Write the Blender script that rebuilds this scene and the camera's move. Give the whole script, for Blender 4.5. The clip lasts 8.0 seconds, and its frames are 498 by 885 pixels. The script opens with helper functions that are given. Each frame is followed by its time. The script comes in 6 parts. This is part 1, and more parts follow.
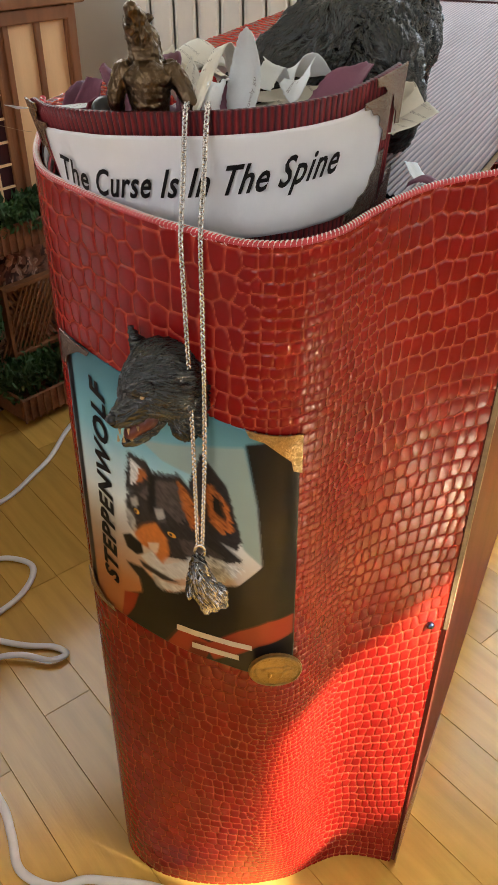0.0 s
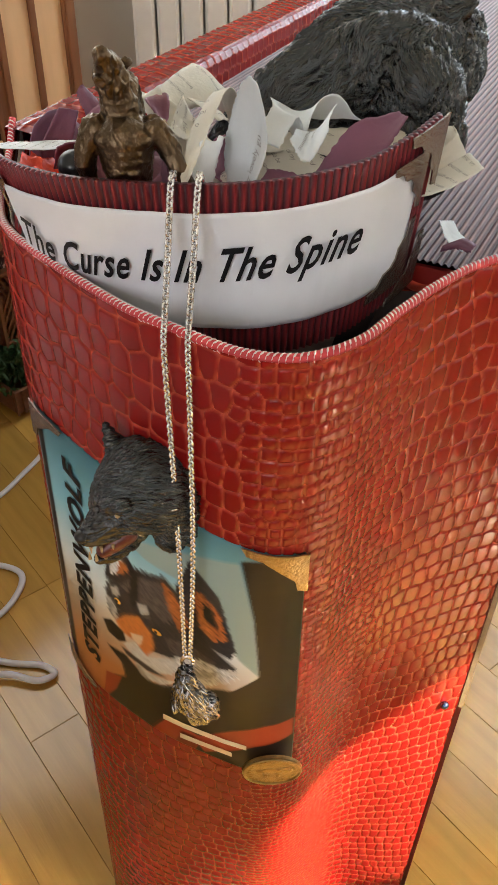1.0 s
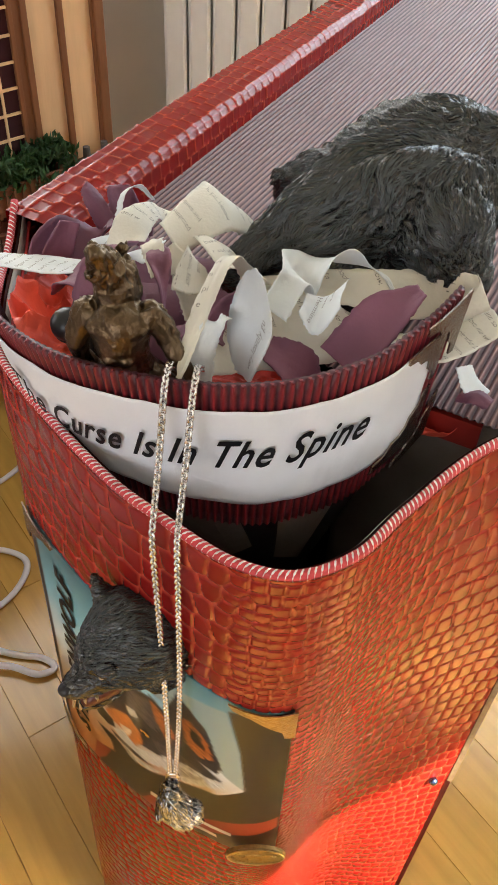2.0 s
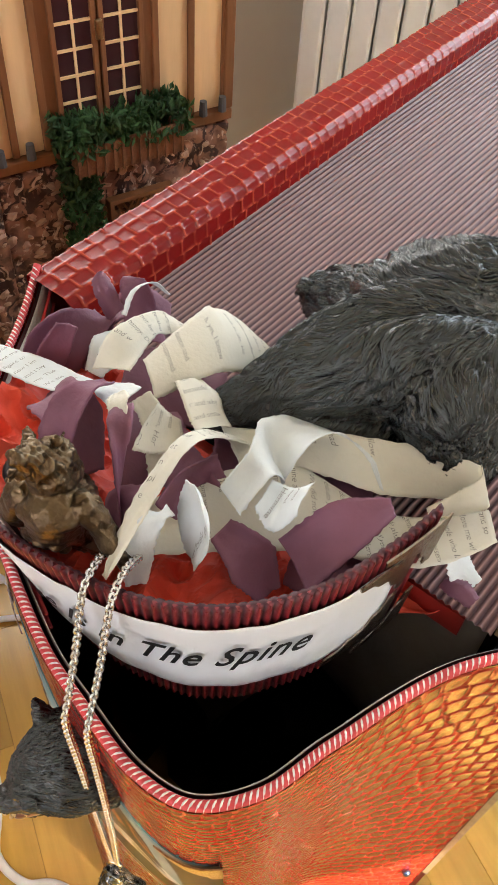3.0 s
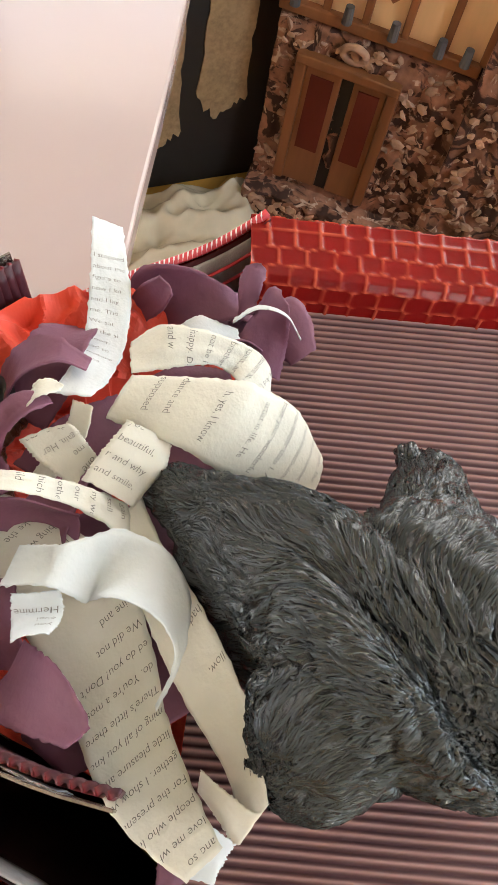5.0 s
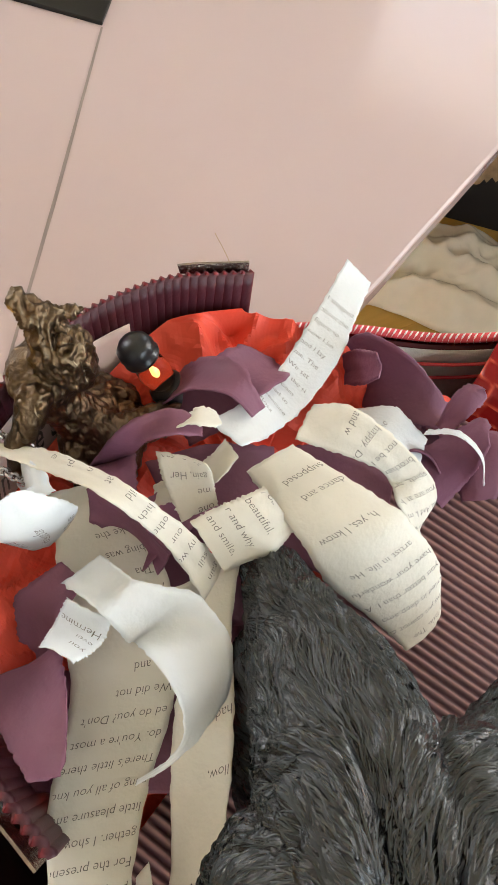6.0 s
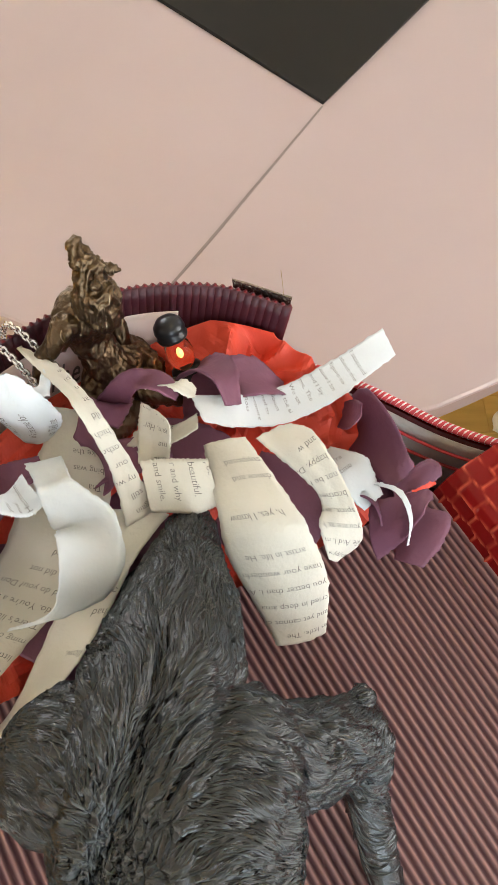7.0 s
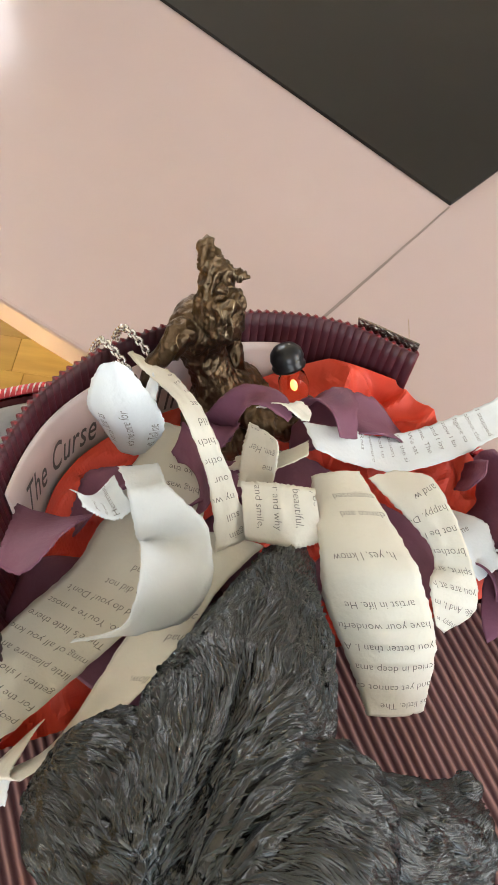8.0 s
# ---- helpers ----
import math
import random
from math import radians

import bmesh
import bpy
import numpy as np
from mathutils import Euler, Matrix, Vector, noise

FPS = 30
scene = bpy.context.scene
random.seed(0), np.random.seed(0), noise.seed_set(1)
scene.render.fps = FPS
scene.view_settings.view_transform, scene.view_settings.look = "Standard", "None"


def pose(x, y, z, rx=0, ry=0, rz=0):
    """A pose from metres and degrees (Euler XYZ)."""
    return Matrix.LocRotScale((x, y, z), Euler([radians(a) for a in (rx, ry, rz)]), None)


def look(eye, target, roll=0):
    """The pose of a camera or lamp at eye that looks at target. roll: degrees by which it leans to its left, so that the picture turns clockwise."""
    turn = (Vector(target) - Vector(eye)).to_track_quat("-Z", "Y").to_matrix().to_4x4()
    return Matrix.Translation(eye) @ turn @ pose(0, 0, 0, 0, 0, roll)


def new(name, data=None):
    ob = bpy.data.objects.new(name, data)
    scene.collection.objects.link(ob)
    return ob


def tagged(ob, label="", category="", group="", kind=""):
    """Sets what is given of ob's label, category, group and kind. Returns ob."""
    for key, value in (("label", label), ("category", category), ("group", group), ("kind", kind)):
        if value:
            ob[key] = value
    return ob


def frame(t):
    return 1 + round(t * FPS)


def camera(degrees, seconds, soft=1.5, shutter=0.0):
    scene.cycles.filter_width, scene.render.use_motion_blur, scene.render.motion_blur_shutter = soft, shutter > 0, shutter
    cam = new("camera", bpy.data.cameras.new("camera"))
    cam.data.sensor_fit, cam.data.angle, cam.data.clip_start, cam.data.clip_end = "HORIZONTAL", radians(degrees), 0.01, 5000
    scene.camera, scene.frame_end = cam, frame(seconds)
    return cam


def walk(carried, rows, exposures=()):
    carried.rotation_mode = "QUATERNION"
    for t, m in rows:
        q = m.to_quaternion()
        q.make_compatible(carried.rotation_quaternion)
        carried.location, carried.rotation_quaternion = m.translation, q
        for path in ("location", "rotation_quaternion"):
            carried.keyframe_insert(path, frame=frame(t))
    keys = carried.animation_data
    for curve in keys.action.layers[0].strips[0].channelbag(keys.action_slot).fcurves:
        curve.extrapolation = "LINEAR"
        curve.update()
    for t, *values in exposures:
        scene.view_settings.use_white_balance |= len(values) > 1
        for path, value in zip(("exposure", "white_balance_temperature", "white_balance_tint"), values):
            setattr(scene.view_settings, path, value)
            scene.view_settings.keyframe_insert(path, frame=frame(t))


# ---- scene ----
cam = camera(34.6, 8.0)
PATH = [
    (0, (0.0, 0.0, 0.918), (0.0, 1.638, -0.229), -0.0),
    (0.5, (0.0, 0.044, 0.928), (-0.006, 1.657, -0.254), 0.3),
    (1, (0.002, 0.101, 0.937), (-0.005, 1.679, -0.292), 0.9),
    (1.5, (-0.005, 0.151, 0.972), (-0.015, 1.684, -0.312), 1.9),
    (1.7, (-0.001, 0.164, 0.984), (-0.019, 1.676, -0.325), 2.4),
    (2.8, (0.033, 0.231, 1.047), (-0.162, 1.582, -0.414), 4.4),
    (3, (0.045, 0.266, 1.056), (-0.221, 1.576, -0.433), 4.7),
    (3.5, (0.061, 0.346, 1.069), (-0.391, 1.51, -0.494), 6.0),
    (4, (0.101, 0.387, 1.07), (-0.519, 1.379, -0.551), 8.7),
    (4.2, (0.112, 0.396, 1.067), (-0.56, 1.307, -0.581), 10.2),
    (5.3, (0.083, 0.45, 1.065), (-0.765, 0.903, -0.689), 19.1),
    (5.5, (0.072, 0.452, 1.067), (-0.783, 0.826, -0.702), 21.1),
    (6, (0.062, 0.453, 1.061), (-0.787, 0.613, -0.742), 23.3),
    (6.5, (0.076, 0.5, 1.081), (-0.775, 0.435, -0.728), 22.5),
    (7, (0.084, 0.527, 1.103), (-0.783, 0.266, -0.68), 20.2),
    (7.5, (0.084, 0.522, 1.07), (-0.792, 0.116, -0.682), 17.7),
    (8, (0.1, 0.532, 1.063), (-0.834, -0.053, -0.606), 14.5),
]
EXPOSURES = [(0, 2.12), (1.5, 2.36), (3, 2.7), (4, 3.05), (5.5, 2.78), (7, 2.72), (8, 2.68)]
walk(cam, [(t, look(eye, target, roll)) for t, eye, target, roll in PATH], EXPOSURES)

# ---- light ----
world = bpy.data.worlds.new("sky")
scene.world = world
world.use_nodes = True
wn = world.node_tree.nodes
sky = wn.new("ShaderNodeTexSky")
sky.sky_type, sky.sun_disc = "NISHITA", False
sky.sun_elevation, sky.sun_rotation = radians(39), radians(117)
wn["Background"].inputs["Strength"].default_value = 0.05
world.node_tree.links.new(sky.outputs[0], wn["Background"].inputs["Color"])
sun = new("sun", bpy.data.lights.new("sun", "SUN"))
sun.data.energy, sun.data.angle, sun.data.color = 5.0, radians(0.6), (1.0, 0.86, 0.66)
sun.matrix_world = look((0, 0, 0), (-0.66, 0.33, -0.60))


def window_light(name, m, w, h, power, color):
    """An area lamp for skylight at a window opening; some of these windows are unseen and added."""
    lamp = new(name, bpy.data.lights.new(name, "AREA"))
    lamp.data.shape, lamp.data.size, lamp.data.size_y = "RECTANGLE", w, h
    lamp.data.energy, lamp.data.color = power, color
    lamp.matrix_world = m
    return lamp


window_light("window_light", look((1.05, 1.97, 1.45), (0.2, 0.5, 0.7)), 1.1, 1.3, 4.4, (0.82, 0.93, 1.0))
window_light("window_light", look((1.77, -0.44, 1.10), (-0.6, 1.0, 0.5)), 0.5, 0.62, 0.35, (1.0, 0.90, 0.75))
# unseen low east window, added to light the model house front
window_light("window_light", look((1.77, 0.575, 1.08), (-0.8, 1.05, 0.4)), 0.70, 0.62, 0.4, (1.0, 0.95, 0.88))
window_light("window_light", look((-0.95, 2.02, 1.47), (-0.4, 0.6, 0.4)), 0.9, 1.3, 3.2, (1.0, 0.95, 0.88))
# unseen west window, added as fill for the left floor and house
window_light("window_light", look((-2.57, 1.2, 1.7), (-0.8, 0.9, 0.3)), 0.8, 1.0, 0.95, (1.0, 0.95, 0.88))
# unseen rear window, added to brighten the book's front and the facade
window_light("window_light", look((-1.1, -2.37, 1.6), (-0.5, 1.0, 0.6)), 1.2, 1.2, 4.4, (0.97, 0.97, 1.0))
scene.view_settings.exposure = 3.0


# ---- materials ----
def mat(name, color, rough=0.5, metal=0.0, vary=0.12, grain=60.0, bump=0.0, bump_scale=300.0, stretch=(1, 1, 1), **more):
    """A surface with two scales of colour variation and fine relief, in object metres."""
    m = bpy.data.materials.new(name)
    m.use_nodes = True
    nt = m.node_tree
    b = nt.nodes["Principled BSDF"]
    b.inputs["Roughness"].default_value, b.inputs["Metallic"].default_value = rough, metal
    for key, value in more.items():
        b.inputs[key.replace("_", " ")].default_value = value
    co = nt.nodes.new("ShaderNodeTexCoord")
    mp = nt.nodes.new("ShaderNodeMapping")
    mp.inputs["Scale"].default_value = stretch
    nt.links.new(co.outputs["Object"], mp.inputs["Vector"])
    fac = []
    for size, det in ((grain * 0.13, 3), (grain, 6)):
        n = nt.nodes.new("ShaderNodeTexNoise")
        n.inputs["Scale"].default_value, n.inputs["Detail"].default_value = size, det
        nt.links.new(mp.outputs[0], n.inputs["Vector"])
        fac.append(n)
    add = nt.nodes.new("ShaderNodeMath")
    add.operation = "ADD"
    nt.links.new(fac[0].outputs[0], add.inputs[0]), nt.links.new(fac[1].outputs[0], add.inputs[1])
    ramp = nt.nodes.new("ShaderNodeMapRange")
    ramp.inputs["From Min"].default_value, ramp.inputs["From Max"].default_value = 0.6, 1.4
    ramp.inputs["To Min"].default_value, ramp.inputs["To Max"].default_value = 1 - vary, 1 + vary
    nt.links.new(add.outputs[0], ramp.inputs[0])
    mul = nt.nodes.new("ShaderNodeMix")
    mul.data_type, mul.blend_type = "RGBA", "MULTIPLY"
    mul.inputs["Factor"].default_value = 1.0
    mul.inputs[6].default_value = (*color, 1)
    nt.links.new(ramp.outputs[0], mul.inputs[7])
    nt.links.new(mul.outputs[2], b.inputs["Base Color"])
    if bump:
        n = nt.nodes.new("ShaderNodeTexNoise")
        n.inputs["Scale"].default_value, n.inputs["Detail"].default_value = bump_scale, 4
        nt.links.new(mp.outputs[0], n.inputs["Vector"])
        bp = nt.nodes.new("ShaderNodeBump")
        bp.inputs["Strength"].default_value, bp.inputs["Distance"].default_value = bump, 0.001
        nt.links.new(n.outputs[0], bp.inputs["Height"])
        nt.links.new(bp.outputs[0], b.inputs["Normal"])
    m["mix"] = mul.name
    return m


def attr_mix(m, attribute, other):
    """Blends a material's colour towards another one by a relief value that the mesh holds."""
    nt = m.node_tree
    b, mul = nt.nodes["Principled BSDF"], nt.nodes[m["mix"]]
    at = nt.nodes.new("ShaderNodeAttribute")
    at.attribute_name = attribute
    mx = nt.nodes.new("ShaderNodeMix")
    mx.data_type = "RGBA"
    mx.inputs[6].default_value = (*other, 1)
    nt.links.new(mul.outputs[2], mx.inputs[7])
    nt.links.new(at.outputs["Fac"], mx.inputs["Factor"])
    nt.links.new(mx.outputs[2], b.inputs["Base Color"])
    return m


# paler groove colour: the sheen along the plate edges is put into the paint
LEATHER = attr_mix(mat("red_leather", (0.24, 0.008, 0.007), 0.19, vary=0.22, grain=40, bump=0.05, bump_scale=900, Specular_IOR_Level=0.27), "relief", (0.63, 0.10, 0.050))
# flute troughs coloured darker than the crests: their shade is in the colour
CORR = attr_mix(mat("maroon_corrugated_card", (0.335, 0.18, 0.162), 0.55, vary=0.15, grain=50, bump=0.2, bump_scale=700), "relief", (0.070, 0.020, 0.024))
# rib shade painted in: colour drops towards dark between the ridges
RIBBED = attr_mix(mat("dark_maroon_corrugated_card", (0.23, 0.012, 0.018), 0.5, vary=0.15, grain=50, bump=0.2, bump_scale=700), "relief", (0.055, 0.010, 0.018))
CARD_DARK = mat("black_card", (0.012, 0.010, 0.010), 0.6, vary=0.3, grain=30, bump=0.2)
CARD_GREY = mat("grey_cardboard", (0.27, 0.225, 0.19), 0.8, vary=0.25, grain=40, bump=0.4)
CARD_TAN = mat("torn_tan_card", (0.34, 0.235, 0.13), 0.85, vary=0.35, grain=120, bump=0.8)
PAPER = mat("cream_book_paper", (0.70, 0.67, 0.59), 0.75, vary=0.07, grain=80, bump=0.25, bump_scale=600)
# the same book paper with bluish window light put into its colour
PAPER_COOL = mat("white_book_paper", (0.70, 0.735, 0.76), 0.65, vary=0.05, grain=80, bump=0.25, bump_scale=600)
INK = mat("black_ink", (0.15, 0.135, 0.125), 0.7, vary=0.3, Specular_IOR_Level=0.2)
TITLE_INK = mat("deep_black_ink", (0.008, 0.008, 0.010), 0.5, vary=0.2, Specular_IOR_Level=0.2)
LABEL = mat("white_label_paper", (0.76, 0.78, 0.84), 0.42, vary=0.04, grain=60, bump=0.15)
PURPLE = mat("plum_petal_card", (0.19, 0.07, 0.115), 0.65, vary=0.16, grain=60, bump=0.3, bump_scale=500)
TISSUE = mat("red_tissue", (0.80, 0.09, 0.05), 0.5, vary=0.2, grain=50, bump=0.4, bump_scale=200)
# near-black second colour paints the shade between strands, by low relief
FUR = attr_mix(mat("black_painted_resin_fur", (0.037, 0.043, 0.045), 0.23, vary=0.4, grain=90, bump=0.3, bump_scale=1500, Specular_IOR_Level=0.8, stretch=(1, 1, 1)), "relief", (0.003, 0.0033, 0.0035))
BRONZE = attr_mix(mat("antique_bronze", (0.42, 0.33, 0.22), 0.3, 1.0, vary=0.35, grain=160, bump=0.4, bump_scale=900), "relief", (0.09, 0.055, 0.03))
SILVER = mat("silver", (0.72, 0.71, 0.70), 0.2, 1.0, vary=0.15, grain=300, bump=0.3, bump_scale=1200)
OLD_SILVER = attr_mix(mat("antique_silver", (0.60, 0.60, 0.60), 0.22, 1.0, vary=0.15, grain=300, bump=0.3, bump_scale=1200), "relief", (0.05, 0.05, 0.05))
PEWTER = mat("antique_silver_corner", (0.30, 0.24, 0.20), 0.25, 1.0, vary=0.4, grain=400, bump=0.8, bump_scale=700)
BRASS = mat("antique_brass_corner", (0.36, 0.27, 0.16), 0.28, 1.0, vary=0.35, grain=400, bump=0.8, bump_scale=700)
COIN = mat("worn_brass_coin", (0.30, 0.21, 0.09), 0.38, 1.0, vary=0.3, grain=300, bump=0.5, bump_scale=900)
BLACK_PLASTIC = mat("black_plastic", (0.012, 0.012, 0.014), 0.3, vary=0.2)
IVORY = mat("ivory_claw", (0.45, 0.30, 0.14), 0.4, vary=0.2)
MOUTH = mat("red_mouth", (0.10, 0.02, 0.012), 0.35, vary=0.3)
TABLE = mat("white_gloss_lacquer", (0.51, 0.405, 0.39), 0.13, vary=0.03, grain=6, bump=0.02, bump_scale=40)
TABLE_SEAM = mat("dark_seam", (0.26, 0.21, 0.19), 0.6)
SLATE = mat("dark_slate_panel", (0.016, 0.014, 0.012), 0.45, vary=0.2, grain=8, Specular_IOR_Level=0.25)
WALL = mat("grey_wall_paint", (0.60, 0.57, 0.52), 0.85, vary=0.05, grain=10, bump=0.15, bump_scale=200)
CEIL = mat("white_ceiling_paint", (0.80, 0.78, 0.74), 0.9, vary=0.03, grain=8)
WHITE_METAL = mat("white_enamel", (0.78, 0.77, 0.74), 0.35, vary=0.04)
CABLE = mat("white_cable", (0.72, 0.72, 0.74), 0.4, vary=0.06)
TIMBER = mat("brown_stained_timber", (0.22, 0.085, 0.032), 0.55, vary=0.35, grain=50, stretch=(1, 1, 0.15), bump=0.3)
PANEL = mat("cream_wood_panel", (0.80, 0.52, 0.28), 0.6, vary=0.16, grain=40, stretch=(1, 1, 0.12), bump=0.2)
STONE = mat("brown_stone_paint", (0.29, 0.14, 0.09), 0.8, vary=0.9, grain=45, bump=1.0, bump_scale=90)
STONE_PALE = mat("pale_stone", (0.42, 0.26, 0.18), 0.7, vary=0.5, grain=60, bump=0.8, bump_scale=150)


def mottled(m, dark, pale, scale):
    """Lays distorted dark and pale blotches over a painted stone colour."""
    nt = m.node_tree
    b, mul = nt.nodes["Principled BSDF"], nt.nodes[m["mix"]]
    co = nt.nodes.new("ShaderNodeTexCoord")
    last = mul.outputs[2]
    for k, (c, lo, hi) in enumerate(((dark, 0.50, 0.56), (pale, 0.59, 0.66))):
        n = nt.nodes.new("ShaderNodeTexNoise")
        n.inputs["Scale"].default_value, n.inputs["Detail"].default_value, n.inputs["Distortion"].default_value = scale * (1 + 0.5 * k), 5, 1.6
        mp = nt.nodes.new("ShaderNodeMapping")
        mp.inputs["Location"].default_value = (3.7 * k, 1.3 * k, 0)
        nt.links.new(co.outputs["Object"], mp.inputs["Vector"]), nt.links.new(mp.outputs[0], n.inputs["Vector"])
        r = nt.nodes.new("ShaderNodeMapRange")
        r.inputs["From Min"].default_value, r.inputs["From Max"].default_value = lo, hi
        nt.links.new(n.outputs[0], r.inputs[0])
        mx = nt.nodes.new("ShaderNodeMix")
        mx.data_type = "RGBA"
        mx.inputs[7].default_value = (*c, 1)
        nt.links.new(r.outputs[0], mx.inputs["Factor"]), nt.links.new(last, mx.inputs[6])
        last = mx.outputs[2]
    nt.links.new(last, b.inputs["Base Color"])
    return m


mottled(STONE, (0.055, 0.022, 0.015), (0.58, 0.42, 0.33), 24)
MOSS = mat("green_foliage", (0.03, 0.085, 0.02), 0.7, vary=0.6, grain=120, bump=0.6)
WICKER = mat("brown_wicker", (0.20, 0.08, 0.035), 0.65, vary=0.4, grain=150, bump=0.8)
COVER_BROWN = mat("red_brown_board", (0.13, 0.025, 0.016), 0.6, vary=0.3, grain=20, stretch=(1, 1, 0.3), bump=0.3, Specular_IOR_Level=0.12)


def wood_floor():
    m = mat("oiled_parquet", (0.52, 0.315, 0.075), 0.16, vary=0.2, grain=26, stretch=(0.25, 3.0, 1), bump=0.12, bump_scale=120)
    nt = m.node_tree
    b, mul = nt.nodes["Principled BSDF"], nt.nodes[m["mix"]]
    info = nt.nodes.new("ShaderNodeObjectInfo")
    rng = nt.nodes.new("ShaderNodeMapRange")
    rng.inputs["To Min"].default_value, rng.inputs["To Max"].default_value = 0.84, 1.14
    nt.links.new(info.outputs["Random"], rng.inputs[0])
    mx = nt.nodes.new("ShaderNodeMix")
    mx.data_type, mx.blend_type = "RGBA", "MULTIPLY"
    mx.inputs["Factor"].default_value = 1.0
    nt.links.new(mul.outputs[2], mx.inputs[6]), nt.links.new(rng.outputs[0], mx.inputs[7])
    nt.links.new(mx.outputs[2], b.inputs["Base Color"])
    return m


WOOD = wood_floor()
JOINT = mat("dark_joint", (0.34, 0.19, 0.055), 0.8)


# ---- mesh helpers ----
def mesh_of(name, verts, faces, smooth=True):
    me = bpy.data.meshes.new(name)
    me.from_pydata([tuple(map(float, v)) for v in verts], [], faces)
    me.polygons.foreach_set("use_smooth", [smooth] * len(me.polygons))
    me.update()
    return me


def linked(name, me, material, parent=None, label=""):
    ob = new(name, me)
    me.materials.append(material)
    if parent is not None:
        ob.parent = parent
    return tagged(ob, label)


def part(name, bm, material, parent=None, label="", smooth=False):
    """Links a bmesh as one mesh object under a thing or a part."""
    me = bpy.data.meshes.new(name)
    bm.to_mesh(me)
    bm.free()
    me.polygons.foreach_set("use_smooth", [smooth] * len(me.polygons))
    return linked(name, me, material, parent, label)


def thing(name, label, category, group="", kind="", at=(0, 0, 0)):
    ob = new(name)
    ob.location = at
    ob.empty_display_size = 0.01
    return tagged(ob, label, category, group, kind)


def under(ob, parent):
    """Puts a part that was built in world metres under a thing that stands elsewhere."""
    ob.parent = parent
    ob.matrix_parent_inverse = Matrix.Translation(-parent.location)
    return ob


def box_bm(lo, hi, bevel=0.0, seg=2, m=None):
    bm = bmesh.new()
    lo, hi = Vector(lo), Vector(hi)
    bmesh.ops.create_cube(bm, size=1, matrix=Matrix.Translation((lo + hi) / 2) @ Matrix.Diagonal((*(hi - lo), 1)))
    if bevel:
        bmesh.ops.bevel(bm, geom=bm.edges[:], offset=bevel, segments=seg, affect="EDGES", profile=0.5)
    if m is not None:
        bm.transform(m)
    return bm


def prism_bm(poly, z0, z1, bevel=0.0):
    """An upright prism over a plan outline."""
    bm = bmesh.new()
    low = [bm.verts.new((x, y, z0)) for x, y in poly]
    top = [bm.verts.new((x, y, z1)) for x, y in poly]
    n = len(poly)
    bm.faces.new(low[::-1]), bm.faces.new(top)
    for i in range(n):
        bm.faces.new((low[i], low[(i + 1) % n], top[(i + 1) % n], top[i]))
    bmesh.ops.recalc_face_normals(bm, faces=bm.faces[:])
    if bevel:
        bmesh.ops.bevel(bm, geom=bm.edges[:], offset=bevel, segments=2, affect="EDGES", profile=0.5)
    return bm


def smooth_line(points, n):
    """n + 1 points on a smooth line through the given ones, at even steps of its length."""
    p = np.array(points, float)
    q = np.vstack([2 * p[0] - p[1], p, 2 * p[-1] - p[-2]])
    out = []
    for i in range(1, len(q) - 2):
        for t in np.linspace(0, 1, 24, endpoint=False):
            a, b, c, d = q[i - 1 : i + 3]
            out.append(0.5 * (2 * b + (c - a) * t + (2 * a - 5 * b + 4 * c - d) * t**2 + (3 * b - a - 3 * c + d) * t**3))
    out.append(p[-1])
    out = np.array(out)
    run = np.r_[0, np.cumsum(np.linalg.norm(np.diff(out, axis=0), axis=1))]
    at = np.linspace(0, run[-1], n + 1)
    return np.stack([np.interp(at, run, out[:, k]) for k in range(out.shape[1])], 1)


def tube_mesh(name, path, radii, sides=10, flat=1.0, cap=True):
    """A tube along a path; flat < 1 squeezes it upright."""
    path = np.array(path, float)
    radii = np.broadcast_to(radii, len(path))
    tang = np.gradient(path, axis=0)
    tang /= np.linalg.norm(tang, axis=1)[:, None] + 1e-12
    side = np.cross(tang, (0, 0, 1))
    bad = np.linalg.norm(side, axis=1) < 0.2
    side[bad] = np.cross(tang[bad], (0, 1, 0))
    side /= np.linalg.norm(side, axis=1)[:, None]
    up = np.cross(side, tang)
    a = np.arange(sides) * 2 * np.pi / sides
    ring = path[:, None] + radii[:, None, None] * (np.cos(a)[None, :, None] * side[:, None] + flat * np.sin(a)[None, :, None] * up[:, None])
    v = ring.reshape(-1, 3)
    f = [(i * sides + j, i * sides + (j + 1) % sides, (i + 1) * sides + (j + 1) % sides, (i + 1) * sides + j) for i in range(len(path) - 1) for j in range(sides)]
    if cap:
        f += [tuple(range(sides))[::-1], tuple(range(len(v) - sides, len(v)))]
    return mesh_of(name, v, f)


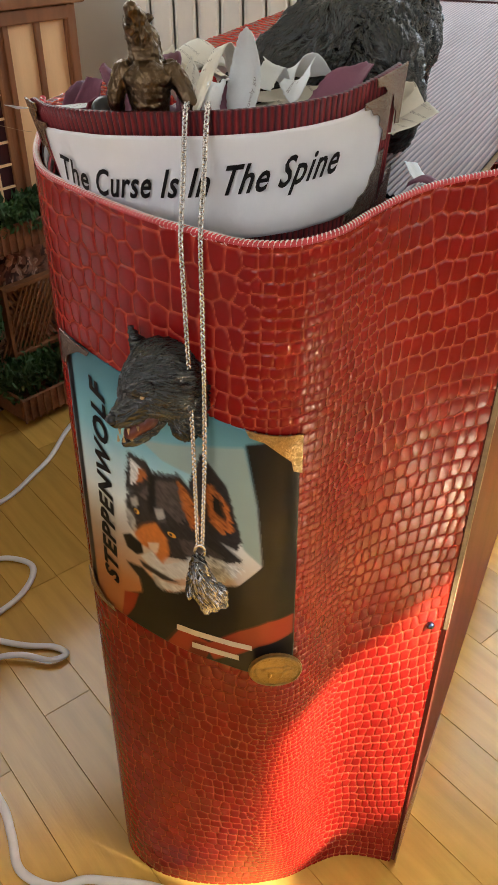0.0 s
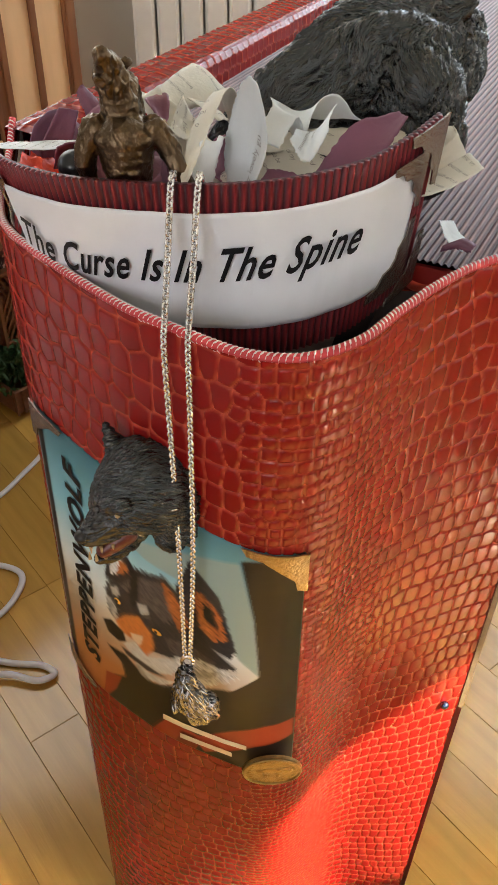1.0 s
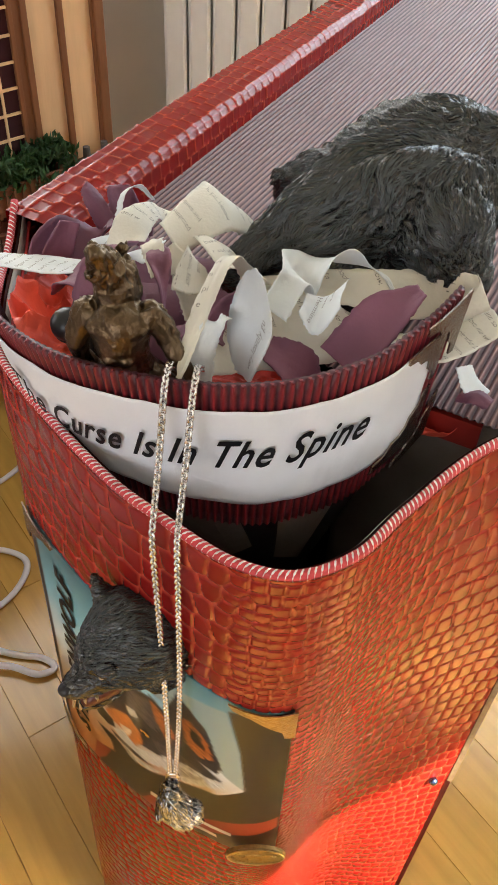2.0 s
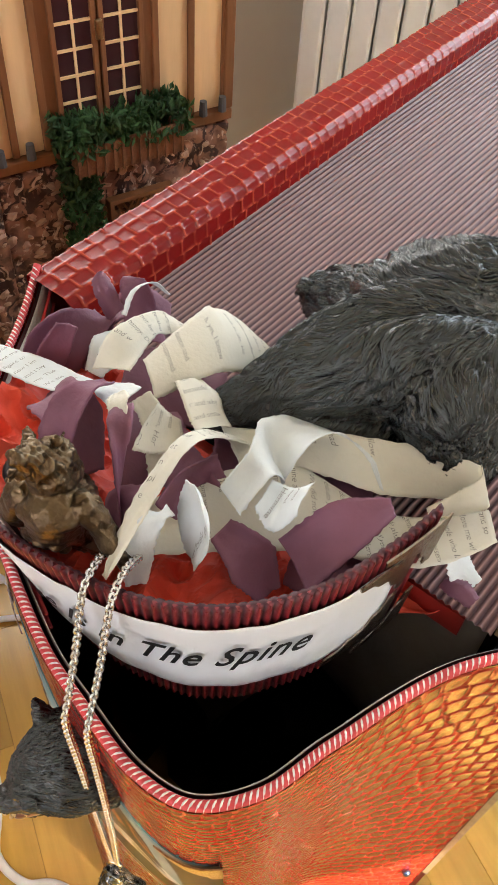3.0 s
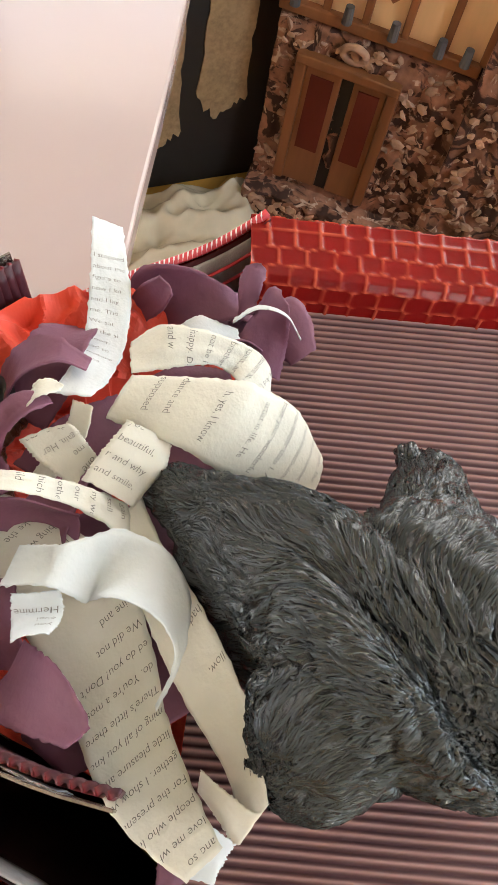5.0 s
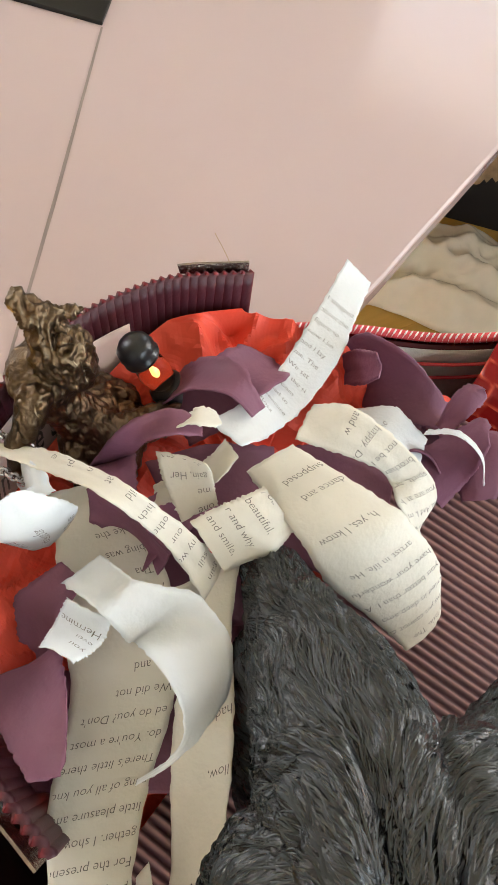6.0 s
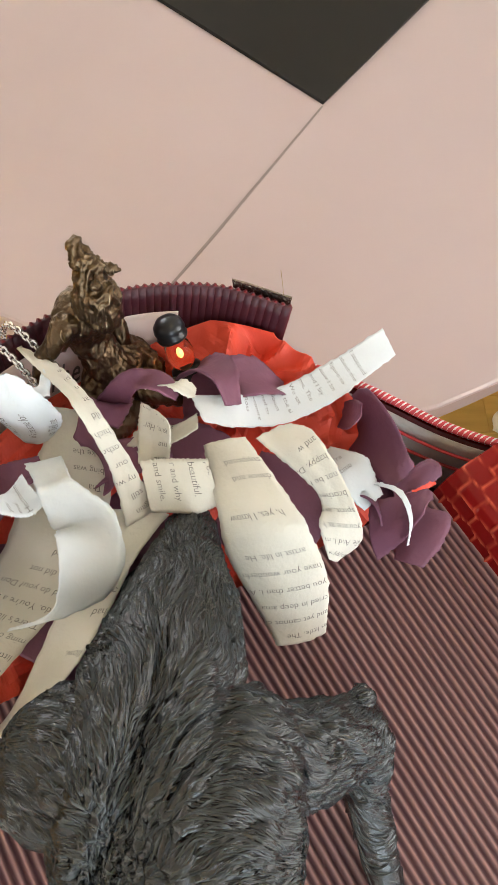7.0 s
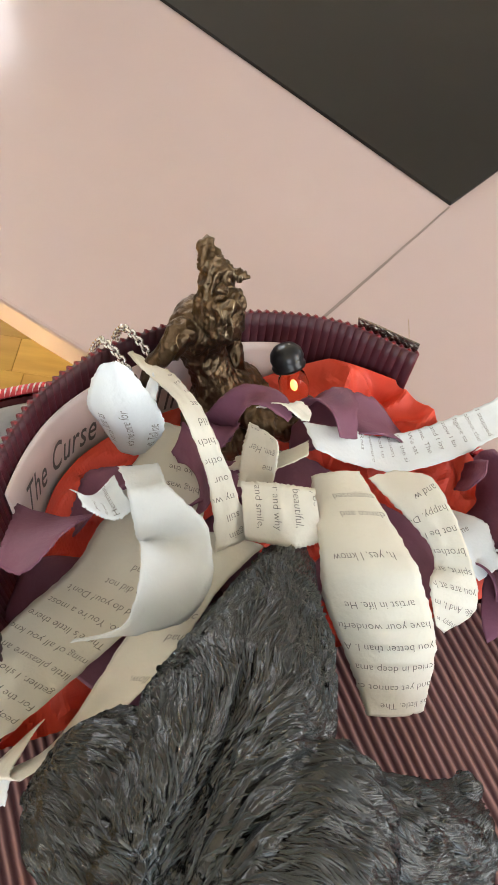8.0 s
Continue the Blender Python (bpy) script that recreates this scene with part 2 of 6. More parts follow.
def grid_mesh(name, pts, relief=None, thick=0.0, smooth=True):
    """A sheet through a grid of points (rows x columns x 3), with an optional back at some thickness and a relief value."""
    h, w, _ = pts.shape
    v = pts.reshape(-1, 3)
    idx = np.arange(h * w).reshape(h, w)
    quads = np.stack([idx[:-1, :-1], idx[:-1, 1:], idx[1:, 1:], idx[1:, :-1]], -1).reshape(-1, 4)
    if thick:
        du, dv = np.gradient(pts, axis=1), np.gradient(pts, axis=0)
        nrm = np.cross(du, dv)
        nrm /= np.linalg.norm(nrm, axis=2)[..., None] + 1e-12
        back = (pts - thick * nrm).reshape(-1, 3)
        n = h * w
        rim = np.r_[idx[0, :], idx[1:, -1], idx[-1, -2::-1], idx[-2:0:-1, 0]]
        nxt = np.roll(rim, -1)
        edge = np.stack([rim, rim + n, nxt + n, nxt], -1)
        v = np.vstack([v, back])
        quads = np.vstack([quads, quads[:, ::-1] + n, edge])
        if relief is not None:
            relief = np.r_[relief.ravel(), relief.ravel()]
    me = bpy.data.meshes.new(name)
    me.vertices.add(len(v))
    me.vertices.foreach_set("co", v.astype(np.float32).ravel())
    me.loops.add(quads.size)
    me.loops.foreach_set("vertex_index", quads.astype(np.int32).ravel())
    me.polygons.add(len(quads))
    me.polygons.foreach_set("loop_start", np.arange(0, quads.size, 4, dtype=np.int32))
    me.update(calc_edges=True)
    me.polygons.foreach_set("use_smooth", [smooth] * len(quads))
    if relief is not None:
        at = me.attributes.new("relief", "FLOAT", "POINT")
        at.data.foreach_set("value", relief.astype(np.float32).ravel())
    me.validate()
    return me


def normals(pts):
    nrm = np.cross(np.gradient(pts, axis=1), np.gradient(pts, axis=0))
    return nrm / (np.linalg.norm(nrm, axis=2)[..., None] + 1e-12)


def scales(s, v, cell, seed, jitter=0.25, tall=1.0, stray=0.16, square=2.5):
    """Mask (0 in the grooves, 1 on the plates) and domed height of embossed crocodile plates at places (s, v) in metres: rows of rounded blocks, split where cell(s, v), the local plate size, is small. tall: their height over their width; stray: how far they leave their rows; square: how boxy they are."""
    from mathutils import kdtree
    rng = random.Random(seed)
    s1, v1 = float(s.max()), float(v.max())
    seeds, y = [], -0.005
    while y < v1 + 0.01:
        big = max(cell(q, max(0.0, y)) for q in np.linspace(0, s1, 40))
        pitch, x = big * tall * rng.uniform(0.92, 1.08), -0.006 - rng.random() * big
        while x < s1 + 0.01:
            c = cell(min(max(x, 0.0), s1), max(0.0, y))
            n = max(1, round(big / c))
            wave = 2 * stray * big * noise.noise((x * 22, y * 22, seed))
            step = c * rng.uniform(1 - jitter, 1 + jitter)
            for k in range(n):
                seeds.append((x + step * 0.5 + rng.uniform(-stray, stray) * c, y + wave + pitch * ((k + 0.5) / n - 0.5) + rng.uniform(-stray, stray) * c))
            x += step
        y += pitch
    tree = kdtree.KDTree(len(seeds))
    for i, (x, y) in enumerate(seeds):
        tree.insert((x, y / tall, 0), i)
    tree.balance()
    out, dome = np.empty(s.size), np.empty(s.size)
    for i, (x, y) in enumerate(zip(s.ravel().tolist(), v.ravel().tolist())):
        y /= tall
        d = sorted((abs(q.x - x) ** square + abs(q.y - y) ** square) ** (1 / square) for q, _, _ in tree.find_n((x, y, 0), 5))
        dome[i] = 1 - (2 * d[0] / (d[0] + d[1] + 1e-9)) ** 2
        out[i] = (d[1] - d[0]) / max(0.0007, 0.13 * (d[0] + d[1]) + 0.0001)
    h = np.clip(out, 0, 1)
    h = h * (2 - h)
    return h.reshape(s.shape), (0.85 * h + 0.15 * h * dome).reshape(s.shape)


# ---- the room ----
def wall(name, lo, hi, holes=()):
    """A wall slab with rectangular openings through it, as butted pieces of one mesh. holes: (a0, a1, z0, z1) along its long axis."""
    ax = 0 if hi[0] - lo[0] > hi[1] - lo[1] else 1
    cuts = sorted({lo[ax], hi[ax], *(h[i] for h in holes for i in (0, 1))})
    zc = sorted({lo[2], hi[2], *(h[i] for h in holes for i in (2, 3))})
    bm = bmesh.new()
    for a0, a1 in zip(cuts, cuts[1:]):
        for z0, z1 in zip(zc, zc[1:]):
            if any(h[0] <= a0 and a1 <= h[1] and h[2] <= z0 and z1 <= h[3] for h in holes):
                continue
            p, q = list(lo), list(hi)
            p[ax], q[ax], p[2], q[2] = a0, a1, z0, z1
            bmesh.ops.create_cube(bm, size=1, matrix=Matrix.Translation((Vector(p) + Vector(q)) / 2) @ Matrix.Diagonal((*(Vector(q) - Vector(p)), 1)))
    return tagged(part(name, bm, WALL), "matt grey painted plaster wall", "wall", kind="structure")


wall("wall_north", (-2.6, 2.05, 0), (2.0, 2.25, 2.5), [(0.45, 1.65, 0.62, 2.15), (-1.45, -0.45, 0.78, 2.15)])
# the openings in this wall are unseen; the upper two are cut to steer the sun
wall("wall_east", (1.8, -2.4, 0), (2.0, 2.05, 2.5), [(-0.72, -0.16, 0.75, 1.43), (-0.58, -0.32, 1.60, 2.13), (-1.20, -0.76, 1.30, 2.05), (0.20, 0.95, 0.75, 1.42)])
wall("wall_south", (-2.6, -2.6, 0), (2.0, -2.4, 2.5), [(-1.75, -0.45, 0.95, 2.25)])
wall("wall_west", (-2.8, -2.6, 0), (-2.6, 2.25, 2.5), [(0.75, 1.65, 1.15, 2.25)])
tagged(part("ceiling", box_bm((-2.8, -2.6, 2.5), (2.0, 2.25, 2.6)), CEIL), "plain white painted ceiling", "ceiling", kind="structure")

# ---- the book sculpture ----
RIM_Z, TRAY_Z, BAR_Z = 0.782, 0.770, 0.797
LEFT = Vector((math.sin(radians(21)), math.cos(radians(21)), 0))      # run of the left cover
RIGHT = Vector((math.sin(radians(24.5)), math.cos(radians(24.5)), 0))  # run of the right cover
C_LEFT, C_RIGHT, LONG = Vector((-0.145, 0.574, 0)), Vector((0.128, 0.447, 0)), 0.93

TOP = [(-0.141, 0.580), (-0.136, 0.530), (-0.128, 0.492), (-0.115, 0.459), (-0.087, 0.424), (-0.053, 0.388), (-0.030, 0.370), (-0.003, 0.352), (0.020, 0.3455), (0.042, 0.356), (0.060, 0.380), (0.079, 0.402), (0.098, 0.417), (0.124, 0.429), (0.163, 0.448)]
FOOT = [(-0.148, 0.580), (-0.146, 0.545), (-0.143, 0.515), (-0.133, 0.488), (-0.105, 0.466), (-0.070, 0.455), (-0.040, 0.451), (-0.012, 0.451), (0.016, 0.453), (0.045, 0.460), (0.073, 0.473), (0.097, 0.482), (0.118, 0.484), (0.140, 0.481), (0.161, 0.476)]
NS = 300
top_line, foot_line = smooth_line(TOP, NS), smooth_line(FOOT, NS)
LENGTH = float(np.linalg.norm(np.diff(top_line, axis=0), axis=1).sum())


def rim_height(f):
    """The rim rises to the cover's edge at both ends."""
    return RIM_Z + 0.016 * np.clip((0.10 - f) / 0.10, 0, 1) ** 2 + 0.007 * np.clip((f - 0.58) / 0.2, 0, 1)


def spine(f, z, out=0.0):
    """A place on the spine's leather: f from 0 at the left cover to 1 at its free right edge, z in metres; out: metres in front of it."""
    f, z = np.broadcast_arrays(np.asarray(f, float), np.asarray(z, float))
    def line(g):
        k = np.linspace(0, 1, NS + 1)
        a = np.stack([np.interp(g, k, top_line[:, i]) for i in (0, 1)], -1)
        b = np.stack([np.interp(g, k, foot_line[:, i]) for i in (0, 1)], -1)
        w = np.clip((RIM_Z - z) / RIM_Z, -0.05, 1)[..., None]
        w = w * (0.86 + 0.14 * w)
        fold = 0.0035 * np.sin(21 * g + 5 * z) * np.clip((g - 0.55) / 0.2, 0, 1) * np.clip(z / 0.1, 0, 1)
        q = a * (1 - w) + b * w
        q[..., 1] -= fold
        return q
    p = line(f)
    d = line(np.clip(f + 0.004, 0, 1)) - line(np.clip(f - 0.004, 0, 1))
    n = np.stack([d[..., 1], -d[..., 0]], -1)
    n /= np.linalg.norm(n, axis=-1)[..., None]
    return np.concatenate([p + out * n if np.isscalar(out) else p + np.asarray(out)[..., None] * n, z[..., None]], -1)


def f_at(x, z):
    """The place along the spine, in front, where its x is the given one."""
    fs = np.linspace(0.12, 1, 600)
    return float(np.interp(x, spine(fs, np.full(600, z))[:, 0], fs))


book = thing("book_sculpture", "giant standing book bound in glossy red crocodile leather", "sculpture", at=(0.0, 0.60, 0.0))


def plate_size(s, v):
    """Large plates high on the front, small ones in the hollow fold and near the foot."""
    f = s / LENGTH
    hollow = math.exp(-(((f - 0.64 - 0.04 * v) / 0.10) ** 2))
    lobe = min(1, max(0, (f - 0.66) / 0.1))
    return max(0.0056, 0.0126 * (1 - 0.55 * hollow) * (1 - 0.24 * lobe))


ff, vv = np.meshgrid(np.linspace(0, 1, 600), np.linspace(0, 1, 1060))
zz = rim_height(ff) * (1 - vv)
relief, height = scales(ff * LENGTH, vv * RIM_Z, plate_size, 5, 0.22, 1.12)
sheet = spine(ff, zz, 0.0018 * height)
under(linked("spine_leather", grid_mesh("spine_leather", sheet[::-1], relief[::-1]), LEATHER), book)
gf, gz = np.meshgrid(np.linspace(0, 1, 120), np.linspace(0, 1, 60))
under(linked("leather_back", grid_mesh("leather_back", spine(gf, rim_height(gf) * gz, -0.004)), mat("dark_suede", (0.10, 0.012, 0.012), 0.9, vary=0.2)), book)

# stitched rim: a twisted red and white cord on a pale lining tape
RED_THREAD = mat("red_thread", (0.60, 0.05, 0.06), 0.6, vary=0.2, grain=300)
WHITE_THREAD = mat("white_thread", (0.82, 0.76, 0.74), 0.65, vary=0.1, grain=300)
LINING = mat("grey_lining_cloth", (0.62, 0.57, 0.53), 0.85, vary=0.12, grain=200, bump=0.6, bump_scale=1500)
fs = np.linspace(0.0, 1, 200)
rim_path = spine(fs, rim_height(fs), -0.0006) + (0, 0, 0.0004)
under(linked("rim_cord", tube_mesh("rim_cord", rim_path, 0.0021, 8), RED_THREAD, label="red and white twisted edging cord"), book)
bm = bmesh.new()
for i in range(1, len(rim_path) - 1):
    p, d = Vector(rim_path[i]), Vector(rim_path[i + 1] - rim_path[i - 1]).normalized()
    side = d.cross(Vector((0, 0, 1))).normalized()
    m = Matrix((d, side, d.cross(side) * -1)).transposed().to_4x4()
    q = Matrix.Translation(p) @ m @ pose(0, 0, 0, 0, 0, 32)
    bmesh.ops.create_uvsphere(bm, u_segments=6, v_segments=5, radius=1, matrix=q @ Matrix.Diagonal((0.00075, 0.0025, 0.0025, 1)))
under(part("white_stitches", bm, WHITE_THREAD, smooth=True), book)
gf, gz = np.meshgrid(np.linspace(0.0, 1, 160), np.linspace(0, 1, 8))
under(linked("lining", grid_mesh("lining", spine(gf, rim_height(gf) - 0.003 - 0.05 * gz, -0.0052), thick=0.0006), LINING), book)
low = np.linspace(0.0, 0.42, 200)
for drop, mt in ((0.012, RED_THREAD), (0.024, RED_THREAD)):
    under(linked("lining_stitch", tube_mesh("lining_stitch", spine(low, rim_height(low) - drop, -0.0068), 0.0009, 6), mt), book)


def straight_line(points, n):
    """n + 1 points at even steps along a line with corners."""
    p = np.array(points, float)
    run = np.r_[0, np.cumsum(np.linalg.norm(np.diff(p, axis=0), axis=1))]
    at = np.linspace(0, run[-1], n + 1)
    return np.stack([np.interp(at, run, p[:, k]) for k in range(p.shape[1])], 1)


def cover(name, start, run, width, profile, seed, flip, z_of=None):
    """A cover board wrapped in crocodile leather: profile = (offset, height) pairs from its outer foot over its top edge to its inner foot."""
    prof = straight_line(profile, 3000)
    run_len = np.r_[0, np.cumsum(np.linalg.norm(np.diff(prof, axis=0), axis=1))]
    keep = np.unique(np.searchsorted(run_len, np.concatenate([np.arange(0, 0.70, 0.02), np.arange(0.70, run_len[-1], 0.0011), [run_len[-1]]])).clip(0, len(prof) - 1))
    prof, run_len = prof[keep], run_len[keep]
    s = np.linspace(0, LONG, 860)
    across = Vector((run.y, -run.x, 0))
    S, K = np.meshgrid(s, np.arange(len(prof)))
    pts = np.array(start)[None, None] + S[..., None] * np.array(run) + prof[K][..., :1] * np.array(across) + prof[K][..., 1:] * np.array((0, 0, 1.0))
    rel, high = np.ones(S.shape), np.ones(S.shape)
    sel = run_len > 0.68
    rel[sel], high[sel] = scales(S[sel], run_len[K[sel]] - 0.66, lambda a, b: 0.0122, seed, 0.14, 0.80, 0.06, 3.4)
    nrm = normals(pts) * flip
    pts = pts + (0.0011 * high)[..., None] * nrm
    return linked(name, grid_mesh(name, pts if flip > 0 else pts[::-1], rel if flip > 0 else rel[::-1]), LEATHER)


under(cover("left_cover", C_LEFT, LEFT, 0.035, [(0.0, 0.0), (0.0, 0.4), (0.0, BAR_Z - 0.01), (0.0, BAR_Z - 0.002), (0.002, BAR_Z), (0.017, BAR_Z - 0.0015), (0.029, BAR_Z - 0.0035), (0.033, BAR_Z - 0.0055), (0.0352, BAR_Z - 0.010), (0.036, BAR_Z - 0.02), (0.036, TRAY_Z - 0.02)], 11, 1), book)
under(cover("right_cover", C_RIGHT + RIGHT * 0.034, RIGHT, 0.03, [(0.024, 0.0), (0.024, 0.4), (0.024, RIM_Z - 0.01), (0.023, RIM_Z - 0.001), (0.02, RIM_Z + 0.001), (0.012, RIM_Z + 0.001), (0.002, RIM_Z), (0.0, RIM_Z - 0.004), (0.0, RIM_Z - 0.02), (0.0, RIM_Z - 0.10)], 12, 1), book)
# outer face of the right cover: red-brown board with a torn pale edge
across = Vector((RIGHT.y, -RIGHT.x, 0))
far_end = C_RIGHT + across * 0.0265 + RIGHT * LONG


def board_edge(z):
    """The front edge of the outer board, just behind the leather's free edge."""
    return Vector((*spine(1.0, z)[:2], z)) + across * 0.0008 + RIGHT * 0.002


bm = bmesh.new()
prev = None
for z in np.linspace(0.0, RIM_Z - 0.006, 30):
    e, q = board_edge(float(z)), Vector((far_end.x, far_end.y, z))
    row = [bm.verts.new(p) for p in (e, q, q + across * 0.004, e + across * 0.004)]
    if prev:
        for k in range(4):
            bm.faces.new((prev[k], prev[(k + 1) % 4], row[(k + 1) % 4], row[k]))
    else:
        bm.faces.new(row)
    prev = row
bm.faces.new(prev)
bmesh.ops.recalc_face_normals(bm, faces=bm.faces[:])
under(part("board_face", bm, COVER_BROWN, label="red-brown outer board"), book)
rng = random.Random(3)
bm = bmesh.new()
prev = None
for i in range(90):
    z = 0.40 + 0.35 * i / 89
    w = 0.003 + 0.014 * (0.5 + 0.5 * noise.noise((z * 26, 2, 0))) * math.sin(math.pi * i / 89) ** 0.5
    e0 = board_edge(z) + across * 0.0012 - RIGHT * 0.0008
    e1 = board_edge(z) + across * 0.0047 + RIGHT * 0.0
    e2 = board_edge(z) + across * 0.0047 + RIGHT * w
    row = [bm.verts.new((*e0.xy, z)), bm.verts.new((*e1.xy, z)), bm.verts.new((*e2.xy, z + rng.uniform(-0.002, 0.002)))]
    if prev:
        bm.faces.new((prev[0], prev[1], row[1], row[0])), bm.faces.new((prev[1], prev[2], row[2], row[1]))
    prev = row
under(part("torn_edge", bm, CARD_TAN, label="torn pale card edge"), book)
bm = bmesh.new()
pin_at = spine(0.97, 0.413, 0.003)
bmesh.ops.create_uvsphere(bm, u_segments=10, v_segments=8, radius=0.0035, matrix=Matrix.Translation(pin_at))
under(part("pin", bm, mat("blue_steel", (0.12, 0.16, 0.3), 0.25, 1.0), label="small blue-headed pin", smooth=True), book)

# page block, whose top is a corrugated card tray
FLUTE = 0.0036
t_left = C_LEFT + Vector((LEFT.y, -LEFT.x, 0)) * 0.035
t_right = Vector((0.114, 0.447, 0))
run_r = Vector((math.sin(radians(26)), math.cos(radians(26)), 0))
n_a, n_b = 900, 60
k = np.linspace(0, 1, n_a)
near = np.array(t_left)[None] * (1 - k[:, None]) + np.array(t_right)[None] * k[:, None]
far = near + np.array(LEFT)[None] * LONG * (1 - k[:, None]) + np.array(run_r)[None] * LONG * k[:, None]
m = np.linspace(0, 1, n_b)[:, None, None]
tray = near[None] * (1 - m) + far[None] * m
wide = np.linalg.norm(near[-1] - near[0])
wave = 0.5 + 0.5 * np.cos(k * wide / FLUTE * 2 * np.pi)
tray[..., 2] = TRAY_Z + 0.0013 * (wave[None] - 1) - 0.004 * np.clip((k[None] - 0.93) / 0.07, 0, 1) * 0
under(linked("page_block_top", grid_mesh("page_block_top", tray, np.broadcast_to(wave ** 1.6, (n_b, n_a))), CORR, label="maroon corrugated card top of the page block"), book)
fl, fr = t_right + run_r * LONG, t_left + LEFT * LONG
in_l, in_r = t_left + LEFT * 0.05, t_right + run_r * 0.05
under(part("page_block", prism_bm([in_l.xy, in_r.xy, fl.xy, fr.xy], 0, TRAY_Z - 0.006), CARD_DARK), book)
off = Vector((run_r.y, -run_r.x, 0))
e0, e1 = t_right + run_r * 0.009, t_right + run_r * LONG
under(part("torn_board_edge", prism_bm([e0.xy, e1.xy, (e1 + off * 0.0045).xy, (e0 + off * 0.0045).xy], TRAY_Z - 0.012, TRAY_Z - 0.0025), CARD_TAN, label="torn pale card edge"), book)
end_a, end_b = C_LEFT + LEFT * LONG, C_RIGHT + RIGHT * LONG
under(part("fore_edge_board", prism_bm([end_a.xy, end_b.xy, (end_b + LEFT * 0.02).xy, (end_a + LEFT * 0.02).xy], 0, TRAY_Z + 0.002), CORR), book)
# pieces of card in the hollow of the spine
bent = smooth_line([(0.050, 0.505), (0.072, 0.488), (0.094, 0.471), (0.108, 0.463), (0.118, 0.466), (0.124, 0.478)], 60)
g = np.stack([np.concatenate([bent, np.full((61, 1), z)], 1) for z in np.linspace(0.60, 0.758, 12)])
under(linked("bent_card", grid_mesh("bent_card", g, thick=0.003), CARD_GREY, label="bent grey cardboard liner"), book)
under(part("red_strip", box_bm((-0.02, -0.0015, 0.752), (0.018, 0.0015, 0.766), m=pose(0.088, 0.4625, 0, 0, 0, -24.5)), mat("flat_red_card", (0.30, 0.02, 0.015), 0.5), label="narrow strip of red card"), book)

# ---- table, floor, wall things ----
def table():
    ob = thing("side_table", "white high-gloss table with a slate-dark inset panel", "table", at=(-0.6, 0.1, 0))
    ctrl = [(-1.15, 0.98), (-0.62, 0.722), (-0.479, 0.653), (-0.356, 0.590), (-0.27, 0.545), (-0.205, 0.490), (-0.175, 0.42), (-0.146, 0.32), (-0.118, 0.21), (-0.103, 0.12), (-0.10, -0.02), (-0.12, -0.5), (-0.2, -0.62), (-0.35, -0.66), (-1.1, -0.66), (-1.2, -0.6), (-1.24, -0.4), (-1.25, 0.8), (-1.22, 0.95)]
    edge = [tuple(p) for p in smooth_line(ctrl, 120)]
    under(part("tabletop", prism_bm(edge, 0.572, 0.600, 0.003), TABLE, smooth=False), ob)
    under(part("leaf_seam", prism_bm([(-0.478, 0.3125), (-0.30, 0.3250), (-0.160, 0.3338), (-0.160, 0.3356), (-0.30, 0.3276), (-0.478, 0.3142)], 0.5995, 0.6004), TABLE_SEAM), ob)
    under(part("inset_panel", box_bm((-1.1, -0.45, 0.5995), (-0.480, 0.313, 0.6035), 0.0008), SLATE, label="dark slate-coloured inset panel"), ob)
    for x, y in ((-0.32, -0.5), (-1.1, -0.5), (-1.1, 0.72)):
        under(part("leg", box_bm((x - 0.025, y - 0.025, 0), (x + 0.025, y + 0.025, 0.572), 0.004), TABLE), ob)


table()


def flat_cable(points, name="power_cable"):
    path = smooth_line([(x, y, 0.0042 + h) for x, y, h in points], 160)
    ob = linked(name, tube_mesh(name, path, 0.0052, 10, 0.62), CABLE)
    return tagged(ob, "white flat electric cable lying loose on the wooden floor", "cable", group="white floor cables")


flat_cable([(-0.34, 1.45, 0), (-0.37, 1.354, 0), (-0.385, 1.26, 0), (-0.406, 1.201, 0), (-0.448, 1.117, 0), (-0.56, 1.02, 0)])
flat_cable([(-0.62, 0.98, 0), (-0.45, 0.968, 0), (-0.395, 0.972, 0), (-0.355, 0.955, 0), (-0.350, 0.915, 0), (-0.372, 0.865, 0), (-0.44, 0.80, 0), (-0.6, 0.74, 0)])
flat_cable([(-0.60, 0.86, 0), (-0.40, 0.805, 0), (-0.33, 0.788, 0), (-0.285, 0.785, 0), (-0.264, 0.770, 0.002), (-0.285, 0.757, 0.004), (-0.33, 0.765, 0.006), (-0.38, 0.755, 0.003), (-0.50, 0.70, 0)])
flat_cable([(-0.5, 0.66, 0), (-0.36, 0.60, 0), (-0.302, 0.545, 0), (-0.278, 0.503, 0), (-0.258, 0.462, 0), (-0.215, 0.444, 0), (-0.17, 0.452, 0), (-0.06, 0.425, 0), (0.05, 0.30, 0)])


def radiator(x0, n):
    ob = thing("radiator", "white ribbed steel radiator on the grey wall", "radiator", at=(x0, 1.98, 0.1))
    for i in range(n):
        x = x0 + 0.050 * i
        prof = [(x, 1.945), (x + 0.034, 1.945), (x + 0.040, 1.952), (x + 0.040, 1.99), (x - 0.006, 1.99), (x - 0.006, 1.952)]
        under(part("rib", prism_bm(prof, 0.12, 0.86, 0.002), WHITE_METAL), ob)
    under(part("back_panel", box_bm((x0 - 0.006, 1.985, 0.13), (x0 + 0.05 * n, 2.0, 0.85)), WHITE_METAL), ob)
    for x in (x0 + 0.06, x0 + 0.05 * n - 0.1):
        under(part("bracket", box_bm((x, 2.0, 0.3), (x + 0.03, 2.05, 0.7)), WHITE_METAL), ob)


radiator(-0.255, 34)


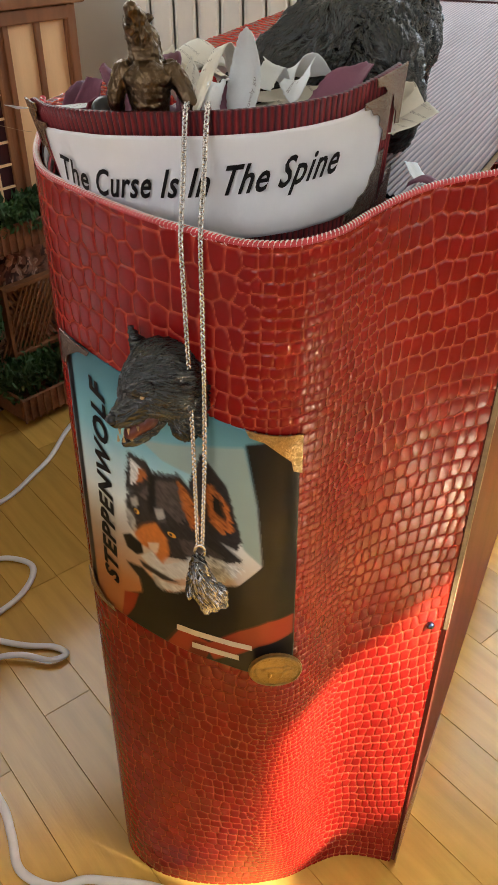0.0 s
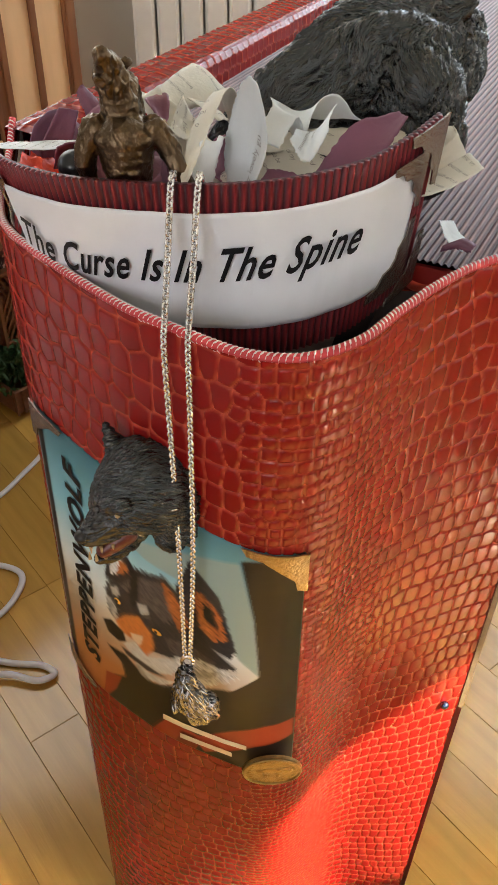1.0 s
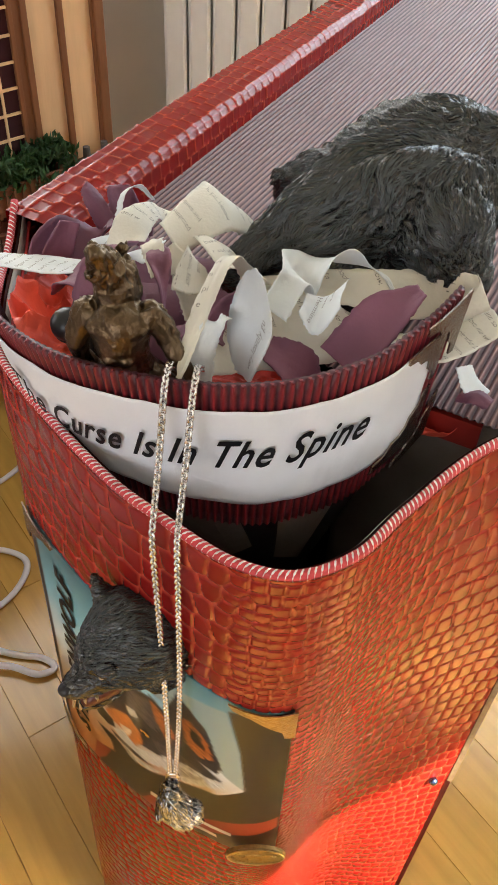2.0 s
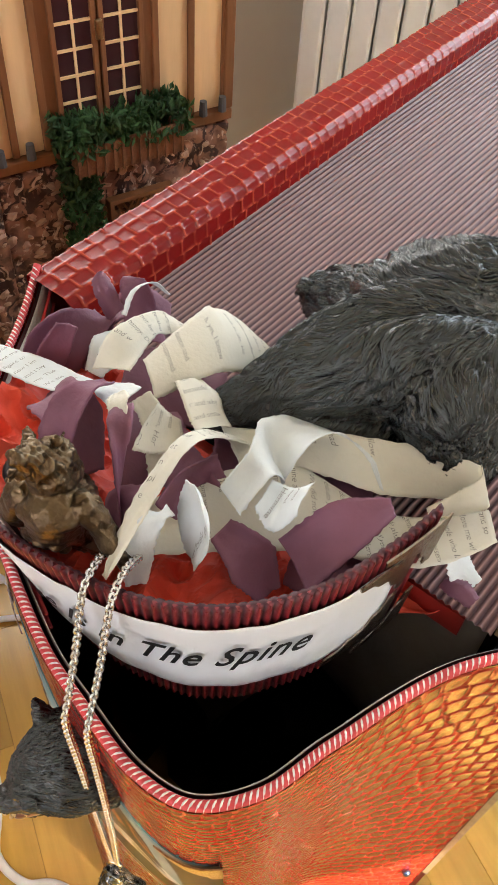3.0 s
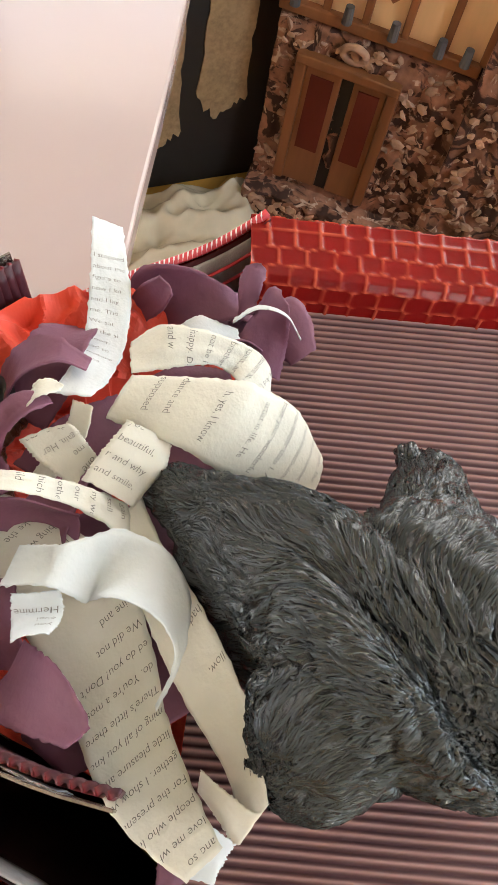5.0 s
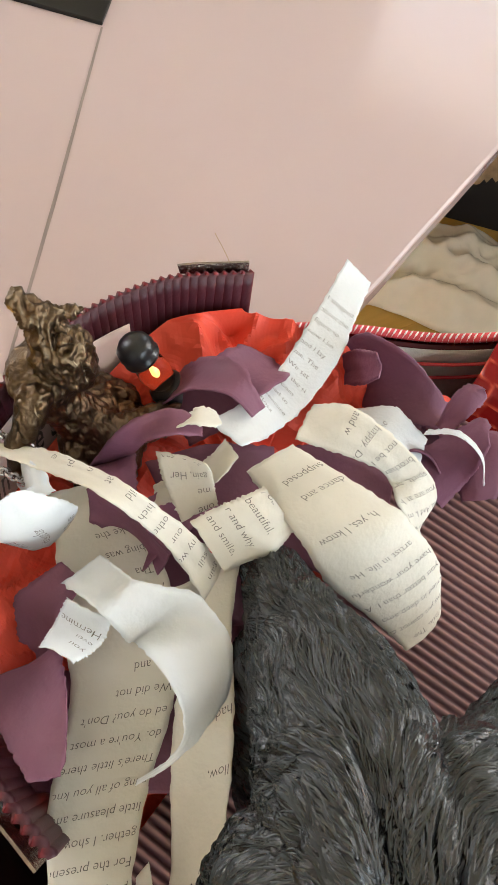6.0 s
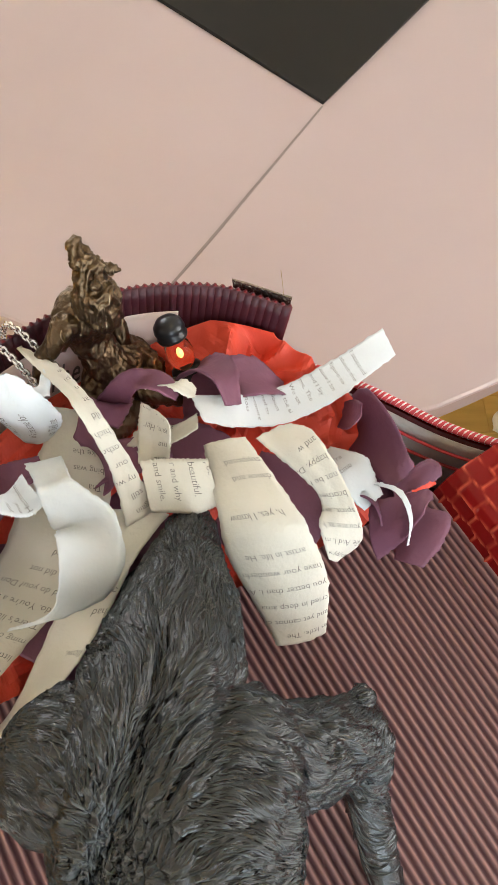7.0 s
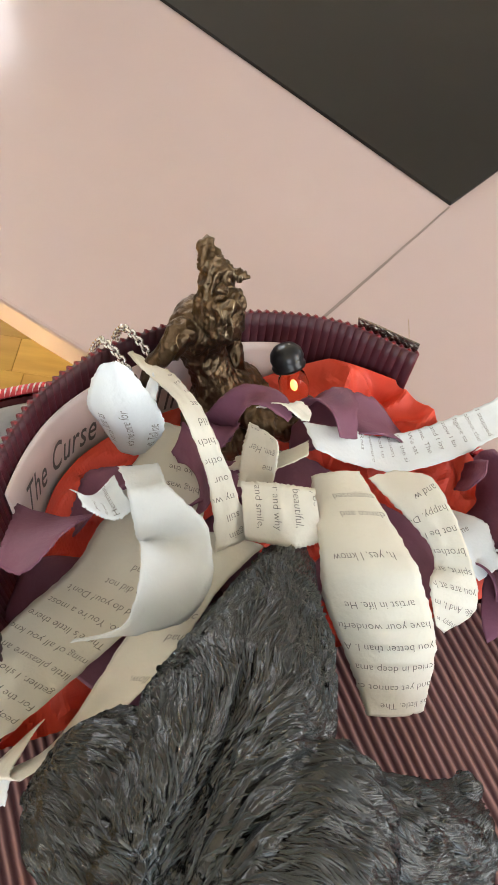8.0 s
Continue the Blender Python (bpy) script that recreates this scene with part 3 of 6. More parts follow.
def window(name, a0, a1, z0, z1, axis, at, label, double=True):
    """A window in a wall: frame, mullion, sill and panes."""
    ob = tagged(thing(name, label, "window", kind="structure", at=(0, 0, 0)))
    def bar(nm, p0, p1, q0, q1, d0, d1, material=WHITE_METAL):
        lo = (p0, at + d0, q0) if axis == 0 else (at + d0, p0, q0)
        hi = (p1, at + d1, q1) if axis == 0 else (at + d1, p1, q1)
        return part(nm, box_bm(lo, hi, 0.003), material, ob)
    w = 0.035
    bar("window_frame", a0 + w, a1 - w, z0, z0 + w, 0.05, 0.11), bar("window_frame", a0 + w, a1 - w, z1 - w, z1, 0.05, 0.11)
    bar("window_frame", a0, a0 + w, z0, z1, 0.05, 0.11), bar("window_frame", a1 - w, a1, z0, z1, 0.05, 0.11)
    mid = (a0 + a1) / 2
    if double:
        bar("mullion", mid - 0.012, mid + 0.012, z0 + w, z1 - w, 0.05, 0.11)
    for p, q in ((a0 + w, mid - 0.012), (mid + 0.012, a1 - w)) if double else ((a0 + w, a1 - w),):
        pane = bar("pane", p, q, z0 + w, z1 - w, 0.078, 0.084, GLASS)
        pane.visible_shadow = False
    if double:
        bar("window_sill", a0 - 0.03, a1 + 0.03, z0 - 0.03, z0, -0.10, 0.05)


GLASS = mat("window_glass", (1, 1, 1), 0.0, vary=0.0, Transmission_Weight=1.0, IOR=1.1)
window("window_1", 0.45, 1.65, 0.62, 2.15, 0, 2.05, "white framed double window above the radiator")
window("window_2", -0.72, -0.16, 0.75, 1.43, 1, 1.8, "white framed double window that lets in the sun")
# added opening, sized so that sun falls only low on the leather
window("window_7", -0.58, -0.32, 1.60, 2.13, 1, 1.8, "small white framed top light above the sunny window", False)
# added opening: its sun on the front floor bounces up to the leather
window("window_8", -1.20, -0.76, 1.30, 2.05, 1, 1.8, "white framed window beside the sunny top light", False)
window("window_6", 0.20, 0.95, 0.75, 1.42, 1, 1.8, "low white framed double window beside the book")
window("window_3", -1.45, -0.45, 0.78, 2.15, 0, 2.05, "white framed double window above the model house")
window("window_4", 0.75, 1.65, 1.15, 2.25, 1, -2.75, "white framed double window in the side wall")
window("window_5", -1.75, -0.45, 0.95, 2.25, 0, -2.55, "white framed double window in the rear wall")
bm = bmesh.new()
bmesh.ops.create_grid(bm, x_segments=1, y_segments=1, size=40, matrix=pose(0, 0, -0.6))
tagged(part("ground", bm, mat("garden_green", (0.07, 0.12, 0.03), 0.9, vary=0.5, grain=2)), "green garden ground outside the windows", "ground", kind="structure")

# ---- miniature half-timbered house ----
HU, HN = Vector((0.6607, 0.7507, 0)), Vector((0.7507, -0.6607, 0))  # along the facade, and out of it
HP = Vector((-0.8625, 1.047, 0))
H = Matrix(((HU.x, HN.x, 0, HP.x), (HU.y, HN.y, 0, HP.y), (0, 0, 1, 0), (0, 0, 0, 1)))


def facade_box(lo, hi, bevel=0.0):
    """A box in the facade's own metres: along, out, up."""
    bm = box_bm(lo, hi, bevel)
    bm.transform(H)
    bmesh.ops.recalc_face_normals(bm, faces=bm.faces[:])
    return bm


def house():
    ob = thing("miniature_house", "miniature half-timbered house model with a stone base and flower boxes", "model house", at=tuple(HP))
    p = lambda name, lo, hi, material, bevel=0.0, parent=ob, label="": under(part(name, facade_box(lo, hi, bevel), material, label=label), ob)
    p("body", (-0.085, -0.30, 0), (0.81, -0.02, 0.74), TIMBER)
    p("roof_ledge", (-0.095, -0.32, 0.74), (0.83, 0.02, 0.757), TIMBER, 0.003)
    # cream panels between upright timbers
    for a0, a1 in ((-0.075, 0.225), (0.345, 0.455), (0.660, 0.795)):
        p("cream_panel", (a0, -0.02, 0.378), (a1, 0.0, 0.735), PANEL)
        x = a0
        while x < a1 + 0.001:
            p("upright_timber", (x - 0.006, 0.0, 0.378), (x + 0.006, 0.008, 0.735), TIMBER, 0.002)
            x += (a1 - a0) / max(1, round((a1 - a0) / 0.055))
    p("sill_beam", (-0.085, -0.02, 0.362), (0.225, 0.014, 0.380), TIMBER, 0.003)
    p("sill_beam", (0.345, -0.02, 0.356), (0.81, 0.014, 0.376), TIMBER, 0.003)
    p("corner_post", (0.792, -0.02, 0.376), (0.812, 0.012, 0.74), TIMBER, 0.003)
    p("top_beam", (-0.085, -0.02, 0.715), (0.81, 0.012, 0.738), TIMBER, 0.003)
    for x in (-0.06, 0.02, 0.09, 0.16, 0.20, 0.37, 0.42, 0.70, 0.745, 0.785):
        bm = bmesh.new()
        bmesh.ops.create_cone(bm, segments=10, radius1=0.008, radius2=0.0065, depth=0.026, cap_ends=True, matrix=H @ Matrix.Translation((x, 0.018, 0.391)))
        under(part("small_peg", bm, mat("slate_peg", (0.10, 0.10, 0.11), 0.6) if "slate_peg" not in bpy.data.materials else bpy.data.materials["slate_peg"]), ob)
    # a quatrefoil cut in the left panel
    for z in (0.49, 0.445):
        bm = bmesh.new()
        bmesh.ops.create_cone(bm, segments=4, radius1=0.024, radius2=0.022, depth=0.006, cap_ends=True, matrix=H @ Matrix.Translation((0.075, 0.004, z)) @ pose(0, 0, 0, 90))
        under(part("diamond_ornament", bm, TIMBER), ob)
    # double window with leaded panes
    p("window_board", (0.455, -0.02, 0.376), (0.660, 0.004, 0.735), TIMBER)
    for c in (0.517, 0.598):
        p("window_glass", (c - 0.030, 0.004, 0.42), (c + 0.030, 0.007, 0.71), bpy.data.materials.get("dark_glass") or mat("dark_glass", (0.05, 0.022, 0.025), 0.15))
        p("window_stile", (c - 0.038, 0.004, 0.41), (c - 0.030, 0.013, 0.72), TIMBER, 0.001)
        p("window_stile", (c + 0.030, 0.004, 0.41), (c + 0.038, 0.013, 0.72), TIMBER, 0.001)
        p("glazing_bar", (c - 0.002, 0.007, 0.42), (c + 0.002, 0.010, 0.71), PANEL)
        for z in np.linspace(0.45, 0.69, 7):
            p("glazing_bar", (c - 0.030, 0.007, z - 0.002), (c + 0.030, 0.0105, z + 0.002), PANEL)
    p("latch", (0.551, 0.013, 0.54), (0.563, 0.020, 0.57), BRASS, 0.002)
    # stone base, chimney pillar and plinth, with rounded pale pebbles set in
    def rough(name, lo, hi, n, seed):
        bm = bmesh.new()
        bmesh.ops.create_grid(bm, x_segments=70, y_segments=44, size=0.5)
        for v in bm.verts:
            a, z = lo[0] + (v.co.x + 0.5) * (hi[0] - lo[0]), lo[2] + (v.co.y + 0.5) * (hi[2] - lo[2])
            edge = min(v.co.x + 0.5, 0.5 - v.co.x, v.co.y + 0.5, 0.5 - v.co.y)
            q = hi[1] + 0.010 * noise.noise((a * 30, z * 30, seed)) + 0.008 * noise.noise((a * 75, z * 75, seed + 3))
            v.co = (a, lo[1] if edge < 0.001 else q, z)
        bm.transform(H)
        bmesh.ops.recalc_face_normals(bm, faces=bm.faces[:])
        under(part(name, bm, STONE, smooth=True), ob)
        r = random.Random(seed)
        rest = bmesh.new()
        for i in range(n):
            a, z = r.uniform(lo[0] + 0.01, hi[0] - 0.01), r.uniform(lo[2] + 0.01, hi[2] - 0.01)
            if -0.04 < a < 0.13 and 0.06 < z < 0.32:
                continue
            s = r.uniform(0.003, 0.0085)
            sc = Matrix.Diagonal((s * r.uniform(0.8, 1.9), s * 0.6, s * r.uniform(0.5, 1.2), 1))
            bmesh.ops.create_icosphere(rest, subdivisions=1, radius=1, matrix=H @ Matrix.Translation((a, hi[1] + 0.003, z)) @ pose(0, 0, 0, 0, r.uniform(-60, 60), 0) @ sc)
        for v in rest.verts:
            v.co += 0.003 * noise.noise_vector(v.co * 120)
        tagged(under(part("stone_facing", rest, STONE_PALE), ob), "pale brown pebbles set in mortar", kind="stuff")
    rough("stone_wall", (-0.085, -0.02, 0), (0.24, 0.010, 0.362), 260, 1)
    rough("stone_wall", (0.35, -0.02, 0), (0.81, 0.010, 0.356), 260, 2)
    rough("stone_pillar", (0.228, -0.02, 0), (0.352, 0.035, 0.74), 200, 3)
    rough("plinth", (-0.085, 0.0, 0), (0.24, 0.060, 0.060), 120, 4)
    # double door, one leaf ajar
    p("door_jamb", (-0.040, 0.010, 0.075), (-0.022, 0.026, 0.300), TIMBER, 0.003)
    p("door_jamb", (0.110, 0.010, 0.075), (0.128, 0.026, 0.300), TIMBER, 0.003)
    p("door_lintel", (-0.040, 0.010, 0.300), (0.128, 0.030, 0.316), TIMBER, 0.003)
    # flat black panel stands in for the shade behind the door leaves
    p("dark_doorway", (-0.022, 0.006, 0.075), (0.110, 0.013, 0.300), CARD_DARK)
    p("door_leaf", (-0.022, 0.013, 0.078), (0.036, 0.022, 0.298), TIMBER, 0.002)
    p("door_leaf", (0.056, 0.013, 0.078), (0.110, 0.020, 0.298), TIMBER, 0.002)
    p("door_panel", (-0.012, 0.022, 0.15), (0.026, 0.025, 0.285), COVER_BROWN)
    p("door_panel", (0.066, 0.020, 0.15), (0.100, 0.023, 0.285), COVER_BROWN)
    bm = bmesh.new()
    ring = [(0.044 + 0.018 * math.cos(t), 0.016 + 0.004 * math.sin(t), 0.335 + 0.014 * math.sin(t)) for t in np.linspace(0, 2 * math.pi, 24)]
    under(linked("stone_ring", tube_mesh("stone_ring", [H @ Vector(q) for q in ring], 0.006, 8), STONE_PALE), ob)
    # flower boxes
    for a0, a1, z0, out in ((0.478, 0.672, 0.352, 0.06), (0.50, 0.70, 0.02, 0.10)):
        n = 12
        p("planter_front", (a0, out, z0), (a1, out + 0.008, z0 + 0.050), WICKER, 0.002)
        p("planter_side", (a0, 0.014, z0), (a0 + 0.008, out, z0 + 0.050), WICKER, 0.002)
        p("planter_side", (a1 - 0.008, 0.014, z0), (a1, out, z0 + 0.050), WICKER, 0.002)
        p("planter_base", (a0 + 0.008, 0.014, z0), (a1 - 0.008, out, z0 + 0.008), WICKER)
        for i in range(n + 1):
            x = a0 + (a1 - a0) * i / n
            p("slat", (x - 0.002, out + 0.008, z0), (x + 0.002, out + 0.012, z0 + 0.05), WICKER)
    return ob


house()


def foliage(name, lo, hi, n, seed, label):
    """Many small leaves in a box of the facade's metres."""
    r = random.Random(seed)
    verts, faces = [], []
    for _ in range(n):
        c = Vector([r.uniform(a, b) for a, b in zip(lo, hi)])
        if noise.noise(c * 30 + Vector((seed, 0, 0))) < -0.25:
            continue
        m = Matrix.Translation(c) @ Euler([r.uniform(0, 6.28) for _ in range(3)]).to_matrix().to_4x4()
        s = r.uniform(0.005, 0.012)
        i = len(verts)
        verts += [H @ (m @ Vector(q)) for q in ((-s, 0, 0), (0, s * 0.45, 0.2 * s), (s, 0, 0), (0, -s * 0.45, 0.2 * s))]
        faces.append((i, i + 1, i + 2, i + 3))
    ob = linked(name, mesh_of(name, verts, faces, False), MOSS)
    return tagged(ob, label, "plant", kind="stuff")


foliage("box_plants", (0.455, 0.0, 0.385), (0.69, 0.075, 0.440), 2600, 4, "artificial green plants filling the upper flower box")
foliage("hanging_plants", (0.462, 0.005, 0.18), (0.525, 0.055, 0.40), 1500, 5, "artificial green creeper hanging down the stone wall")
foliage("low_plants", (0.49, 0.0, 0.06), (0.70, 0.10, 0.135), 2200, 6, "artificial green plants in the low wicker planter")


def trellis():
    ob = thing("garden_trellis", "small brown wooden lattice leaning on the stone wall", "trellis", at=tuple(H @ Vector((0.6, 0.03, 0.1))))
    for s in (-1, 1):
        for i in range(9):
            a = 0.555 + 0.012 * i
            bm = box_bm((-0.0018, 0, -0.075), (0.0018, 0.003, 0.075))
            bm.transform(H @ Matrix.Translation((a, 0.030 + 0.003 * s, 0.20)) @ pose(0, 0, 0, 0, 28 * s, 0))
            under(part("lath", bm, TIMBER), ob)
    for a0, a1, z0, z1 in ((0.545, 0.665, 0.125, 0.133), (0.545, 0.665, 0.268, 0.276), (0.540, 0.548, 0.125, 0.276), (0.662, 0.670, 0.125, 0.276)):
        under(part("frame_bar", facade_box((a0, 0.024, z0), (a1, 0.042, z1), 0.001), TIMBER), ob)


trellis()
for i, (a, c) in enumerate(((0.70, (0.6, 0.6, 0.58)), (0.735, (0.5, 0.36, 0.12)), (0.775, (0.05, 0.05, 0.06)))):
    bm = bmesh.new()
    bmesh.ops.create_cone(bm, segments=16, radius1=0.011, radius2=0.009, depth=0.04, cap_ends=True, matrix=H @ Matrix.Translation((a, -0.08, 0.777)))
    bmesh.ops.bevel(bm, geom=bm.edges[:], offset=0.001, segments=1, affect="EDGES")
    tagged(part("small_jar", bm, mat("jar_paint", c, 0.35), smooth=True), "small jar standing on the model house's ledge", "jar", group="small jars on the ledge")


def dark_board():
    """A black board with ragged tan paper that stands beside the house."""
    x = -0.957
    ob = thing("craft_board", "black craft board with ragged tan paper patches", "board", at=(x, 0.8, 0))
    under(part("board", box_bm((x - 0.012, 0.56, 0), (x, 1.010, 0.60), 0.002), CARD_DARK), ob)
    for (cy, cz), w, h in (((0.66, 0.30), 0.070, 0.19), ((0.81, 0.26), 0.040, 0.17), ((0.925, 0.30), 0.040, 0.15)):
        bm = bmesh.new()
        ring = []
        for i in range(60):
            t = 2 * math.pi * i / 60
            k = 1 + 0.22 * noise.noise((math.cos(t) * 3, math.sin(t) * 3, w * 50)) + 0.10 * noise.noise((math.cos(t) * 12, math.sin(t) * 12, w * 90))
            ring.append((cy + w * k * max(-1, min(1, 1.3 * math.cos(t))), cz + h * k * max(-1, min(1, 1.2 * math.sin(t)))))
        f = bm.faces.new([bm.verts.new((x + 0.0005, a, z)) for a, z in ring])
        g = bmesh.ops.extrude_face_region(bm, geom=[f])
        for v in g["geom"]:
            if isinstance(v, bmesh.types.BMVert):
                v.co.x += 0.002
        bmesh.ops.recalc_face_normals(bm, faces=bm.faces[:])
        under(part("paper_patch", bm, CARD_TAN), ob)


dark_board()


def plastic_wrap():
    """Thin crumpled film in a low heap beside the board, added for the pale glare there."""
    n = 46
    a, b = np.meshgrid(np.linspace(-1, 1, n), np.linspace(-1, 1, n))
    g = np.zeros((n, n, 3))
    for i in range(n):
        for j in range(n):
            x, y = a[i, j], b[i, j]
            r = max(abs(x), abs(y))
            w = 1 + 0.16 * noise.noise((x * 2, y * 2, 0.5))
            k = abs(noise.noise((x * 1.5, y * 1.5, 7))) + 0.3 * abs(noise.noise((x * 4, y * 4, 3)))
            g[i, j] = (-0.83 + 0.11 * w * x, 0.83 + 0.15 * w * y - 0.2 * 0.1 * x, 0.003 + 0.09 * max(0.0, 0.75 - k) * (1 - r ** 3))
    m = mat("milky_plastic_film", (0.97, 0.89, 0.70), 0.2, vary=0.05, Transmission_Weight=0.25, IOR=1.2)
    ob = linked("plastic_wrap", grid_mesh("plastic_wrap", g, thick=0.0004), m)
    tagged(ob, "crumpled milky plastic wrap lying on the wooden floor", "plastic wrap")


plastic_wrap()

# ---- things on and in the spine ----
def text_mesh(words, size, shear=0.0, spread=1.0, bold=0.0):
    """Outlines of words in the built-in font, as points (x, y) from the left end of the baseline, and faces."""
    cu = bpy.data.curves.new("text", "FONT")
    cu.body, cu.size, cu.shear, cu.resolution_u, cu.space_character, cu.offset = words, size, shear, 3, spread, bold
    ob = bpy.data.objects.new("text", cu)
    scene.collection.objects.link(ob)
    me = bpy.data.meshes.new_from_object(ob.evaluated_get(bpy.context.evaluated_depsgraph_get()))
    v = np.array([p.co[:2] for p in me.vertices]).reshape(-1, 2)
    f = [tuple(p.vertices) for p in me.polygons]
    bpy.data.objects.remove(ob), bpy.data.curves.remove(cu), bpy.data.meshes.remove(me)
    return v, f


def blob(name, limbs, voxel, rounds=3):
    """One closed skin round limbs, each a line of (x, y, z, radius)."""
    bm = bmesh.new()
    for limb in limbs:
        p = np.array(limb, float)
        n = max(2, int(np.linalg.norm(np.diff(p[:, :3], axis=0), axis=1).sum() / (0.4 * p[:, 3].min()))) if len(p) > 1 else 0
        for x, y, z, r in (smooth_line(p, n) if n else p):
            bmesh.ops.create_icosphere(bm, subdivisions=2, radius=r, matrix=Matrix.Translation((x, y, z)))
    me = bpy.data.meshes.new(name)
    bm.to_mesh(me)
    bm.free()
    ob = bpy.data.objects.new(name, me)
    scene.collection.objects.link(ob)
    rm = ob.modifiers.new("skin", "REMESH")
    rm.mode, rm.voxel_size = "VOXEL", voxel
    sm = ob.modifiers.new("smooth", "SMOOTH")
    sm.factor, sm.iterations = 0.5, rounds
    out = bpy.data.meshes.new_from_object(ob.evaluated_get(bpy.context.evaluated_depsgraph_get()))
    bpy.data.objects.remove(ob), bpy.data.meshes.remove(me)
    out.name = name
    out.polygons.foreach_set("use_smooth", [True] * len(out.polygons))
    return out


def carve(me, flow, origin, depth, pitch, squash=0.14, wave=0.004, seed=0.0, bare=None):
    """Cuts locks of hair into a skin, along flow(place); bare(place): 0..1, how much is left smooth."""
    n = len(me.vertices)
    co, no = np.empty(n * 3, np.float32), np.empty(n * 3, np.float32)
    me.vertices.foreach_get("co", co), me.vertices.foreach_get("normal", no)
    co, no = co.reshape(-1, 3).astype(float), no.reshape(-1, 3).astype(float)
    rel = np.empty(n)
    off = Vector(origin)
    for i in range(n):
        p = Vector(co[i])
        d = flow(p)
        q = p - off + wave * noise.noise_vector(p * 60 + Vector((seed, 0, 0)))
        q = q - (1 - squash) * q.dot(d) * d
        a = noise.noise(q / pitch)
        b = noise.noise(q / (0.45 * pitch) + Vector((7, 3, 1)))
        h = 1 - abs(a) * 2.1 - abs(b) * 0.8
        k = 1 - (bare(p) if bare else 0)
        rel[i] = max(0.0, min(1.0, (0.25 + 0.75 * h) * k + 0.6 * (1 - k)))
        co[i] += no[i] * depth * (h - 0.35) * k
    me.vertices.foreach_set("co", co.astype(np.float32).ravel())
    me.update()
    at = me.attributes.new("relief", "FLOAT", "POINT")
    at.data.foreach_set("value", rel.astype(np.float32))
    return me


def comb(me, flow, count, long, wide, seed, bare=None, size=None, stray=0.5, swirl=60.0, joints=7):
    """Lays long ridged strands of modelled hair on a skin, in the same mesh; each follows flow(place) and hugs the skin."""
    from mathutils.bvhtree import BVHTree
    r = random.Random(seed)
    n = len(me.vertices)
    rel = np.empty(n, np.float32)
    me.attributes["relief"].data.foreach_get("value", rel)
    verts = [v.co.copy() for v in me.vertices]
    faces = [tuple(p.vertices) for p in me.polygons]
    tree = BVHTree.FromPolygons(verts, faces)
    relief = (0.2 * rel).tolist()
    for _ in range(count):
        i = r.randrange(n)
        p = verts[i]
        if bare and r.random() < bare(p):
            continue
        k = size(p) if size else 1.0
        step, w = k * long * r.uniform(0.6, 1.3) / joints, wide * r.uniform(0.65, 1.3)
        lift, lean, base = r.uniform(0.45, 1.05) * w, r.gauss(0, 0.10), len(verts)
        bend = r.uniform(-0.10, 0.10)
        for j in range(joints + 1):
            p, up, _, _ = tree.find_nearest(p)
            d = flow(p)
            d = d - d.dot(up) * up
            if d.length < 1e-4:
                d = up.orthogonal()
            d.normalize()
            side = up.cross(d)
            yaw = lean + bend * j + stray * noise.noise(p * swirl + Vector((seed, 0, 0)))
            d, side = d * math.cos(yaw) + side * math.sin(yaw), side * math.cos(yaw) - d * math.sin(yaw)
            t = j / joints
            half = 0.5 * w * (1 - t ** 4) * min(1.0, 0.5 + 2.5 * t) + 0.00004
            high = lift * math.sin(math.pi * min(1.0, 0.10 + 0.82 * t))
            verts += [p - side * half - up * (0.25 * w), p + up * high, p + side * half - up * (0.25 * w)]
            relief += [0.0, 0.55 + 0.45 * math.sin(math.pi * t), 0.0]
            if j:
                q = base + 3 * (j - 1)
                faces += [(q, q + 3, q + 4, q + 1), (q + 1, q + 4, q + 5, q + 2)]
            p = p + d * step
    out = mesh_of(me.name, verts, faces)
    out.attributes.new("relief", "FLOAT", "POINT").data.foreach_set("value", relief)
    return out


# the curved title card in the spine
CARD_PLAN = smooth_line([(-0.119, 0.462), (-0.103, 0.430), (-0.070, 0.402), (-0.025, 0.3875), (0.012, 0.3885), (0.043, 0.4035), (0.065, 0.4255), (0.079, 0.4445)], 400)
CARD_LEN = float(np.linalg.norm(np.diff(CARD_PLAN, axis=0), axis=1).sum())


def card_top(a):
    return np.interp(a / CARD_LEN, [0, 0.4, 0.8, 1], [0.822, 0.830, 0.836, 0.8425])


def on_card(a, b, out=0.0):
    """A place on the title card: a metres along it from its left end, b metres below its top, out metres in front."""
    a, b = np.broadcast_arrays(np.asarray(a, float), np.asarray(b, float))
    k = np.linspace(0, CARD_LEN, 401)
    def at(c):
        return np.stack([np.interp(c, k, CARD_PLAN[:, i]) for i in (0, 1)], -1)
    p, d = at(a), at(a + 0.002) - at(a - 0.002)
    n = np.stack([d[..., 1], -d[..., 0]], -1)
    n /= np.linalg.norm(n, axis=-1)[..., None] + 1e-12
    out = np.broadcast_to(np.asarray(out, float), a.shape)
    lean = np.interp(a / CARD_LEN, [0, 0.3, 0.62, 1], [0.25, 0.23, 0.09, 0.08]) * b + 0.25 * np.clip(b - 0.078, 0, 1)
    return np.concatenate([p + (out - lean)[..., None] * n, (card_top(a) - b)[..., None]], -1)


def mapped(name, v, faces, place, material, parent):
    return under(linked(name, mesh_of(name, place(v), faces, False), material), parent)


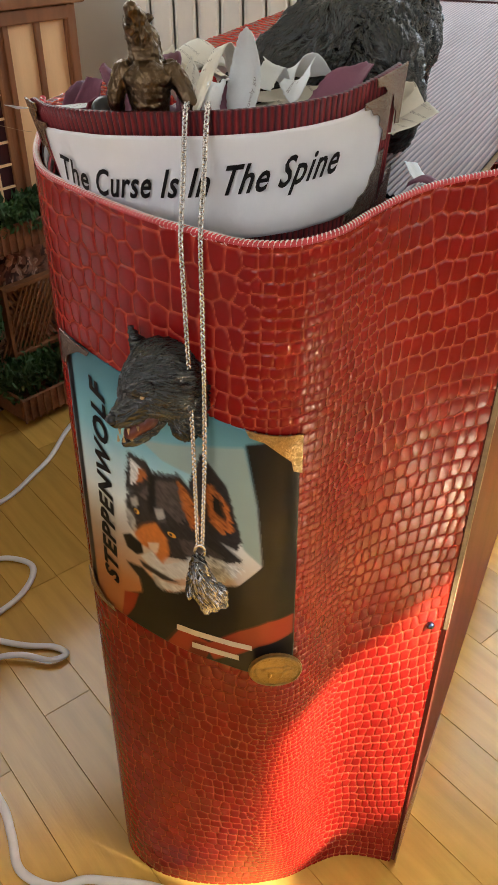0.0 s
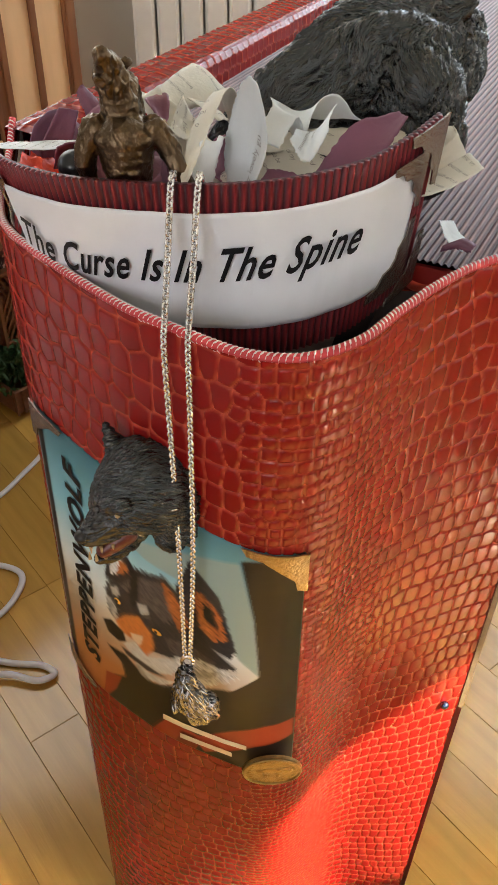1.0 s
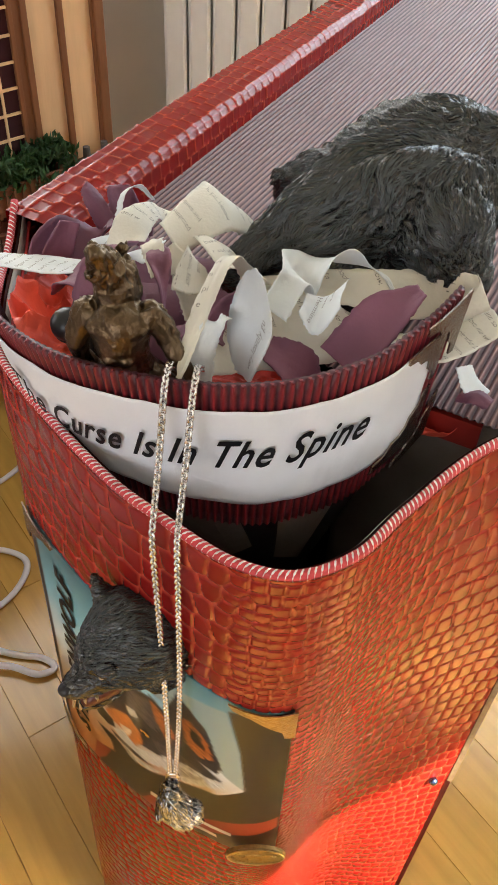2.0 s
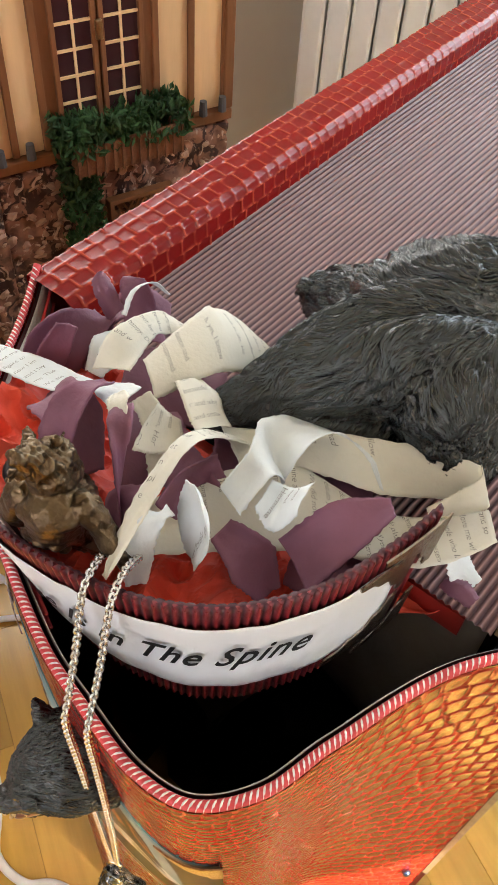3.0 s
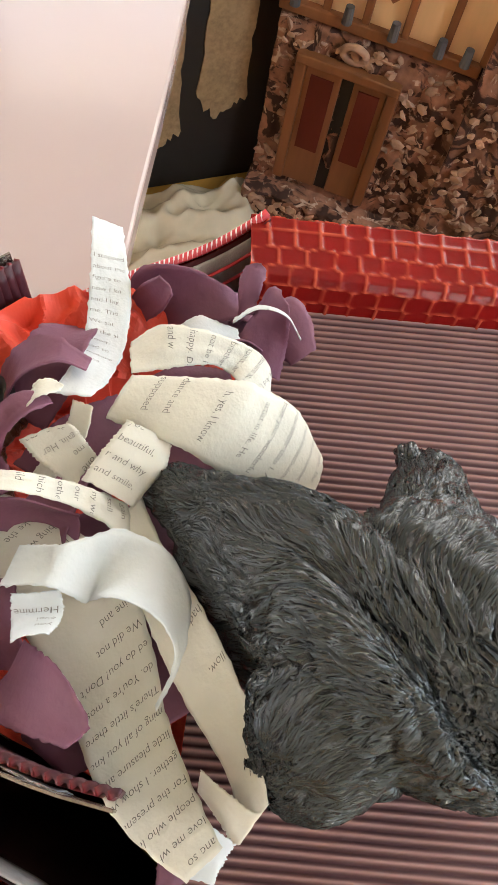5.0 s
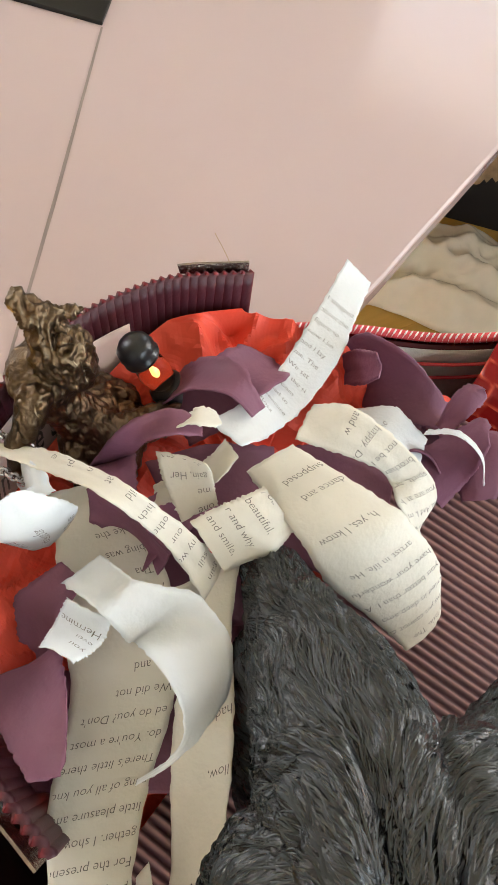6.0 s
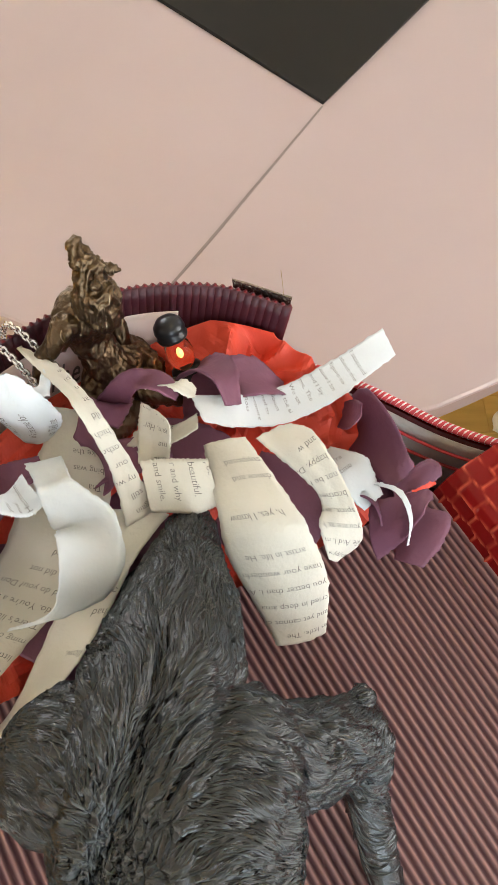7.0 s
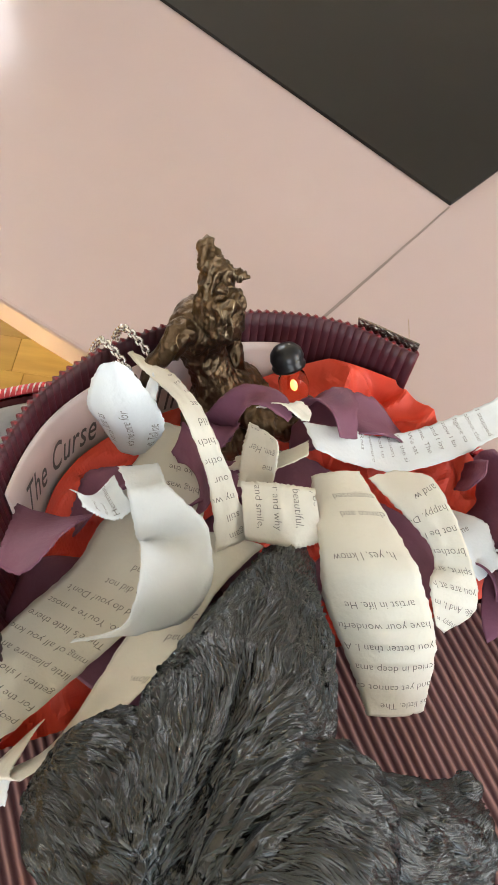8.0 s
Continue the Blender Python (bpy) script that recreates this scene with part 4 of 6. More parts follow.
def patch(ring, place, cuts=3, lift=0.0):
    """A flat outline of (a, b) laid on a bent surface; lift: its thickness."""
    bm = bmesh.new()
    f = bm.faces.new([bm.verts.new((x, y, 0)) for x, y in ring])
    bmesh.ops.triangulate(bm, faces=[f])
    for _ in range(4 if cuts > 3 else 2 if cuts > 2 else 1):
        bmesh.ops.subdivide_edges(bm, edges=bm.edges[:], cuts=1, use_grid_fill=True)
        bmesh.ops.triangulate(bm, faces=[g for g in bm.faces if len(g.verts) > 4])
    xy = np.array([v.co[:2] for v in bm.verts])
    for v, q in zip(bm.verts, place(xy)):
        v.co = q
    if lift:
        n = Vector(place(xy[:1] * 0 + xy.mean(0), lift)[0]) - Vector(place(xy[:1] * 0 + xy.mean(0))[0])
        geom = bmesh.ops.extrude_face_region(bm, geom=bm.faces[:])
        for e in geom["geom"]:
            if isinstance(e, bmesh.types.BMVert):
                e.co += n
    bmesh.ops.recalc_face_normals(bm, faces=bm.faces[:])
    return bm


def title_card():
    ob = thing("title_card", "curved maroon corrugated card with a white title label and metal corners", "sign", at=(-0.02, 0.39, 0.75))
    a, b = np.meshgrid(np.linspace(0, CARD_LEN, 900), np.linspace(0, 0.078, 14))
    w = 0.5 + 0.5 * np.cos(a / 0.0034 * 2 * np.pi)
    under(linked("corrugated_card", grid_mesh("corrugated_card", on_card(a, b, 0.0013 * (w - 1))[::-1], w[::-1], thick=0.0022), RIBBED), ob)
    # the label, with gently creased paper
    la, lb = np.meshgrid(np.linspace(0.016, CARD_LEN - 0.016, 120), np.linspace(0.0105, 0.0625, 24))
    crease = np.array([0.0009 * noise.noise((x * 70, y * 22, 0.3)) + 0.0003 * noise.noise((x * 190, y * 90, 2.3)) for x, y in zip(la.ravel(), lb.ravel())]).reshape(la.shape)
    under(linked("label", grid_mesh("label", on_card(la, lb, 0.0012 + crease)[::-1], thick=0.0003), LABEL, label="white paper label with black script lettering"), ob)
    words = "The Curse Is In The Spine"
    v, f = text_mesh(words, 0.0205, 0.5, 1.10, 0.00035)
    v[:, 0] *= 0.168 / v[:, 0].max()
    v[:, 0] += 0.033
    place = lambda q: on_card(q[:, 0], 0.0435 - q[:, 1] - 0.0065 * np.exp(-(((q[:, 0] - 0.030) / 0.026) ** 2)) - 0.0085 * np.clip((q[:, 0] - 0.06) / 0.15, 0, 1), 0.0026)
    mapped("lettering", v, f, place, TITLE_INK, ob)
    # filigree metal corners: (origin a, b), direction along, direction down, size
    corner = [(0, 0), (1, 0), (0.96, 0.14), (0.74, 0.18), (0.62, 0.33), (0.46, 0.36), (0.36, 0.46), (0.33, 0.62), (0.18, 0.74), (0.14, 0.96), (0, 1)]
    for a0, b0, sa, sb, size, mt in ((CARD_LEN, -0.0012, -1, 1, 0.030, PEWTER), (0.0, -0.0012, 1, 1, 0.027, PEWTER), (CARD_LEN - 0.013, 0.008, -1, 1, 0.025, PEWTER), (0.012, 0.008, 1, 1, 0.021, PEWTER), (CARD_LEN - 0.013, 0.067, -1, -1, 0.030, PEWTER), (CARD_LEN, 0.076, -1, -1, 0.026, PEWTER)):
        ring = [(a0 + sa * size * x, b0 + sb * size * y) for x, y in corner]
        pl = lambda q, lift=0.0: on_card(q[:, 0], q[:, 1], 0.0018 + lift)
        c = under(part("metal_corner", patch(ring, pl, 3, 0.0008), mt, label="ornate antique metal corner"), ob)
        dots = bmesh.new()
        r = random.Random(int(a0 * 1e4) + int(b0 * 1e4))
        for t in np.linspace(0.08, 0.92, 9):
            for x, y in ((t, 0.07), (0.07, t), (t * 0.55 + 0.1, 0.5 - t * 0.42)):
                q = on_card(a0 + sa * size * x, b0 + sb * size * y, 0.0027)
                s = r.uniform(0.0006, 0.0013)
                bmesh.ops.create_icosphere(dots, subdivisions=1, radius=1, matrix=Matrix.Translation(q) @ pose(0, 0, 0, 0, r.uniform(0, 90), 0) @ Matrix.Diagonal((s * 1.7, 0.0006, s, 1)))
        d = part("relief_scrolls", dots, mt, smooth=True)
        d.parent = c
        d.matrix_parent_inverse = Matrix.Translation(-ob.location)
        if b0 < 0:  # folded lip over the top edge
            lip = np.linspace(min(a0, a0 + sa * size), max(a0, a0 + sa * size), 14)
            g = np.stack([on_card(lip, np.full(14, -0.0018), 0.0026), on_card(lip, np.full(14, -0.0022), -0.0045)])
            d = linked("lip", grid_mesh("lip", g, thick=0.0006), mt)
            d.parent = c
            d.matrix_parent_inverse = Matrix.Translation(-ob.location)
    # paper label inside, with the same script
    la, lb = np.meshgrid(np.linspace(0.050, CARD_LEN - 0.052, 90), np.linspace(0.012, 0.060, 12))
    # white paper; the red cast from the tissue is put into its colour
    under(linked("inner_label", grid_mesh("inner_label", on_card(la, lb, -0.0042), thick=0.0003), mat("inner_paper", (0.80, 0.66, 0.62), 0.6, vary=0.08), label="white paper label with black script inside the card"), ob)
    v, f = text_mesh("The Curse Is In The Spine", 0.0205, 0.5, 1.10, 0.00015)
    v[:, 0] *= 0.168 / v[:, 0].max()
    mapped("inner_lettering", v, [g[::-1] for g in f], lambda q: on_card(CARD_LEN - 0.060 - 0.72 * q[:, 0], 0.040 - q[:, 1], -0.0050), INK, ob)
    # dark printed wrapper below the ribbed card
    a, b = np.meshgrid(np.linspace(0.004, CARD_LEN - 0.004, 80), np.linspace(0.0765, 0.36, 12))
    under(linked("dark_wrapper", grid_mesh("dark_wrapper", on_card(a, b, -0.006)[::-1], thick=0.002), CARD_DARK, label="dark printed wrapper"), ob)
    for ring in ([(0.10, 0.085), (0.15, 0.080), (0.16, 0.11), (0.13, 0.14), (0.10, 0.12)], [(0.17, 0.079), (0.205, 0.079), (0.21, 0.15), (0.18, 0.13)]):
        under(part("printed_patch", patch(ring, lambda q, lift=0.0: on_card(q[:, 0], q[:, 1], -0.0052 + lift)), CARD_GREY), ob)
    fib = smooth_line([(-0.120, 0.461, 0.805), (-0.126, 0.457, 0.807), (-0.132, 0.452, 0.810), (-0.138, 0.446, 0.813)], 20)
    under(linked("loose_fibre", tube_mesh("loose_fibre", fib, 0.00014, 5), CARD_TAN), ob)


title_card()


# the printed book cover on the leather
CX = [(-0.1175, 0.682), (0.0275, 0.671), (0.0315, 0.437), (-0.1265, 0.440)]
X_TABLE = {}


def f_of(x, z):
    """Places along the spine for many x at heights z."""
    out = np.empty(len(x))
    for i, (a, c) in enumerate(zip(x, z)):
        k = round(float(c) / 0.004)
        if k not in X_TABLE:
            fs = np.linspace(0.12, 1, 400)
            X_TABLE[k] = (spine(fs, np.full(400, k * 0.004))[:, 0], fs)
        out[i] = np.interp(a, *X_TABLE[k])
    return out


def on_print(q, out=0.0):
    p, s = q[:, 0], q[:, 1]
    (xa, za), (xb, zb), (xc, zc), (xd, zd) = CX
    x = (1 - s) * ((1 - p) * xa + p * xb) + s * ((1 - p) * xd + p * xc)
    z = (1 - s) * ((1 - p) * za + p * zb) + s * ((1 - p) * zd + p * zc)
    return spine(f_of(x, z), z, 0.0022 + out)


def inside(ring, x, y):
    """Which places lie inside an outline."""
    hit = np.zeros(x.shape, bool)
    for (x0, y0), (x1, y1) in zip(ring, ring[1:] + ring[:1]):
        cross = (y0 > y) != (y1 > y)
        hit ^= cross & (x < (x1 - x0) * (y - y0) / (y1 - y0 + 1e-12) + x0)
    return hit


BLACK, CHAR, RUST, AMBER, WHITE, SNOW, GREYFUR, WINE = (0.010, 0.011, 0.013), (0.030, 0.026, 0.027), (0.40, 0.12, 0.03), (0.80, 0.40, 0.05), (0.66, 0.67, 0.66), (0.40, 0.39, 0.37), (0.085, 0.07, 0.065), (0.34, 0.04, 0.02)
# the airbrushed picture: colour, how furry its edge is, outline
PICTURE = []
PICTURE.append(((0.30, 0.40, 0.38), 0.0, [(0.357, 0.183), (0.795, 0.058), (0.843, 0.24), (0.862, 0.474), (0.789, 0.425), (0.729, 0.335), (0.641, 0.219), (0.45, 0.213)]))  # pale moon behind
PICTURE.append((BLACK, 0.0, [(0.8, 0.043), (1.008, -0.016), (1.024, 1.012), (0.323, 1.115), (0.404, 0.978), (0.592, 0.743), (0.762, 0.581), (0.862, 0.474), (0.843, 0.24)]))  # dark ground
PICTURE.append((CHAR, 0.012, [(0.552, 0.34), (0.568, 0.244), (0.624, 0.125), (0.727, 0.207), (0.783, 0.39), (0.76, 0.435), (0.639, 0.42)]))  # far ear
PICTURE.append((RUST, 0.02, [(0.632, 0.241), (0.664, 0.22), (0.728, 0.271), (0.749, 0.365), (0.699, 0.391), (0.65, 0.362)]))
PICTURE.append((BLACK, 0.015, [(0.66, 0.249), (0.699, 0.263), (0.719, 0.338), (0.67, 0.319)]))
PICTURE.append((CHAR, 0.012, [(0.256, 0.411), (0.27, 0.344), (0.29, 0.253), (0.375, 0.247), (0.417, 0.296), (0.322, 0.389)]))  # near ear
PICTURE.append((WHITE, 0.012, [(0.287, 0.374), (0.3, 0.273), (0.349, 0.286), (0.345, 0.346)]))
PICTURE.append((RUST, 0.012, [(0.32, 0.363), (0.342, 0.285), (0.373, 0.289), (0.386, 0.32)]))
PICTURE.append((CHAR, 0.015, [(0.252, 0.456), (0.277, 0.404), (0.409, 0.272), (0.526, 0.232), (0.602, 0.287), (0.64, 0.392), (0.791, 0.47), (0.638, 0.547), (0.514, 0.569), (0.409, 0.593), (0.327, 0.574), (0.258, 0.542)]))  # head
PICTURE.append((GREYFUR, 0.02, [(0.322, 0.389), (0.407, 0.299), (0.506, 0.266), (0.562, 0.337), (0.519, 0.423), (0.451, 0.392), (0.381, 0.397)]))
PICTURE.append((RUST, 0.02, [(0.516, 0.253), (0.563, 0.282), (0.61, 0.375), (0.569, 0.425), (0.532, 0.347)]))
PICTURE.append((BLACK, 0.01, [(0.384, 0.298), (0.416, 0.282), (0.409, 0.388), (0.381, 0.45), (0.361, 0.403)]))
PICTURE.append((SNOW, 0.008, [(0.283, 0.425), (0.317, 0.403), (0.322, 0.434), (0.288, 0.455)]))  # brows
PICTURE.append((SNOW, 0.008, [(0.4, 0.416), (0.441, 0.395), (0.451, 0.428), (0.413, 0.454)]))
PICTURE.append((SNOW, 0.02, [(0.25, 0.474), (0.29, 0.479), (0.3, 0.556), (0.266, 0.557)]))
PICTURE.append((GREYFUR, 0.02, [(0.507, 0.481), (0.609, 0.457), (0.72, 0.484), (0.607, 0.539), (0.525, 0.529)]))
PICTURE.append((WHITE, 0.018, [(0.546, 0.541), (0.649, 0.499), (0.797, 0.496), (0.741, 0.555), (0.648, 0.626), (0.563, 0.644), (0.522, 0.611)]))  # cheek ruff
PICTURE.append((SNOW, 0.02, [(0.607, 0.557), (0.72, 0.521), (0.679, 0.571), (0.606, 0.612)]))
PICTURE.append(((0.62, 0.20, 0.045), 0.006, [(0.282, 0.566), (0.332, 0.51), (0.4, 0.465), (0.451, 0.508), (0.456, 0.569), (0.412, 0.633), (0.367, 0.597), (0.308, 0.597)]))  # muzzle
PICTURE.append(((0.80, 0.62, 0.45), 0.006, [(0.352, 0.566), (0.412, 0.54), (0.396, 0.591), (0.363, 0.595)]))
PICTURE.append((WHITE, 0.008, [(0.304, 0.648), (0.371, 0.596), (0.417, 0.628), (0.513, 0.573), (0.551, 0.575), (0.521, 0.642), (0.456, 0.677), (0.371, 0.681)]))
PICTURE.append((BLACK, 0.0, [(0.222, 0.606), (0.264, 0.579), (0.321, 0.593), (0.326, 0.631), (0.29, 0.656), (0.24, 0.65)]))  # nose
PICTURE.append((CHAR, 0.004, [(0.298, 0.668), (0.372, 0.67), (0.456, 0.671), (0.499, 0.672), (0.412, 0.699), (0.317, 0.692)]))
PICTURE.append((BLACK, 0.004, [(0.22, 0.715), (0.308, 0.696), (0.361, 0.723), (0.431, 0.741), (0.552, 0.674), (0.721, 0.594), (0.854, 0.551), (0.882, 0.718), (0.657, 0.818), (0.488, 0.891), (0.414, 0.992), (0.347, 1.103), (0.157, 1.045), (0.201, 0.879), (0.295, 0.813), (0.285, 0.754)]))  # suit
PICTURE.append((WHITE, 0.01, [(0.355, 0.693), (0.434, 0.698), (0.541, 0.665), (0.475, 0.721), (0.399, 0.737)]))  # collar
PICTURE.append((SNOW, 0.01, [(0.358, 0.706), (0.39, 0.714), (0.42, 0.75), (0.377, 0.745)]))
PICTURE.append((WINE, 0.0, [(0.196, 0.87), (0.277, 0.836), (0.241, 0.926), (0.162, 1.044)]))  # coat
PICTURE.append((WINE, 0.0, [(0.482, 0.888), (0.633, 0.912), (0.56, 1.087), (0.347, 1.103), (0.415, 0.989)]))
PICTURE.append(((0.16, 0.018, 0.010), 0.0, [(0.543, 0.92), (0.633, 0.912), (0.56, 1.087), (0.478, 1.091)]))
PICTURE.append((WINE, 0.0, [(0.599, 0.931), (0.766, 0.795), (0.893, 0.72), (0.999, 0.695), (0.995, 0.79), (0.855, 0.847), (0.735, 0.934), (0.644, 0.991)]))
PICTURE.append((BLACK, 0.0, [(0.0, 0.0), (0.034, 0.0), (0.034, 1.0), (0.0, 1.0)]))


def printed_picture(p, q):
    """The colours of the print at places (p, q), soft and streaked like airbrushed fur."""
    down = q + 0.12 * (p - 0.3)
    stops = [0.0, 0.22, 0.45, 0.66, 0.80, 1.0]
    tones = [(0.05, 0.16, 0.20), (0.22, 0.48, 0.57), (0.75, 0.82, 0.82), (0.60, 0.45, 0.36), (0.58, 0.27, 0.11), (0.42, 0.14, 0.05)]
    col = np.stack([np.interp(down, stops, [t[k] for t in tones]) for k in range(3)], -1)
    flow = np.array([noise.noise((a * 14 + b * 20, b * 90 - a * 55, 0)) for a, b in zip(p.ravel(), q.ravel())]).reshape(p.shape)
    fine = np.array([noise.noise((a * 30 + b * 40, b * 230 - a * 130, 5)) for a, b in zip(p.ravel(), q.ravel())]).reshape(p.shape)
    r = np.random.default_rng(4)
    for tone, fur, ring in PICTURE:
        m = np.zeros(p.shape)
        for _ in range(8):
            dx, dy = r.normal(0, 0.004, 2)
            s = flow + 0.7 * fine
            m += inside(ring, p + dx - fur * s * 0.75, q + dy - fur * s * 0.4)
        m = (m / 8)[..., None]
        streak = 1 + (1.3 * fine + 0.9 * flow)[..., None] * min(1.0, fur * 26)
        col = col * (1 - m) + np.array(tone) * np.clip(streak, 0.3, 1.6) * m
    return np.clip(col, 0.004, 0.9)


def book_cover():
    ob = thing("book_cover_print", "glossy printed book cover with a wolf picture and metal corners", "book cover", at=tuple(spine(0.5, 0.56)))
    np_, nq = 250, 350
    p, q = np.meshgrid(np.linspace(0, 1, np_), np.linspace(0, 1, nq))
    pts = on_print(np.stack([p.ravel(), q.ravel()], 1)).reshape(nq, np_, 3)
    me = grid_mesh("printed_sheet", pts[::-1], thick=0.0012)
    at = me.attributes.new("print", "FLOAT_COLOR", "POINT")
    c = printed_picture(p[::-1], q[::-1]).reshape(-1, 3)
    c = np.concatenate([c, np.ones((len(c), 1))], 1)
    at.data.foreach_set("color", np.vstack([c, c]).astype(np.float32).ravel())
    ink = mat("printed_gloss_paper", (0.5, 0.5, 0.5), 0.3, vary=0.05, Specular_IOR_Level=0.16)
    node = ink.node_tree.nodes.new("ShaderNodeAttribute")
    node.attribute_name = "print"
    ink.node_tree.links.new(node.outputs["Color"], ink.node_tree.nodes["Principled BSDF"].inputs["Base Color"])
    under(linked("printed_sheet", me, ink, label="glossy print of a wolf in a suit"), ob)
    tone = lambda n, k: bpy.data.materials.get(n) or mat(n, k, 0.4, vary=0.1, Specular_IOR_Level=0.3)
    for ring in ([(0.469, 0.876), (0.82, 0.850), (0.82, 0.876), (0.467, 0.905)], [(0.538, 0.936), (0.76, 0.920), (0.761, 0.946), (0.537, 0.964)]):
        under(part("name_bar", patch(ring, lambda k: on_print(k, 0.0006), 3), tone("print_cream", (0.75, 0.72, 0.66))), ob)
    for x, y, rx in ((0.312, 0.462, 0.014), (0.477, 0.475, 0.020)):
        ring = [(x + rx * math.cos(t), y + 0.010 * math.sin(t)) for t in np.linspace(0, 2 * math.pi, 14, endpoint=False)]
        under(part("printed_eye", patch(ring, lambda k: on_print(k, 0.0007), 1), tone("print_amber", AMBER)), ob)
        ring = [(x - 0.003 + 0.007 * math.cos(t), y + 0.006 * math.sin(t)) for t in np.linspace(0, 2 * math.pi, 10, endpoint=False)]
        under(part("printed_pupil", patch(ring, lambda k: on_print(k, 0.0010), 1), tone("print_black", BLACK)), ob)
    v, f = text_mesh("STEPPENWOLF", 0.1, 0.25, 1.14, 0.0042)
    v = v / (v[:, 0].max(), 0.073)
    w = np.stack([0.172 - 0.085 * v[:, 1] * 0.85 + 0.028 * v[:, 0], 0.855 - 0.785 * v[:, 0]], 1)
    mapped("title_lettering", w, f, lambda s: on_print(s, 0.0009), TITLE_INK, ob)
    corner = [(0, 0), (1, 0), (0.92, 0.16), (0.66, 0.20), (0.5, 0.34), (0.34, 0.5), (0.2, 0.66), (0.16, 0.92), (0, 1)]
    for x0, y0, sx, sy, size, mt in ((1.005, -0.006, -1, 1, 0.20, BRASS), (-0.008, -0.006, 1, 1, 0.16, PEWTER), (-0.008, 1.004, 1, -1, 0.15, BRASS)):
        ring = [(x0 + sx * size * a, y0 + sy * size * 0.62 * b) for a, b in corner]
        under(part("metal_corner", patch(ring, lambda s, lift=0.0: on_print(s, 0.0014 + lift), 3, 0.0008), mt, label="ornate antique metal corner"), ob)


book_cover()


# coin
def coin():
    c = spine(f_at(0.019, 0.452), 0.452)
    ob = thing("coin", "large worn brass medal coin with an animal relief", "coin", at=tuple(c + (0, -0.0075, 0)))
    m = Matrix.Translation(c + np.array((0, -0.0075, 0.0))) @ pose(0, 0, 0, 97, 0, 3)
    bm = bmesh.new()
    bmesh.ops.create_cone(bm, segments=56, radius1=0.0195, radius2=0.0195, depth=0.0030, cap_ends=True, matrix=m)
    bmesh.ops.bevel(bm, geom=[e for e in bm.edges if len(e.link_faces) == 2 and any(len(f.verts) > 4 for f in e.link_faces)], offset=0.0006, segments=2, affect="EDGES")
    under(part("disc", bm, COIN), ob)
    ring = [m @ Vector((0.0182 * math.cos(t), 0.0182 * math.sin(t), 0.0016)) for t in np.linspace(0, 2 * math.pi, 60)]
    under(linked("raised_rim", tube_mesh("raised_rim", ring, 0.0009, 6), COIN), ob)
    bm = bmesh.new()
    for x, y, a, b in ((0.0, 0.001, 0.0085, 0.005), (0.008, 0.004, 0.0035, 0.003), (-0.008, 0.002, 0.003, 0.0022), (0.004, -0.005, 0.0015, 0.004), (-0.004, -0.005, 0.0015, 0.004), (0.0115, 0.003, 0.002, 0.0014)):
        bmesh.ops.create_uvsphere(bm, u_segments=14, v_segments=8, radius=1, matrix=m @ Matrix.Translation((x, y, 0.0014)) @ Matrix.Diagonal((a, b, 0.0014, 1)))
    for t in np.linspace(0, 2 * math.pi, 30, endpoint=False):
        bmesh.ops.create_cube(bm, size=1, matrix=m @ pose(0.0150 * math.cos(t), 0.0150 * math.sin(t), 0.0015, 0, 0, math.degrees(t)) @ Matrix.Diagonal((0.0022, 0.0009, 0.0006, 1)))
    under(part("relief", bm, COIN, smooth=True), ob)


coin()


# necklace
def link_mesh():
    v, f, n, k = [], [], 12, 5
    for i in range(n):
        t = 2 * math.pi * i / n
        sq = 1 / max(abs(math.cos(t)), abs(math.sin(t))) ** 0.6
        c = Vector((0.00115 * sq * math.cos(t), 0.00120 * sq * math.sin(t), 0))
        for j in range(k):
            s = 2 * math.pi * j / k
            v.append(c + 0.00060 * (math.cos(s) * c.normalized() + math.sin(s) * Vector((0, 0, 1))))
    for i in range(n):
        for j in range(k):
            f.append((i * k + j, ((i + 1) % n) * k + j, ((i + 1) % n) * k + (j + 1) % k, i * k + (j + 1) % k))
    return v, f


